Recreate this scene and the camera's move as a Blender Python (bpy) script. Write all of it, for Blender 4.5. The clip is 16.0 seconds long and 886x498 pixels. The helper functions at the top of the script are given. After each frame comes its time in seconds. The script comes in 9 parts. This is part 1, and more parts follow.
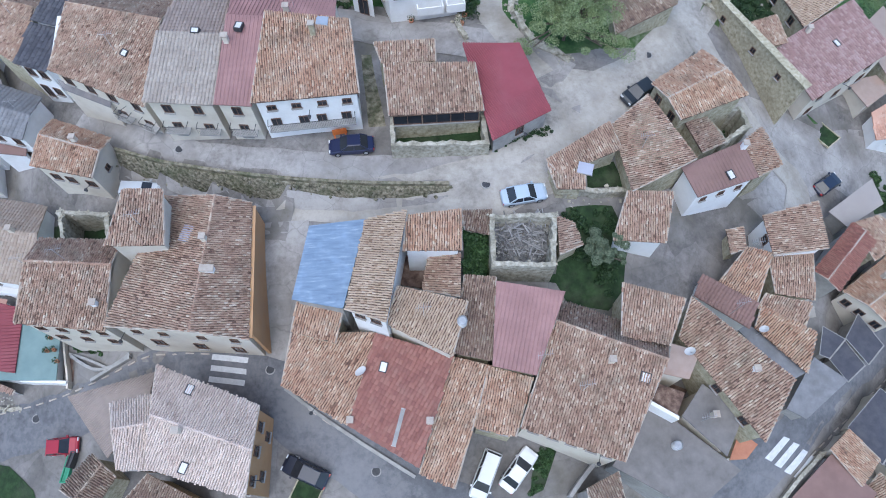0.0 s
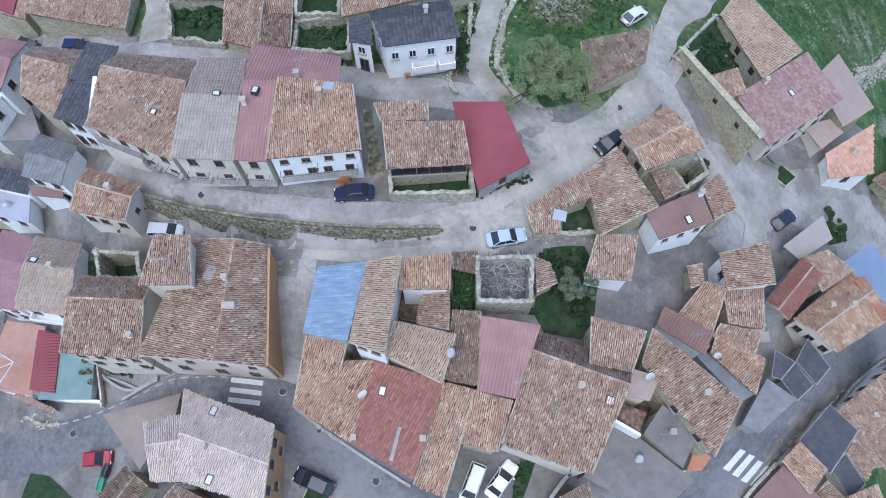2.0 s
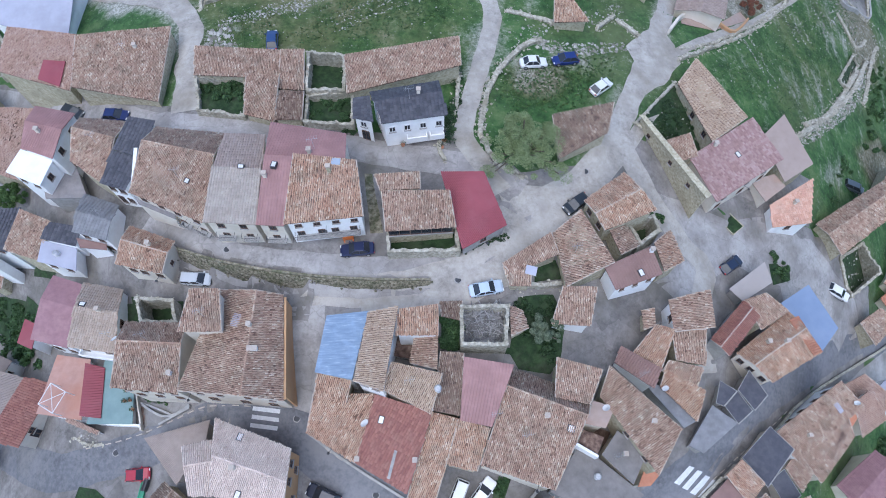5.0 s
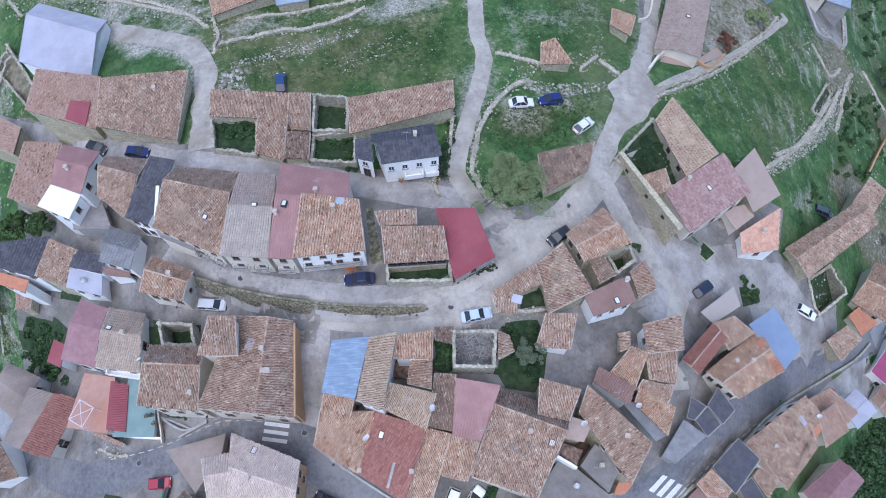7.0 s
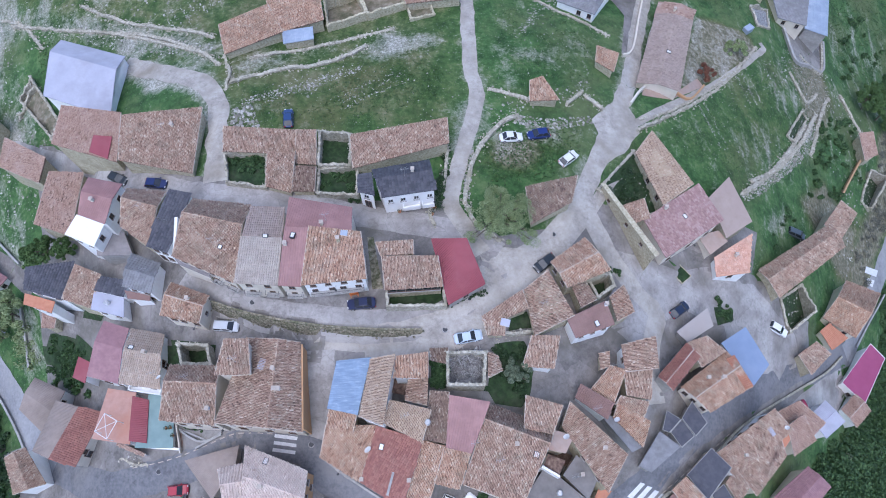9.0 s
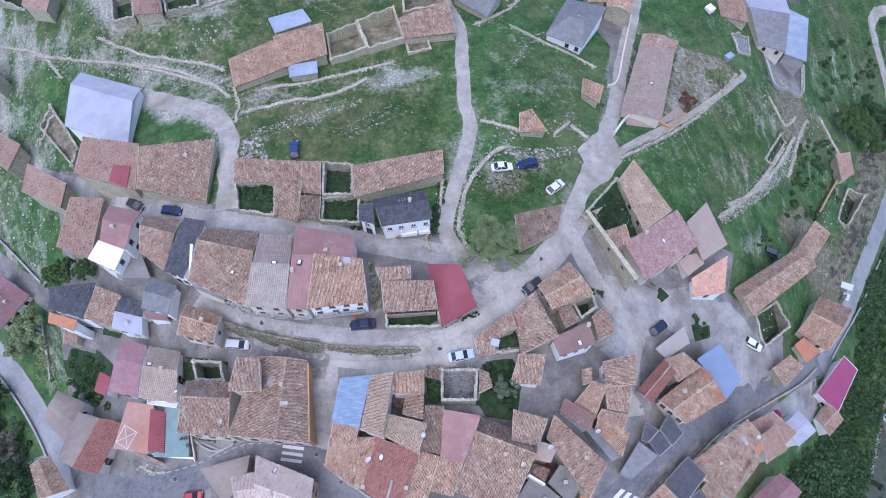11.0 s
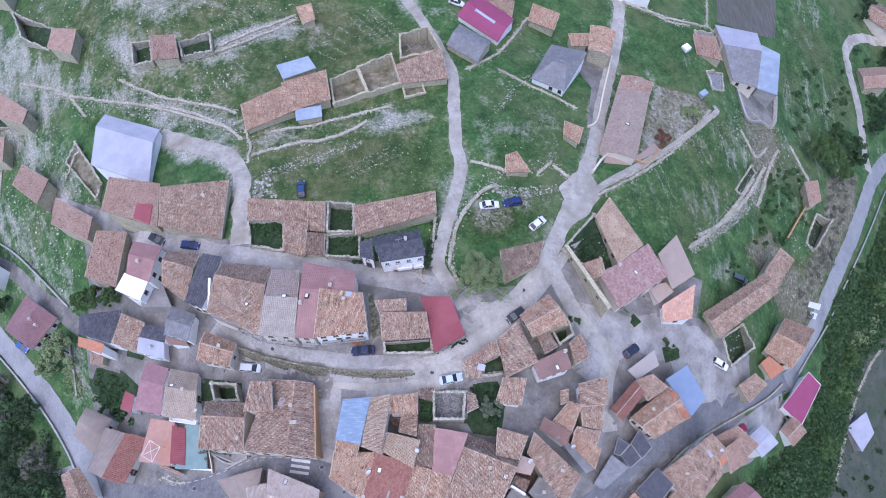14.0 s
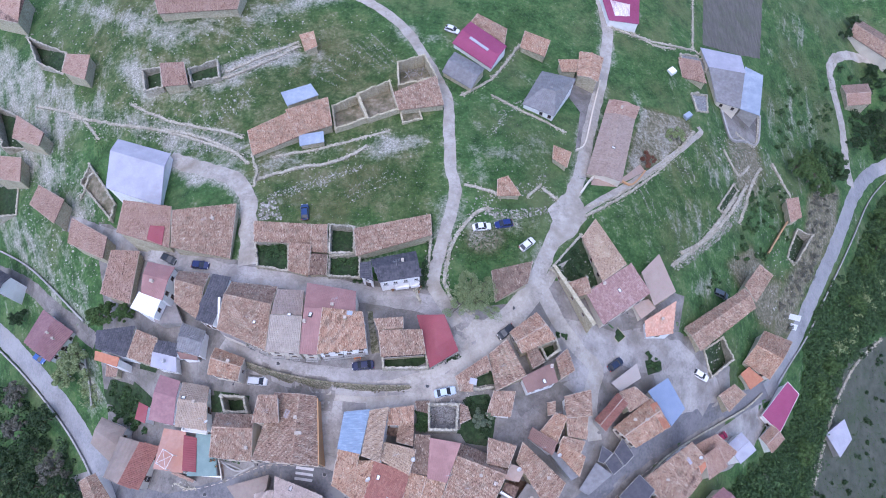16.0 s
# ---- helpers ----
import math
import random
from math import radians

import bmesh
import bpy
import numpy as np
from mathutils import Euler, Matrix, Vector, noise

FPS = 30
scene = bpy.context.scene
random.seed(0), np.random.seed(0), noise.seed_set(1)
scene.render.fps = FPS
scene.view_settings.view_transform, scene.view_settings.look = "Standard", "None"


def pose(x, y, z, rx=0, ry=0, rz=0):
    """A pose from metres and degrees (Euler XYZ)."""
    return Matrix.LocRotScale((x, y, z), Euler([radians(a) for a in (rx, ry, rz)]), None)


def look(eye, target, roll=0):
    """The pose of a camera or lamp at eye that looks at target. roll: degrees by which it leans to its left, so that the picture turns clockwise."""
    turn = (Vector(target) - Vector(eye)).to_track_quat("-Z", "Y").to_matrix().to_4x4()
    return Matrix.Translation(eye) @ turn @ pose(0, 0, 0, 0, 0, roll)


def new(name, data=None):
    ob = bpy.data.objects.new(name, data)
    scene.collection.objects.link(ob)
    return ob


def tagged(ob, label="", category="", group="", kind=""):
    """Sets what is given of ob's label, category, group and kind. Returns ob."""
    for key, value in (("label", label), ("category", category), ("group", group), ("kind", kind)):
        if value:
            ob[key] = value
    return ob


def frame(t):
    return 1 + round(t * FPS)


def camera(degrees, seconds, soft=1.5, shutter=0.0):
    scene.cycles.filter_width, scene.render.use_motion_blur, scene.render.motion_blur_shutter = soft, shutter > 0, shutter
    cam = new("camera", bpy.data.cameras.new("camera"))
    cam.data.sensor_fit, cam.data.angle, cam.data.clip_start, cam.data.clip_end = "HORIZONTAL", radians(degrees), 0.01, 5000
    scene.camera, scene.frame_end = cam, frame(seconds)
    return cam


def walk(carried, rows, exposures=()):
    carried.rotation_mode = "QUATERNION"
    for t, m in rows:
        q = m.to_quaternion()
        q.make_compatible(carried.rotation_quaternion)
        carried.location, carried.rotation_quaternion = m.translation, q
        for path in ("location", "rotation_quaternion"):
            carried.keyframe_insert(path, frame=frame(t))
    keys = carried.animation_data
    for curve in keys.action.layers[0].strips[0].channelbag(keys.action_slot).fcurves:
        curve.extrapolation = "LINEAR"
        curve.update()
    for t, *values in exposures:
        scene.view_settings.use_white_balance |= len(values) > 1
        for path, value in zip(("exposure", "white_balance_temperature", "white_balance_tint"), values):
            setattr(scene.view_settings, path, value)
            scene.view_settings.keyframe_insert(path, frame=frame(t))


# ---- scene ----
# A drone climbs almost straight up over a hill village, its lens fixed on one bearing.
cam = camera(70.0, 16.0, soft=1.0)
PITCH, LEAN, TURN = 23.59, 0.0, 0.0  # degrees off straight down, lean, bearing
ROWS = [
    (0.0, 0.00, 0.00, 61.20),
    (1.0, 0.42, 0.14, 65.65),
    (2.0, 0.87, 0.34, 70.16),
    (3.0, 1.32, 0.59, 74.70),
    (4.0, 1.76, 0.86, 79.28),
    (6.5, 2.79, 1.54, 90.82),
    (7.0, 2.99, 1.68, 93.15),
    (8.0, 3.38, 1.95, 97.79),
    (9.0, 3.78, 2.21, 102.45),
    (11.5, 4.87, 2.89, 114.11),
    (12.0, 5.11, 3.04, 116.45),
    (13.0, 5.61, 3.33, 121.11),
    (14.0, 6.14, 3.64, 125.78),
    (15.0, 6.68, 3.96, 130.45),
    (16.0, 7.21, 4.28, 135.11),
]
walk(cam, [(t, pose(x, y, z, PITCH, LEAN, TURN)) for t, x, y, z in ROWS], [(0.0, 0.89, 5790, 6), (7.0, 0.90, 5710, 11), (16.0, 1.035, 5680, 20)])

# ---- world, sun, exposure ----
SUN_EL, SUN_AZ = radians(68), radians(203)
world = bpy.data.worlds.new("sky")
scene.world = world
world.use_nodes = True
wn = world.node_tree
sky = wn.nodes.new("ShaderNodeTexSky")
sky.sky_type, sky.sun_disc = "NISHITA", False
sky.sun_elevation, sky.sun_rotation = SUN_EL, SUN_AZ
sky.air_density, sky.dust_density, sky.ozone_density = 1.0, 2.0, 2.0
wn.links.new(sky.outputs[0], wn.nodes["Background"].inputs[0])
wn.nodes["Background"].inputs[1].default_value = 0.138
sun = new("sun", bpy.data.lights.new("sun", "SUN"))
sun.data.energy, sun.data.angle, sun.data.color = 0.9, radians(60), (1.0, 0.97, 0.94)
sun.matrix_world = look((0, 0, 300), (300 * math.sin(SUN_AZ) * -0.404, 300 * math.cos(SUN_AZ) * -0.404, 0))

# ---- materials ----


def material(name, colours, scale=3.0, rough=0.85, bump=0.15, fine=14.0, island=0.0, piece=0.0, metal=0.0, stain=None, stain_scale=0.25, stain_amount=0.5, stretch=(1, 1, 1), fleck=False):
    """Colours mixed by noise at two scales; island/piece: how far each loose piece or object departs from the mean."""
    m = bpy.data.materials.new(name)
    m.use_nodes = True
    nt = m.node_tree
    b = nt.nodes["Principled BSDF"]
    co = nt.nodes.new("ShaderNodeTexCoord")
    mp = nt.nodes.new("ShaderNodeMapping")
    geo = nt.nodes.new("ShaderNodeNewGeometry")
    mp.inputs["Scale"].default_value = stretch
    nt.links.new(geo.outputs["Position"], mp.inputs[0])
    n1 = nt.nodes.new("ShaderNodeTexNoise")
    n1.inputs["Scale"].default_value, n1.inputs["Detail"].default_value, n1.inputs["Roughness"].default_value = scale, 8.0, 0.62
    nt.links.new(mp.outputs[0], n1.inputs["Vector"])
    fac = n1.outputs["Fac"]
    if island or piece:
        rnd = geo.outputs["Random Per Island"] if island else nt.nodes.new("ShaderNodeObjectInfo").outputs["Random"]
        if fleck:
            # most pieces are alike, a few are bleached or blackened
            few = nt.nodes.new("ShaderNodeValToRGB")
            for k, (p, c) in enumerate(((0.0, 0.1), (0.05, 0.18), (0.09, 0.38), (0.5, 0.5), (0.88, 0.62), (0.93, 0.8), (1.0, 0.9))):
                e = few.color_ramp.elements[k] if k < 2 else few.color_ramp.elements.new(p)
                e.position, e.color = p, (c, c, c, 1)
            nt.links.new(rnd, few.inputs[0])
            rnd = few.outputs[0]
        mx = nt.nodes.new("ShaderNodeMix")
        mx.inputs[0].default_value = island or piece
        nt.links.new(fac, mx.inputs[2])
        nt.links.new(rnd, mx.inputs[3])
        fac = mx.outputs[0]
    ramp = nt.nodes.new("ShaderNodeValToRGB")
    el = ramp.color_ramp.elements
    lo, hi = (0.27, 0.73) if fleck else (0.2, 0.8) if (island or piece) else (0.3, 0.7)
    for i, c in enumerate(colours):
        p = lo + (hi - lo) * i / max(1, len(colours) - 1)
        e = el[i] if i < 2 else el.new(p)
        e.position, e.color = p, (*c, 1)
    nt.links.new(fac, ramp.inputs[0])
    out = ramp.outputs[0]
    if stain:
        n3 = nt.nodes.new("ShaderNodeTexNoise")
        n3.inputs["Scale"].default_value, n3.inputs["Detail"].default_value = stain_scale, 6.0
        n3.inputs["Roughness"].default_value = 0.65
        nt.links.new(geo.outputs["Position"], n3.inputs["Vector"])
        rr = nt.nodes.new("ShaderNodeMapRange")
        rr.inputs[1].default_value, rr.inputs[2].default_value, rr.inputs[4].default_value = 0.48, 0.68, stain_amount
        nt.links.new(n3.outputs["Fac"], rr.inputs[0])
        ms = nt.nodes.new("ShaderNodeMix")
        ms.data_type = "RGBA"
        nt.links.new(rr.outputs[0], ms.inputs[0])
        nt.links.new(out, ms.inputs[6])
        ms.inputs[7].default_value = (*stain, 1)
        out = ms.outputs[2]
    nt.links.new(out, b.inputs["Base Color"])
    b.inputs["Roughness"].default_value, b.inputs["Metallic"].default_value = rough, metal
    if bump:
        n2 = nt.nodes.new("ShaderNodeTexNoise")
        n2.inputs["Scale"].default_value, n2.inputs["Detail"].default_value = fine, 4.0
        nt.links.new(geo.outputs["Position"], n2.inputs["Vector"])
        bp = nt.nodes.new("ShaderNodeBump")
        bp.inputs["Strength"].default_value, bp.inputs["Distance"].default_value = bump, 0.08
        nt.links.new(n2.outputs["Fac"], bp.inputs["Height"])
        nt.links.new(bp.outputs[0], b.inputs["Normal"])
    return m


LICHEN = (0.20, 0.17, 0.13)
M = {
    "orange": material("tile_orange", [(0.145, 0.08, 0.056), (0.36, 0.20, 0.135), (0.46, 0.295, 0.205), (0.54, 0.40, 0.30), (0.66, 0.565, 0.45)], 0.9, 0.9, 0.2, fleck=True, island=0.42, stain=LICHEN, stain_scale=0.55, stain_amount=0.5),
    "brown": material("tile_brown", [(0.098, 0.06, 0.046), (0.28, 0.172, 0.127), (0.385, 0.26, 0.193), (0.48, 0.372, 0.287), (0.63, 0.545, 0.445)], 0.9, 0.9, 0.2, fleck=True, island=0.42, stain=LICHEN, stain_scale=0.5, stain_amount=0.55),
    "dark": material("tile_dark", [(0.08, 0.06, 0.05), (0.17, 0.115, 0.09), (0.25, 0.175, 0.135), (0.36, 0.285, 0.22), (0.48, 0.41, 0.34)], 1.0, 0.9, 0.2, fleck=True, island=0.42, stain=(0.12, 0.1, 0.08), stain_scale=0.5, stain_amount=0.6),
    "pale": material("tile_pale", [(0.38, 0.285, 0.24), (0.57, 0.455, 0.395), (0.66, 0.55, 0.485), (0.74, 0.645, 0.58)], 0.9, 0.9, 0.2, fleck=True, island=0.36, stain=(0.40, 0.33, 0.285), stain_scale=0.6, stain_amount=0.4),
    "rosy": material("tile_rosy", [(0.16, 0.098, 0.075), (0.335, 0.212, 0.162), (0.435, 0.302, 0.238), (0.55, 0.435, 0.355)], 0.5, 0.85, 0.15, fleck=True, island=0.4, stain=(0.3, 0.2, 0.18), stain_scale=0.5, stain_amount=0.4),
    "flatred": material("tile_flat_red", [(0.20, 0.085, 0.07), (0.29, 0.125, 0.10), (0.36, 0.18, 0.145)], 0.5, 0.85, 0.15, island=0.4, stain=(0.22, 0.12, 0.1), stain_scale=0.5, stain_amount=0.4),
    "greyrib": material("sheet_grey_lilac", [(0.32, 0.285, 0.265), (0.38, 0.345, 0.32)], 0.6, 0.8, 0.1, stain=(0.33, 0.28, 0.25), stain_scale=0.3, stain_amount=0.5),
    "brownmetal": material("sheet_brown_mauve", [(0.195, 0.115, 0.098), (0.24, 0.148, 0.127)], 0.5, 0.7, 0.05, stain=(0.3, 0.18, 0.16), stain_scale=0.4, stain_amount=0.4),
    "lightrosy": material("tile_light_rosy", [(0.25, 0.145, 0.135), (0.34, 0.21, 0.195), (0.45, 0.325, 0.305)], 0.6, 0.85, 0.15, island=0.4, stain=(0.36, 0.24, 0.22), stain_scale=0.5, stain_amount=0.4),
    "lightorange": material("tile_light_orange", [(0.46, 0.24, 0.165), (0.58, 0.33, 0.24), (0.66, 0.44, 0.34)], 0.6, 0.85, 0.15, island=0.4, stain=(0.4, 0.27, 0.2), stain_scale=0.5, stain_amount=0.4),
    "bright": material("sheet_bright", [(0.74, 0.76, 0.79), (0.82, 0.84, 0.87)], 0.5, 0.6, 0.05, stain=(0.6, 0.62, 0.66), stain_scale=0.3, stain_amount=0.4),
    "sandy": material("tile_sandy", [(0.24, 0.155, 0.105), (0.41, 0.30, 0.215), (0.50, 0.39, 0.295), (0.60, 0.505, 0.40)], 1.2, 0.9, 0.2, fleck=True, island=0.42, stain=(0.27, 0.18, 0.13), stain_scale=0.6, stain_amount=0.4),
    # bed between tiles; its dark tones hold the shade of channels and deep courts
    "under": material("tile_bed_shade", [(0.05, 0.031, 0.025), (0.112, 0.069, 0.054), (0.195, 0.13, 0.10), (0.31, 0.225, 0.175)], 1.4, 0.95),
    "red": material("sheet_red", [(0.225, 0.045, 0.058), (0.275, 0.06, 0.075)], 0.4, 0.55, 0.05, stain=(0.27, 0.085, 0.095), stain_scale=0.3, stain_amount=0.5),
    "magenta": material("sheet_magenta", [(0.26, 0.05, 0.115), (0.30, 0.065, 0.14)], 0.4, 0.5, 0.05),
    "pinkmetal": material("sheet_pink", [(0.265, 0.142, 0.133), (0.325, 0.18, 0.17)], 0.4, 0.6, 0.05, stain=(0.42, 0.24, 0.22), stain_scale=0.4, stain_amount=0.4),
    "mauve": material("roof_mauve", [(0.245, 0.13, 0.142), (0.32, 0.178, 0.19)], 1.2, 0.75, 0.1, stain=(0.36, 0.22, 0.21), stain_scale=0.3, stain_amount=0.5),
    "blue": material("sheet_blue", [(0.14, 0.19, 0.275), (0.17, 0.235, 0.325), (0.205, 0.275, 0.37), (0.33, 0.40, 0.49)], 1.6, 0.5, 0.1, stain=(0.28, 0.38, 0.53), stain_scale=0.8, stain_amount=0.5, stretch=(0.35, 3.0, 1)),
    "steelblue": material("sheet_steel_blue", [(0.185, 0.24, 0.345), (0.215, 0.275, 0.385)], 0.5, 0.5, 0.05, stain=(0.25, 0.30, 0.40), stain_scale=0.3, stain_amount=0.4),
    "bluegrey": material("sheet_bluegrey", [(0.24, 0.29, 0.37), (0.31, 0.365, 0.45)], 0.5, 0.5, 0.05, stain=(0.45, 0.5, 0.58), stain_scale=0.3, stain_amount=0.5),
    "white_sheet": material("sheet_white", [(0.33, 0.335, 0.40), (0.40, 0.405, 0.475)], 0.4, 0.6, 0.05, stain=(0.27, 0.265, 0.30), stain_scale=0.25, stain_amount=0.5),
    "slate": material("roof_slate", [(0.04, 0.04, 0.05), (0.065, 0.065, 0.08), (0.10, 0.10, 0.117)], 1.5, 0.8, 0.15, island=0.4, stain=(0.115, 0.115, 0.125), stain_scale=0.5, stain_amount=0.5),
    "grey": material("roof_grey", [(0.17, 0.17, 0.18), (0.26, 0.26, 0.27)], 1.0, 0.85, 0.12, stain=(0.16, 0.155, 0.15), stain_scale=0.4, stain_amount=0.5),
    "tan": material("roof_tan", [(0.29, 0.22, 0.17), (0.38, 0.30, 0.24), (0.43, 0.36, 0.3)], 1.2, 0.85, 0.15, island=0.35, stain=(0.26, 0.21, 0.17), stain_scale=0.4, stain_amount=0.45),
    "taupe": material("roof_taupe", [(0.24, 0.195, 0.17), (0.31, 0.255, 0.225)], 0.8, 0.85, 0.12, stain=(0.33, 0.265, 0.22), stain_scale=0.25, stain_amount=0.4),
    "lilac": material("roof_lilac_grey", [(0.185, 0.17, 0.17), (0.225, 0.208, 0.208), (0.27, 0.25, 0.248)], 1.1, 0.85, 0.12, stain=(0.29, 0.255, 0.235), stain_scale=0.3, stain_amount=0.5),
    "greige": material("roof_greige", [(0.15, 0.138, 0.13), (0.19, 0.175, 0.165), (0.225, 0.208, 0.196)], 1.0, 0.9, 0.12, stain=(0.14, 0.13, 0.122), stain_scale=0.3, stain_amount=0.5),
    "terracotta": material("floor_terracotta", [(0.42, 0.17, 0.1), (0.5, 0.23, 0.14)], 1.5, 0.8, 0.05),
    "pinkfloor": material("floor_tan", [(0.33, 0.25, 0.21), (0.40, 0.31, 0.265)], 1.0, 0.8, 0.05, stain=(0.42, 0.24, 0.17), stain_scale=0.2, stain_amount=0.45),
    "rosefloor": material("floor_rose", [(0.38, 0.215, 0.17), (0.46, 0.28, 0.228)], 1.0, 0.8, 0.05, stain=(0.42, 0.19, 0.12), stain_scale=0.2, stain_amount=0.6),
    "teal": material("floor_teal", [(0.17, 0.25, 0.245), (0.22, 0.31, 0.30)], 0.7, 0.8, 0.05),
    "white": material("wall_white", [(0.80, 0.80, 0.80), (0.87, 0.87, 0.87)], 0.8, 0.9, 0.08, stain=(0.6, 0.57, 0.54), stain_scale=0.35, stain_amount=0.35),
    "cream": material("wall_cream", [(0.62, 0.565, 0.475), (0.72, 0.665, 0.58)], 0.8, 0.9, 0.1, stain=(0.42, 0.35, 0.27), stain_scale=0.4, stain_amount=0.5),
    "ochre": material("wall_ochre", [(0.45, 0.26, 0.13), (0.53, 0.32, 0.17)], 0.8, 0.9, 0.1, stain=(0.35, 0.24, 0.16), stain_scale=0.4, stain_amount=0.5),
    "stone": material("wall_stone", [(0.22, 0.19, 0.125), (0.39, 0.35, 0.245), (0.49, 0.445, 0.325), (0.58, 0.54, 0.42)], 2.6, 0.95, 0.45, 5.0, stain=(0.26, 0.23, 0.16), stain_scale=0.3, stain_amount=0.5),
    "drystone": material("wall_drystone", [(0.15, 0.135, 0.10), (0.32, 0.295, 0.235), (0.44, 0.41, 0.335), (0.56, 0.53, 0.455)], 2.2, 0.95, 0.5, 5.0, stain=(0.19, 0.175, 0.12), stain_scale=0.3, stain_amount=0.6),
    "mossy": material("wall_mossy", [(0.05, 0.045, 0.03), (0.15, 0.135, 0.09), (0.27, 0.24, 0.175), (0.38, 0.35, 0.28)], 1.6, 0.95, 0.6, 5.0, stain=(0.06, 0.08, 0.03), stain_scale=0.7, stain_amount=0.7),
    "bankstone": material("wall_bankstone", [(0.03, 0.03, 0.018), (0.11, 0.10, 0.068), (0.235, 0.21, 0.155), (0.36, 0.335, 0.265)], 3.0, 0.95, 0.6, 5.0, stain=(0.055, 0.075, 0.025), stain_scale=0.6, stain_amount=0.5),
    "greytile": material("tile_grey_beige", [(0.27, 0.23, 0.198), (0.36, 0.315, 0.275), (0.45, 0.40, 0.355)], 0.6, 0.9, 0.15, island=0.2, stain=(0.27, 0.22, 0.19), stain_scale=0.4, stain_amount=0.5),
    "pinktan": material("tile_pink_tan", [(0.265, 0.2, 0.168), (0.345, 0.268, 0.227), (0.43, 0.345, 0.298)], 0.6, 0.85, 0.12, island=0.35, stain=(0.3, 0.22, 0.19), stain_scale=0.3, stain_amount=0.5),
    "greywall": material("wall_grey", [(0.28, 0.27, 0.26), (0.4, 0.39, 0.37)], 1.2, 0.9, 0.15, stain=(0.2, 0.19, 0.18), stain_scale=0.4, stain_amount=0.5),
    "glass": material("window_glass", [(0.02, 0.022, 0.028), (0.04, 0.045, 0.055)], 0.5, 0.12, 0.0),
    "joinery": material("joinery_brown", [(0.09, 0.05, 0.035), (0.14, 0.08, 0.055)], 2.0, 0.6, 0.0),
    "joinery_white": material("joinery_white", [(0.6, 0.6, 0.6), (0.7, 0.7, 0.7)], 2.0, 0.5, 0.0),
    "iron": material("iron_dark", [(0.03, 0.03, 0.035), (0.06, 0.06, 0.065)], 3.0, 0.6, 0.0),
    "trim": material("roof_mortar", [(0.38, 0.32, 0.27), (0.5, 0.44, 0.38)], 2.0, 0.9, 0.2),
    "green_paint": material("paint_green", [(0.03, 0.22, 0.12), (0.05, 0.3, 0.17)], 1.0, 0.5, 0.0),
    "wood": material("old_timber", [(0.14, 0.13, 0.125), (0.28, 0.27, 0.265), (0.44, 0.43, 0.42)], 2.0, 0.9, 0.2, island=0.5),
    "rubble": material("rubble_stone", [(0.15, 0.14, 0.115), (0.29, 0.275, 0.245), (0.47, 0.455, 0.425)], 1.0, 0.95, 0.3, island=0.6),
    "scrub": material("dry_scrub", [(0.08, 0.085, 0.045), (0.15, 0.13, 0.085), (0.24, 0.205, 0.15), (0.34, 0.31, 0.25)], 0.6, 0.95, 0.6, 5.0, stain=(0.06, 0.075, 0.034), stain_scale=0.2, stain_amount=0.6),
    "paint": material("road_paint", [(0.55, 0.55, 0.55), (0.72, 0.72, 0.72)], 2.5, 0.8, 0.0),
    "rubble_floor": material("rubble_floor", [(0.09, 0.09, 0.09), (0.22, 0.22, 0.225), (0.34, 0.34, 0.345)], 2.0, 0.95, 0.5, 6.0),
    "yard": material("yard_grass", [(0.008, 0.02, 0.006), (0.018, 0.042, 0.012), (0.035, 0.07, 0.022)], 1.2, 0.95, 0.5, 6.0, stain=(0.11, 0.105, 0.075), stain_scale=0.4, stain_amount=0.3),
    "soil": material("ploughed_soil", [(0.085, 0.08, 0.07), (0.115, 0.108, 0.096), (0.15, 0.14, 0.125)], 0.5, 0.95, 0.5, 5.0, stain=(0.075, 0.09, 0.055), stain_scale=0.15, stain_amount=0.7, stretch=(2.0, 0.4, 1)),
    "field": material("dull_field", [(0.05, 0.058, 0.042), (0.075, 0.084, 0.063), (0.104, 0.109, 0.088)], 0.3, 0.95, 0.5, 5.0, stain=(0.05, 0.075, 0.036), stain_scale=0.1, stain_amount=0.7),
    "bark": material("bark", [(0.08, 0.065, 0.05), (0.16, 0.13, 0.1)], 4.0, 0.95, 0.4),
    "tyre": material("tyre", [(0.015, 0.015, 0.016), (0.03, 0.03, 0.03)], 4.0, 0.9, 0.0),
    "rim": material("rim", [(0.35, 0.35, 0.36), (0.5, 0.5, 0.5)], 4.0, 0.4, 0.0, metal=0.6),
    "plastic_orange": material("plastic_orange", [(0.55, 0.14, 0.03), (0.65, 0.19, 0.05)], 2.0, 0.5, 0.0),
    "lamp": material("headlamp", [(0.6, 0.6, 0.6), (0.75, 0.75, 0.75)], 4.0, 0.2, 0.0),
    "lamp_red": material("tail_lamp", [(0.35, 0.02, 0.02), (0.45, 0.03, 0.03)], 4.0, 0.3, 0.0),
}


def leaf_material(name, colours):
    m = material(name, colours, 0.8, 0.7, 0.0, island=0.6)
    return m


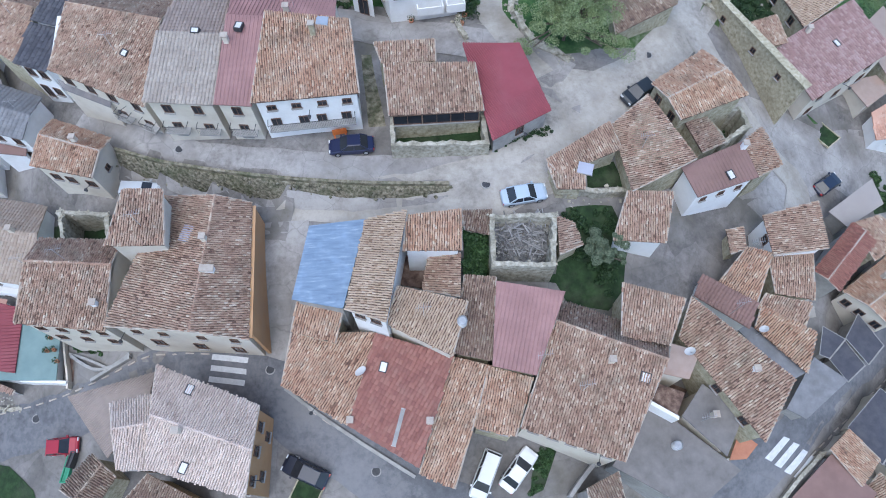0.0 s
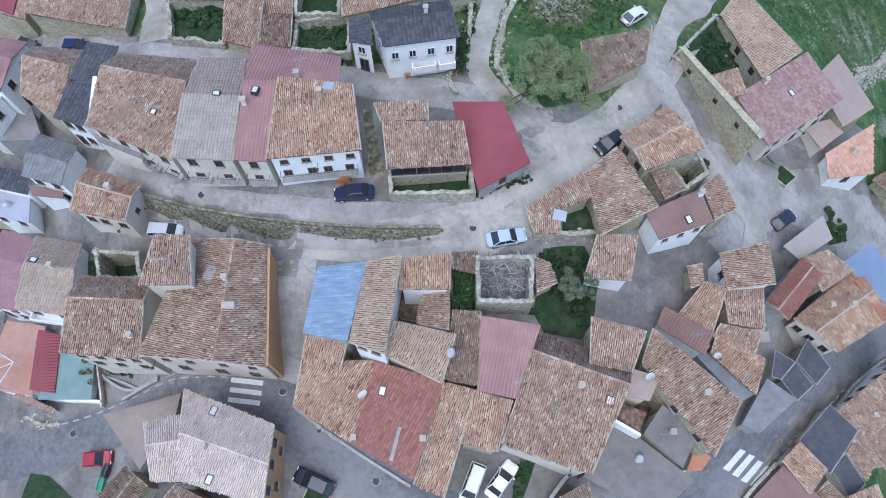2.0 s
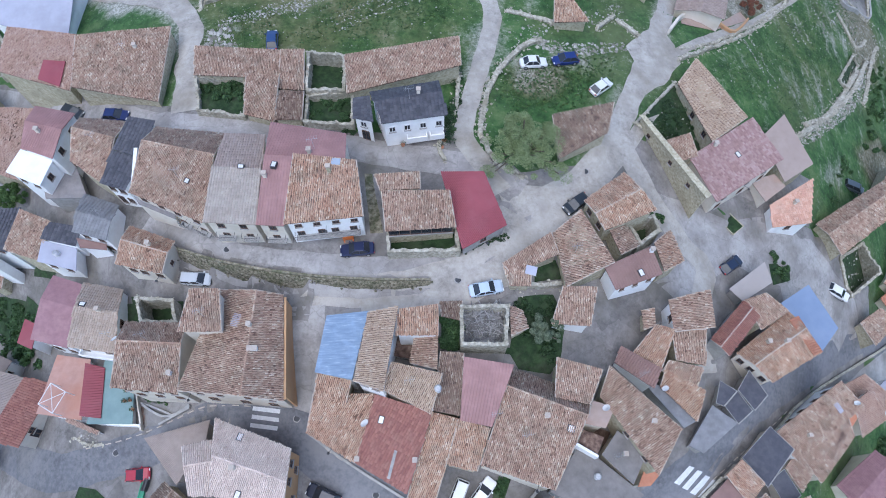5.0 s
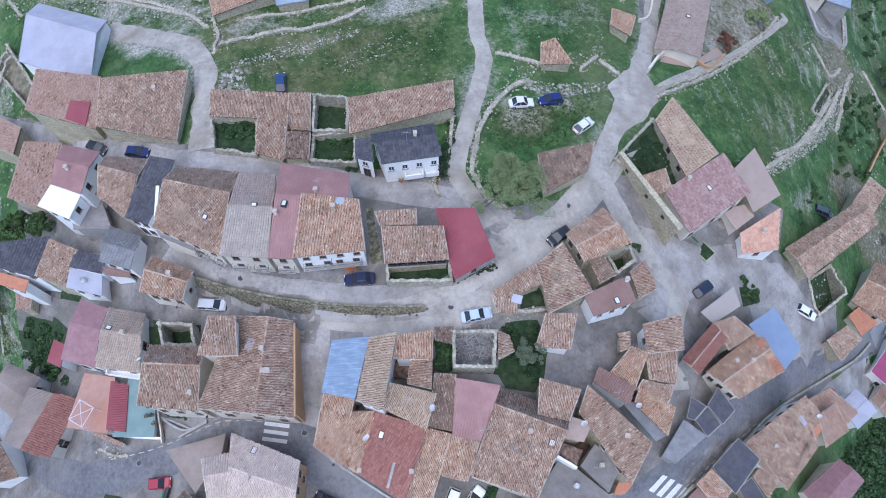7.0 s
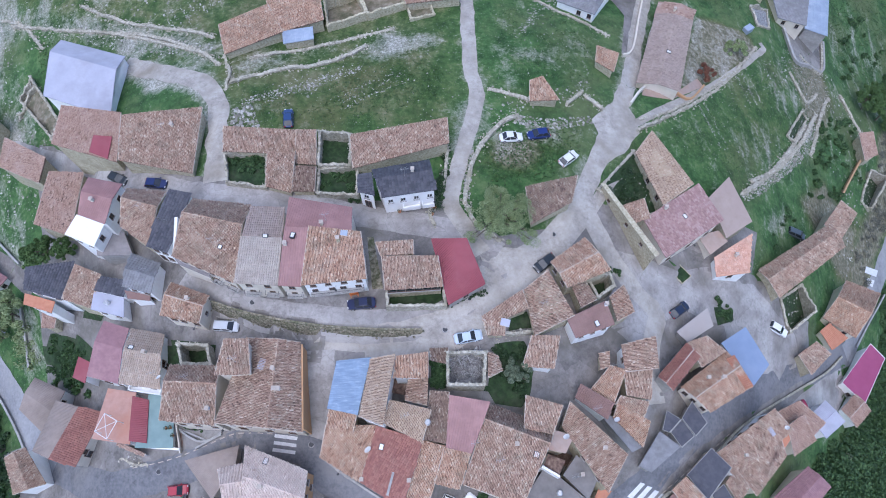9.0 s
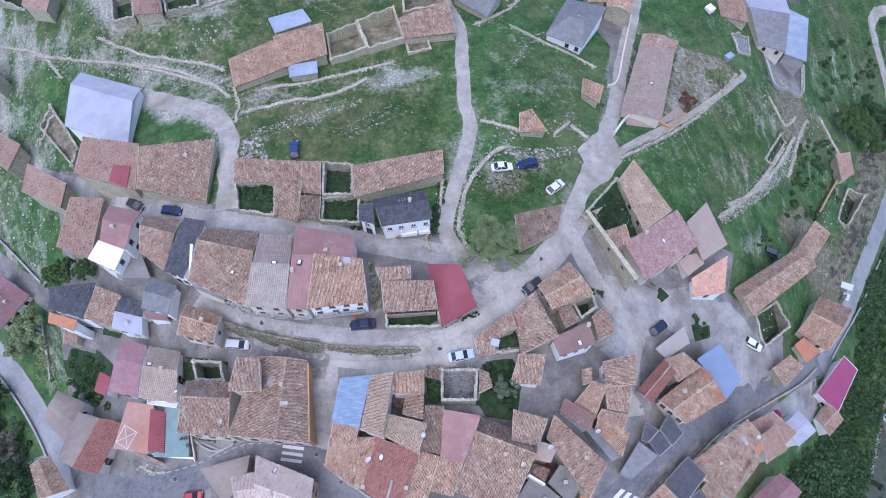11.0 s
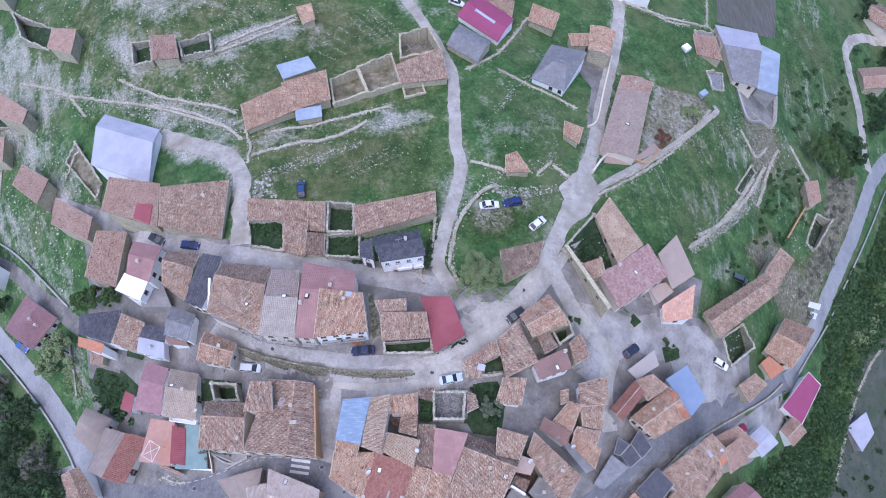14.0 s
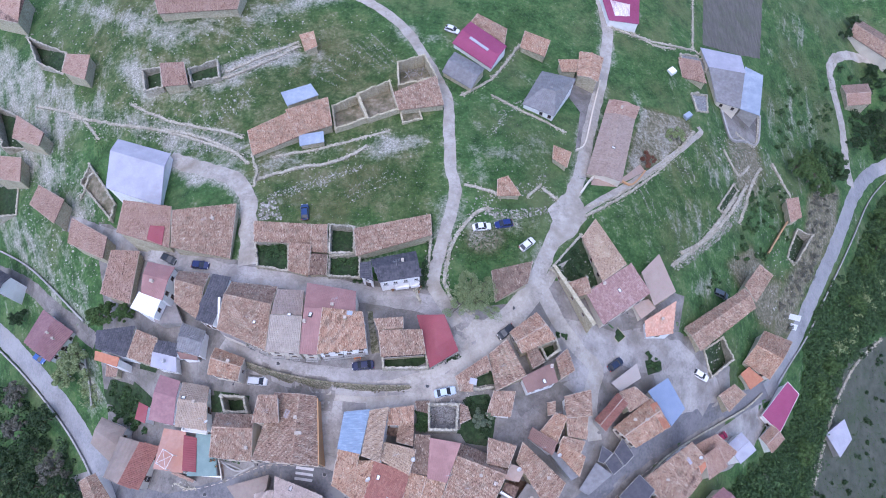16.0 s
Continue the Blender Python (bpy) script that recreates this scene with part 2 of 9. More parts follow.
LEAF = {
    "light": leaf_material("leaves_light", [(0.0989, 0.142, 0.0516), (0.168, 0.224, 0.0903), (0.232, 0.292, 0.133), (0.31, 0.361, 0.198)]),
    "grey": leaf_material("leaves_grey", [(0.0602, 0.086, 0.0473), (0.12, 0.155, 0.0946), (0.189, 0.224, 0.146)]),
    "deep": leaf_material("leaves_deep", [(0.0103, 0.0292, 0.0086), (0.0224, 0.0533, 0.0155), (0.043, 0.086, 0.0275)]),
    "mid": leaf_material("leaves_mid", [(0.0155, 0.043, 0.012), (0.0344, 0.0808, 0.0232), (0.0688, 0.129, 0.0413)]),
    "grass": leaf_material("grass_blades", [(0.0224, 0.0585, 0.0146), (0.0378, 0.086, 0.0232), (0.0568, 0.114, 0.0327), (0.101, 0.144, 0.0516)]),
    "fresh": leaf_material("leaves_fresh", [(0.0258, 0.0602, 0.0138), (0.0559, 0.112, 0.0275), (0.0946, 0.159, 0.0473)]),
    "rust": leaf_material("leaves_rust", [(0.103, 0.043, 0.0258), (0.172, 0.0688, 0.0387)]),
    "bare": leaf_material("twigs", [(0.0688, 0.0688, 0.0516), (0.129, 0.129, 0.103), (0.172, 0.172, 0.138)]),
}


class Nodes:
    """Short hand for wiring a node tree."""

    def __init__(self, m):
        m.use_nodes = True
        self.t = m.node_tree
        self.bsdf = self.t.nodes["Principled BSDF"]
        self.geo = self.t.nodes.new("ShaderNodeNewGeometry")
        self.pos = self.geo.outputs["Position"]

    def put(self, socket, value):
        if isinstance(value, bpy.types.NodeSocket):
            self.t.links.new(value, socket)
        else:
            socket.default_value = value

    def noise(self, scale, detail=6.0, rough=0.6, vec=None, stretch=None, out="Fac"):
        n = self.t.nodes.new("ShaderNodeTexNoise")
        n.inputs["Scale"].default_value, n.inputs["Detail"].default_value, n.inputs["Roughness"].default_value = scale, detail, rough
        vec = vec or self.pos
        if stretch:
            mp = self.t.nodes.new("ShaderNodeMapping")
            mp.inputs["Scale"].default_value = stretch
            self.put(mp.inputs[0], vec)
            vec = mp.outputs[0]
        self.put(n.inputs["Vector"], vec)
        return n.outputs[out]

    def warp(self, scale, amount):
        v = self.t.nodes.new("ShaderNodeVectorMath")
        v.operation = "MULTIPLY_ADD"
        self.put(v.inputs[0], self.noise(scale, 3.0, 0.5, out="Color"))
        v.inputs[1].default_value = (amount, amount, 0)
        self.put(v.inputs[2], self.pos)
        return v.outputs[0]

    def cells(self, scale, vec=None, feature="F1"):
        v = self.t.nodes.new("ShaderNodeTexVoronoi")
        v.feature = feature
        v.inputs["Scale"].default_value = scale
        self.put(v.inputs["Vector"], vec or self.pos)
        return v

    def math(self, op, a, b, c=0.0):
        n = self.t.nodes.new("ShaderNodeMath")
        n.operation = op
        for i, q in enumerate((a, b, c)):
            self.put(n.inputs[i], q)
        return n.outputs[0]

    def span(self, value, lo, hi, a=0.0, b=1.0):
        n = self.t.nodes.new("ShaderNodeMapRange")
        for i, q in enumerate((value, lo, hi, a, b)):
            self.put(n.inputs[i], q)
        return n.outputs[0]

    def ramp(self, value, *stops):
        n = self.t.nodes.new("ShaderNodeValToRGB")
        el = n.color_ramp.elements
        for i, (p, c) in enumerate(stops):
            e = el[i] if i < 2 else el.new(p)
            e.position, e.color = p, (*c, 1)
        self.put(n.inputs[0], value)
        return n.outputs[0]

    def mix(self, fac, a, b, blend="MIX"):
        n = self.t.nodes.new("ShaderNodeMix")
        n.data_type, n.blend_type = "RGBA", blend
        self.put(n.inputs[0], fac)
        for i, q in ((6, a), (7, b)):
            self.put(n.inputs[i], (*q, 1) if isinstance(q, tuple) else q)
        return n.outputs[2]

    def bump(self, height, strength, distance=0.1):
        n = self.t.nodes.new("ShaderNodeBump")
        n.inputs["Strength"].default_value, n.inputs["Distance"].default_value = strength, distance
        self.put(n.inputs["Height"], height)
        self.t.links.new(n.outputs[0], self.bsdf.inputs["Normal"])


def grass_material():
    """Rough grass; the sheet's own attributes say how stony or how dry the ground is."""
    m = bpy.data.materials.new("meadow")
    n = Nodes(m)
    attr = {}
    for k in ("stony", "dry"):
        a = n.t.nodes.new("ShaderNodeAttribute")
        a.attribute_name = k
        attr[k] = a.outputs["Fac"]
    fine = n.noise(1.1, 7.0, 0.68)
    mid = n.noise(0.23, 6.0, 0.6)
    broad = n.noise(0.045, 5.0, 0.55)
    green = n.ramp(n.math("MULTIPLY_ADD", fine, 0.5, n.math("MULTIPLY", mid, 0.5)), (0.37, (0.014, 0.046, 0.010)), (0.46, (0.033, 0.088, 0.021)), (0.54, (0.056, 0.126, 0.034)), (0.64, (0.108, 0.172, 0.062)))
    # yellowed grass in broad drifts
    green = n.mix(n.span(n.math("ADD", broad, n.math("MULTIPLY", mid, 0.4)), 0.66, 0.86, 0.0, 0.5), green, (0.125, 0.125, 0.06))
    # olive, half-dead grass where the ground is thin
    green = n.mix(n.span(attr["dry"], 0.0, 0.3), green, (1.2, 0.88, 0.76), "MULTIPLY")
    dry = n.ramp(fine, (0.34, (0.075, 0.075, 0.045)), (0.5, (0.17, 0.15, 0.10)), (0.66, (0.33, 0.30, 0.24)))
    base = n.mix(n.span(n.math("ADD", attr["dry"], n.math("MULTIPLY", mid, 0.9)), 0.62, 1.1, 0.0, 0.85), green, dry)
    # pale stones lie in bands that follow the lie of the land
    w = n.warp(0.05, 9.0)
    band = n.noise(1.0, 6.0, 0.62, w, (0.07, 0.07, 0.55))
    amount = n.math("ADD", n.math("MULTIPLY_ADD", fine, 0.55, band), n.math("MULTIPLY_ADD", attr["stony"], 0.27, n.math("MULTIPLY", mid, 0.42)))
    chalk = n.ramp(n.noise(2.6, 6.0, 0.7), (0.33, (0.13, 0.125, 0.095)), (0.48, (0.30, 0.29, 0.25)), (0.62, (0.55, 0.535, 0.48)))
    base = n.mix(n.span(amount, 1.10, 1.36, 0.0, 0.92), base, chalk)
    # single stones
    v = n.cells(2.4, n.warp(1.2, 0.5))
    grey = n.t.nodes.new("ShaderNodeRGBToBW")
    n.put(grey.inputs[0], v.outputs["Color"])
    few = n.math("MULTIPLY_ADD", n.math("ADD", band, attr["stony"]), 0.55, n.math("MULTIPLY", grey.outputs[0], 0.9))
    spot = n.math("MULTIPLY", n.span(few, 0.93, 1.05), n.span(v.outputs["Distance"], 0.1, 0.34, 1.0, 0.0))
    base = n.mix(n.math("MULTIPLY", spot, 0.45), base, (0.36, 0.36, 0.31))
    n.put(n.bsdf.inputs["Base Color"], base)
    n.bsdf.inputs["Roughness"].default_value = 0.95
    n.bump(n.noise(3.0, 6.0, 0.7), 0.5, 0.25)
    return m


def paving_material(name, tones, dirt, pour=0.3, edge=(0.11, 0.105, 0.10), spread=0.16, pale=(0.5, 0.48, 0.46), joint=0.35):
    """Cast paving: pours of differing tone, hairline joints, dirt in drifts, lighter worn ways."""
    m = bpy.data.materials.new(name)
    n = Nodes(m)
    fine = n.noise(1.6, 7.0, 0.72)
    mid = n.noise(0.32, 6.0, 0.62)
    broad = n.noise(0.09, 5.0, 0.6)
    base = n.ramp(n.math("MULTIPLY_ADD", mid, 0.55, n.math("MULTIPLY", fine, 0.45)), (0.36, tones[0]), (0.5, tones[1]), (0.64, tones[2]))
    w = n.warp(0.35, 1.6)
    v = n.cells(pour, w)
    grey = n.t.nodes.new("ShaderNodeRGBToBW")
    n.put(grey.inputs[0], v.outputs["Color"])
    base = n.mix(1.0, base, n.ramp(grey.outputs[0], (0.15, (1 - spread,) * 3), (0.85, (1.0,) * 3)), "MULTIPLY")
    base = n.mix(n.span(n.math("MULTIPLY_ADD", fine, 0.3, broad), 0.62, 0.82, 0.0, 0.55), base, pale)
    base = n.mix(n.span(n.math("MULTIPLY_ADD", fine, 0.45, n.noise(0.17, 6.0, 0.65)), 0.72, 0.95, 0.0, 0.8), base, dirt)
    base = n.mix(n.span(n.cells(pour, w, "DISTANCE_TO_EDGE").outputs["Distance"], 0.0, 0.014, joint, 0.0), base, edge)
    n.put(n.bsdf.inputs["Base Color"], base)
    n.bsdf.inputs["Roughness"].default_value = 0.9
    n.bump(fine, 0.25, 0.06)
    return m


M["concrete"] = paving_material("paving_concrete", [(0.21, 0.195, 0.183), (0.30, 0.278, 0.263), (0.39, 0.362, 0.345)], (0.15, 0.135, 0.115))
# darker copy of the concrete: dirt, plus the shade of alleys in its tones
M["concrete_dark"] = paving_material("paving_dirt_shade", [(0.135, 0.124, 0.115), (0.205, 0.188, 0.175), (0.285, 0.262, 0.247)], (0.11, 0.10, 0.078), pour=0.26, spread=0.3, pale=(0.36, 0.34, 0.325))
M["dust"] = paving_material("track_dust", [(0.24, 0.218, 0.19), (0.37, 0.34, 0.302), (0.48, 0.447, 0.402)], (0.225, 0.195, 0.15), pour=0.16, spread=0.06, pale=(0.48, 0.45, 0.408), joint=0.05)
M["asphalt"] = paving_material("asphalt_worn", [(0.10, 0.10, 0.108), (0.142, 0.142, 0.152), (0.19, 0.187, 0.198)], (0.205, 0.197, 0.195), pour=0.12, spread=0.12, pale=(0.25, 0.245, 0.255), joint=0.2)
# lighter grey asphalt for the outer stretches of road
M["asphalt_pale"] = paving_material("asphalt_light_grey", [(0.20, 0.20, 0.208), (0.26, 0.26, 0.27), (0.32, 0.318, 0.326)], (0.30, 0.29, 0.28), pour=0.1, spread=0.08, pale=(0.37, 0.365, 0.37), joint=0.1)
M["meadow"] = grass_material()

# ---- terrain ----
KX = [-150, -100, -75, -52, -36, -20, -4, 12, 26, 40, 58, 80, 110, 180]
KY, KZ = [], []


def contour(y, *heights):
    """Heights of the hill along one line from west to east."""
    KY.append(y)
    KZ.append(heights)


contour(-30, -63.0, -37.8, -23.4, -13.9, -11.3, -10.7, -11.9, -15.0, -19.0, -24.0, -32.1, -44.3, -61.8, -94.3)
contour(2, -64.5, -39.9, -24.5, -11.3, -6.7, -3.0, -2.0, -4.7, -8.9, -13.7, -23.8, -39.1, -59.8, -95.2)
contour(14, -64.7, -40.1, -25.4, -9.8, -3.7, 0.9, 2.5, 1.7, -1.7, -8.2, -20.5, -36.4, -58.4, -96.3)
contour(28, -64.4, -37.2, -23.1, -6.9, 1.5, 6.4, 7.6, 7.4, 2.7, -3.4, -15.9, -31.3, -55.9, -97.1)
contour(42, -63.3, -31.6, -16.6, -1.4, 5.6, 8.4, 8.0, 8.2, 5.3, -2.1, -10.3, -25.5, -52.4, -97.0)
contour(64, -58.4, -23.6, -9.7, 4.0, 7.8, 8.2, 7.4, 6.7, 5.4, 1.1, -6.4, -21.2, -45.6, -94.2)
contour(95, -44.4, -15.7, -5.3, 1.2, 3.5, 3.2, 4.1, 3.9, 1.6, -1.9, -9.5, -19.0, -39.5, -87.3)
contour(130, -32.1, -12.2, -2.1, -0.6, -2.4, -2.6, -1.5, -1.8, -4.4, -7.8, -12.0, -19.2, -38.8, -82.7)
contour(190, -23.7, -12.3, -8.6, -6.9, -6.2, -5.6, -5.3, -5.7, -7.0, -9.4, -14.0, -22.1, -37.0, -73.8)


def hermite(knots, v, q):
    kn = np.array(knots, float)
    q = np.clip(q, kn[0], kn[-1])
    i = np.clip(np.searchsorted(kn, q) - 1, 0, len(kn) - 2)
    h = np.diff(kn)
    d = np.diff(v, axis=-1) / h
    s = np.zeros_like(v)
    s[..., 1:-1] = (d[..., 1:] * h[:-1] + d[..., :-1] * h[1:]) / (h[:-1] + h[1:])
    s[..., 0], s[..., -1] = d[..., 0], d[..., -1]
    u = (q - kn[i]) / h[i]
    return v[..., i] * (1 + 2 * u) * (1 - u) ** 2 + s[..., i] * h[i] * u * (1 - u) ** 2 + v[..., i + 1] * u * u * (3 - 2 * u) + s[..., i + 1] * h[i] * u * u * (u - 1)


STEP = 1.5


def axis_lines(lo, hi):
    inner = list(np.arange(lo, hi + 0.01, STEP))
    out, d = [], 6.0
    a = lo
    while a > -2500:
        a -= d
        d *= 1.35
        out.append(a)
    d, b, far = 6.0, hi, []
    while b < 2500:
        b += d
        d *= 1.35
        far.append(b)
    return np.array(out[::-1] + inner + far)


GX, GY = axis_lines(-180, 210), axis_lines(-60, 240)
ZROWS = hermite(KX, np.array(KZ, float), GX)
GZ = hermite(KY, ZROWS.T, GY).T
# A step in the ground at the retaining wall: the upper street stands over the lane.
WALL_X, WALL_Y = [-33.5, -27.6, -21.3, -15.5, -10.0, -4.6, 0.6], [34.6, 32.6, 31.0, 30.0, 29.5, 29.3, 29.3]
dist = GY[:, None] - np.interp(GX, WALL_X, WALL_Y)[None]
reach = np.clip((GX - WALL_X[0] + 4) / 5, 0, 1) * np.clip((WALL_X[-1] + 2 - GX) / 14, 0, 1)
GZ = GZ + reach[None] * np.where(dist > 0, 0.3, -1.9) * np.exp(-((dist / 6.0) ** 2))


def sheet_z(x, y):
    """Height of the ground sheet itself, between its grid lines."""
    i = int(np.clip(np.searchsorted(GX, x) - 1, 0, len(GX) - 2))
    j = int(np.clip(np.searchsorted(GY, y) - 1, 0, len(GY) - 2))
    u, v = (x - GX[i]) / (GX[i + 1] - GX[i]), (y - GY[j]) / (GY[j + 1] - GY[j])
    a, b, c, d = GZ[j, i], GZ[j, i + 1], GZ[j + 1, i + 1], GZ[j + 1, i]
    # the sheet's quads are split from corner a to corner c
    return a + u * (b - a) + v * (c - b) if u >= v else a + v * (d - a) + u * (c - d)


def terrace(c, level):
    """Cuts a level place for a building into the slope, with a steep bank round it."""
    p = [Vector(q) for q in c]
    turn = 1 if sum(p[k - 1].x * p[k].y - p[k].x * p[k - 1].y for k in range(4)) > 0 else -1
    i0, i1 = np.searchsorted(GX, [min(q.x for q in p) - 4, max(q.x for q in p) + 4])
    j0, j1 = np.searchsorted(GY, [min(q.y for q in p) - 4, max(q.y for q in p) + 4])
    for j in range(j0, j1):
        for i in range(i0, i1):
            out = -1e9
            for k in range(4):
                e = (p[k] - p[k - 1]).normalized()
                out = max(out, turn * (e.y * (GX[i] - p[k - 1].x) - e.x * (GY[j] - p[k - 1].y)))
            w = min(1.0, max(0.0, 1 - (out - 0.4) / 1.2))
            if w > 0 and GZ[j, i] > level:
                GZ[j, i] += (level - GZ[j, i]) * w


terrace([(-52.9, 68.4), (-38.8, 70.0), (-39.1, 57.4), (-52.3, 60.0)], 6.5)
terrace([(-25.6, 59.5), (-20.9, 59.1), (-21.3, 52.5), (-25.6, 53.7)], 8.6)
terrace([(-21.2, 63.9), (-17.8, 63.9), (-17.6, 57.8), (-21.2, 58.1)], 8.6)
terrace([(-20.9, 57.3), (-17.4, 57.1), (-17.4, 52.7), (-21.3, 52.7)], 8.7)
terrace([(-70.9, 63.7), (-64.2, 63.4), (-64.9, 51.0), (-72.1, 53.4)], -5.1)
terrace([(-48.1, 42.5), (-42.4, 40.7), (-43.1, 35.6), (-48.7, 37.9)], 2.9)
terrace([(-47.7, 32.0), (-42.0, 31.0), (-41.2, 22.0), (-47.9, 22.9)], -0.4)
terrace([(-71.8, 39.5), (-68.9, 38.4), (-69.1, 36.1), (-71.6, 36.2)], -14.2)
terrace([(-59.0, 21.0), (-54.7, 20.1), (-57.7, 11.1), (-62.1, 12.3)], -10.9)
terrace([(-52.5, 23.3), (-47.6, 22.6), (-47.0, 14.2), (-53.4, 15.1)], -6.2)
terrace([(-47.5, 21.8), (-44.8, 21.2), (-43.9, 14.3), (-46.7, 14.6)], -5.2)
terrace([(-45.1, 22.4), (-40.8, 21.8), (-39.6, 13.6), (-45.8, 13.6)], -5.4)
terrace([(-94.9, 54.8), (-85.9, 48.9), (-90.0, 41.2), (-97.7, 46.3)], -21.2)
terrace([(-36.3, 11.4), (-27.8, 13.6), (-28.0, 11.0), (-31.2, 5.7)], -2.4)
terrace([(-3.9, 23.7), (-1.4, 23.4), (-1.8, 20.3), (-4.1, 20.7)], 3.6)
terrace([(16.5, 36.0), (20.2, 38.9), (23.8, 31.5), (17.7, 28.6)], 7.3)
terrace([(9.7, 30.9), (13.2, 30.0), (13.1, 28.4), (10.5, 28.4)], 8.1)
terrace([(28.6, 27.3), (30.3, 27.6), (30.1, 25.2), (28.6, 24.7)], 1.5)
terrace([(44.0, 32.8), (50.1, 37.1), (50.7, 33.9), (45.8, 30.9)], -5.3)
terrace([(39.9, 16.6), (41.0, 19.7), (43.2, 18.3), (41.0, 16.2)], -6.8)
terrace([(41.6, 16.4), (43.8, 18.5), (45.5, 15.8), (43.2, 14.0)], -8.2)
terrace([(35.4, 11.0), (39.5, 16.4), (42.7, 14.0), (37.4, 10.0)], -7.3)
terrace([(51.4, 13.5), (63.7, 21.6), (66.9, 17.9), (54.9, 9.9)], -16.8)
terrace([(56.3, 11.5), (65.7, 16.4), (66.4, 13.8), (59.6, 7.0)], -20.2)
terrace([(45.5, 10.1), (50.4, 14.5), (53.5, 11.3), (48.6, 6.1)], -14.4)
terrace([(50.5, 7.1), (52.9, 8.8), (54.8, 5.2), (52.4, 3.3)], -17.7)
terrace([(42.0, 7.6), (44.6, 9.7), (47.6, 6.6), (44.9, 3.8)], -13.0)
terrace([(65.9, 21.2), (72.6, 24.3), (77.3, 20.3), (71.5, 15.5)], -24.2)
terrace([(93.9, 31.7), (103.4, 41.0), (105.8, 37.5), (97.7, 26.9)], -43.4)
terrace([(92.2, 25.8), (96.3, 29.3), (98.8, 25.5), (94.6, 21.9)], -42.5)
terrace([(86.4, 43.6), (93.7, 52.2), (100.5, 49.1), (92.4, 39.1)], -31.6)
terrace([(85.2, 40.6), (87.6, 42.4), (91.3, 39.3), (87.2, 36.6)], -32.4)
terrace([(75.8, 33.9), (80.2, 36.7), (83.0, 34.3), (78.0, 30.0)], -26.4)
terrace([(65.9, 48.3), (82.5, 58.4), (84.3, 53.4), (68.9, 42.5)], -15.4)
terrace([(113.3, 96.8), (117.3, 97.4), (117.8, 91.3), (114.0, 89.5)], -41.6)
terrace([(38.9, 51.4), (49.7, 58.5), (53.7, 51.9), (42.3, 44.5)], -0.2)
terrace([(31.3, 57.0), (32.2, 56.9), (39.8, 43.5), (39.0, 42.9)], 3.9)
terrace([(39.1, 64.8), (42.5, 69.2), (48.4, 57.9), (42.7, 54.0)], 1.2)
terrace([(34.8, 53.3), (39.1, 54.8), (39.9, 51.2), (37.0, 50.2)], 1.8)
terrace([(53.4, 58.3), (58.5, 63.3), (61.1, 53.8), (55.3, 50.0)], -4.8)
terrace([(53.4, 47.1), (61.3, 51.9), (59.7, 44.4), (53.5, 43.6)], -6.9)
terrace([(50.6, 51.0), (54.7, 52.1), (56.0, 49.9), (52.3, 47.2)], -5.1)
terrace([(49.1, 102.2), (56.7, 100.1), (51.2, 81.8), (42.7, 84.0)], -2.9)
terrace([(33.2, 113.6), (42.0, 111.1), (35.3, 99.4), (27.5, 103.2)], -0.4)
terrace([(29.9, 129.7), (36.7, 126.3), (35.0, 121.7), (28.4, 125.0)], -4.3)
terrace([(14.8, 131.1), (24.4, 122.5), (19.9, 114.9), (9.7, 123.6)], -1.0)
terrace([(10.3, 118.3), (18.1, 112.9), (14.4, 106.3), (6.9, 111.8)], 1.6)
terrace([(16.8, 134.7), (24.8, 129.2), (24.0, 124.8), (14.9, 132.4)], -2.7)
terrace([(54.7, 152.3), (66.9, 151.3), (65.4, 140.6), (56.3, 141.2)], -12.2)
terrace([(19.7, 77.1), (22.1, 78.0), (25.1, 73.5), (19.6, 73.3)], 5.4)
terrace([(89.1, 143.7), (101.4, 140.3), (101.2, 132.8), (90.0, 135.4)], -25.7)
terrace([(90.0, 135.3), (100.8, 132.7), (97.6, 120.3), (90.8, 123.0)], -26.0)
terrace([(77.2, 131.8), (83.4, 130.3), (84.8, 123.4), (78.0, 125.7)], -18.2)
terrace([(180.9, 199.8), (194.7, 185.9), (189.5, 176.0), (175.7, 190.6)], -71.6)
terrace([(164.3, 163.2), (175.0, 164.0), (173.6, 154.5), (164.3, 153.5)], -69.7)
terrace([(123.5, 29.7), (130.3, 34.1), (131.4, 28.2), (126.5, 22.9)], -65.9)
terrace([(-73.4, 92.1), (-59.6, 87.9), (-59.5, 73.4), (-73.5, 78.3)], 0.3)
terrace([(-39.4, 90.4), (-30.5, 95.6), (-27.2, 89.7), (-37.7, 84.2)], 5.2)
terrace([(-27.5, 90.2), (-21.6, 91.3), (-21.2, 88.4), (-27.0, 87.2)], 4.7)
terrace([(-31.9, 126.6), (-27.9, 127.1), (-26.4, 121.9), (-29.8, 121.0)], -1.3)
terrace([(-99.3, 126.6), (-91.1, 124.4), (-90.7, 115.9), (-99.1, 120.2)], -8.9)
terrace([(-100.4, 87.3), (-90.7, 81.4), (-91.7, 74.6), (-101.3, 81.5)], -14.4)
terrace([(-85.4, 74.6), (-73.6, 67.9), (-73.5, 62.2), (-84.9, 67.8)], -8.5)
terrace([(-113.4, 110.6), (-101.8, 102.6), (-102.3, 98.4), (-112.6, 103.0)], -15.8)
terrace([(-120.4, 100.7), (-110.5, 98.3), (-108.8, 90.7), (-119.1, 93.3)], -21.0)
terrace([(-139.1, 158.3), (-122.4, 155.4), (-122.0, 144.0), (-135.0, 150.1)], -19.1)
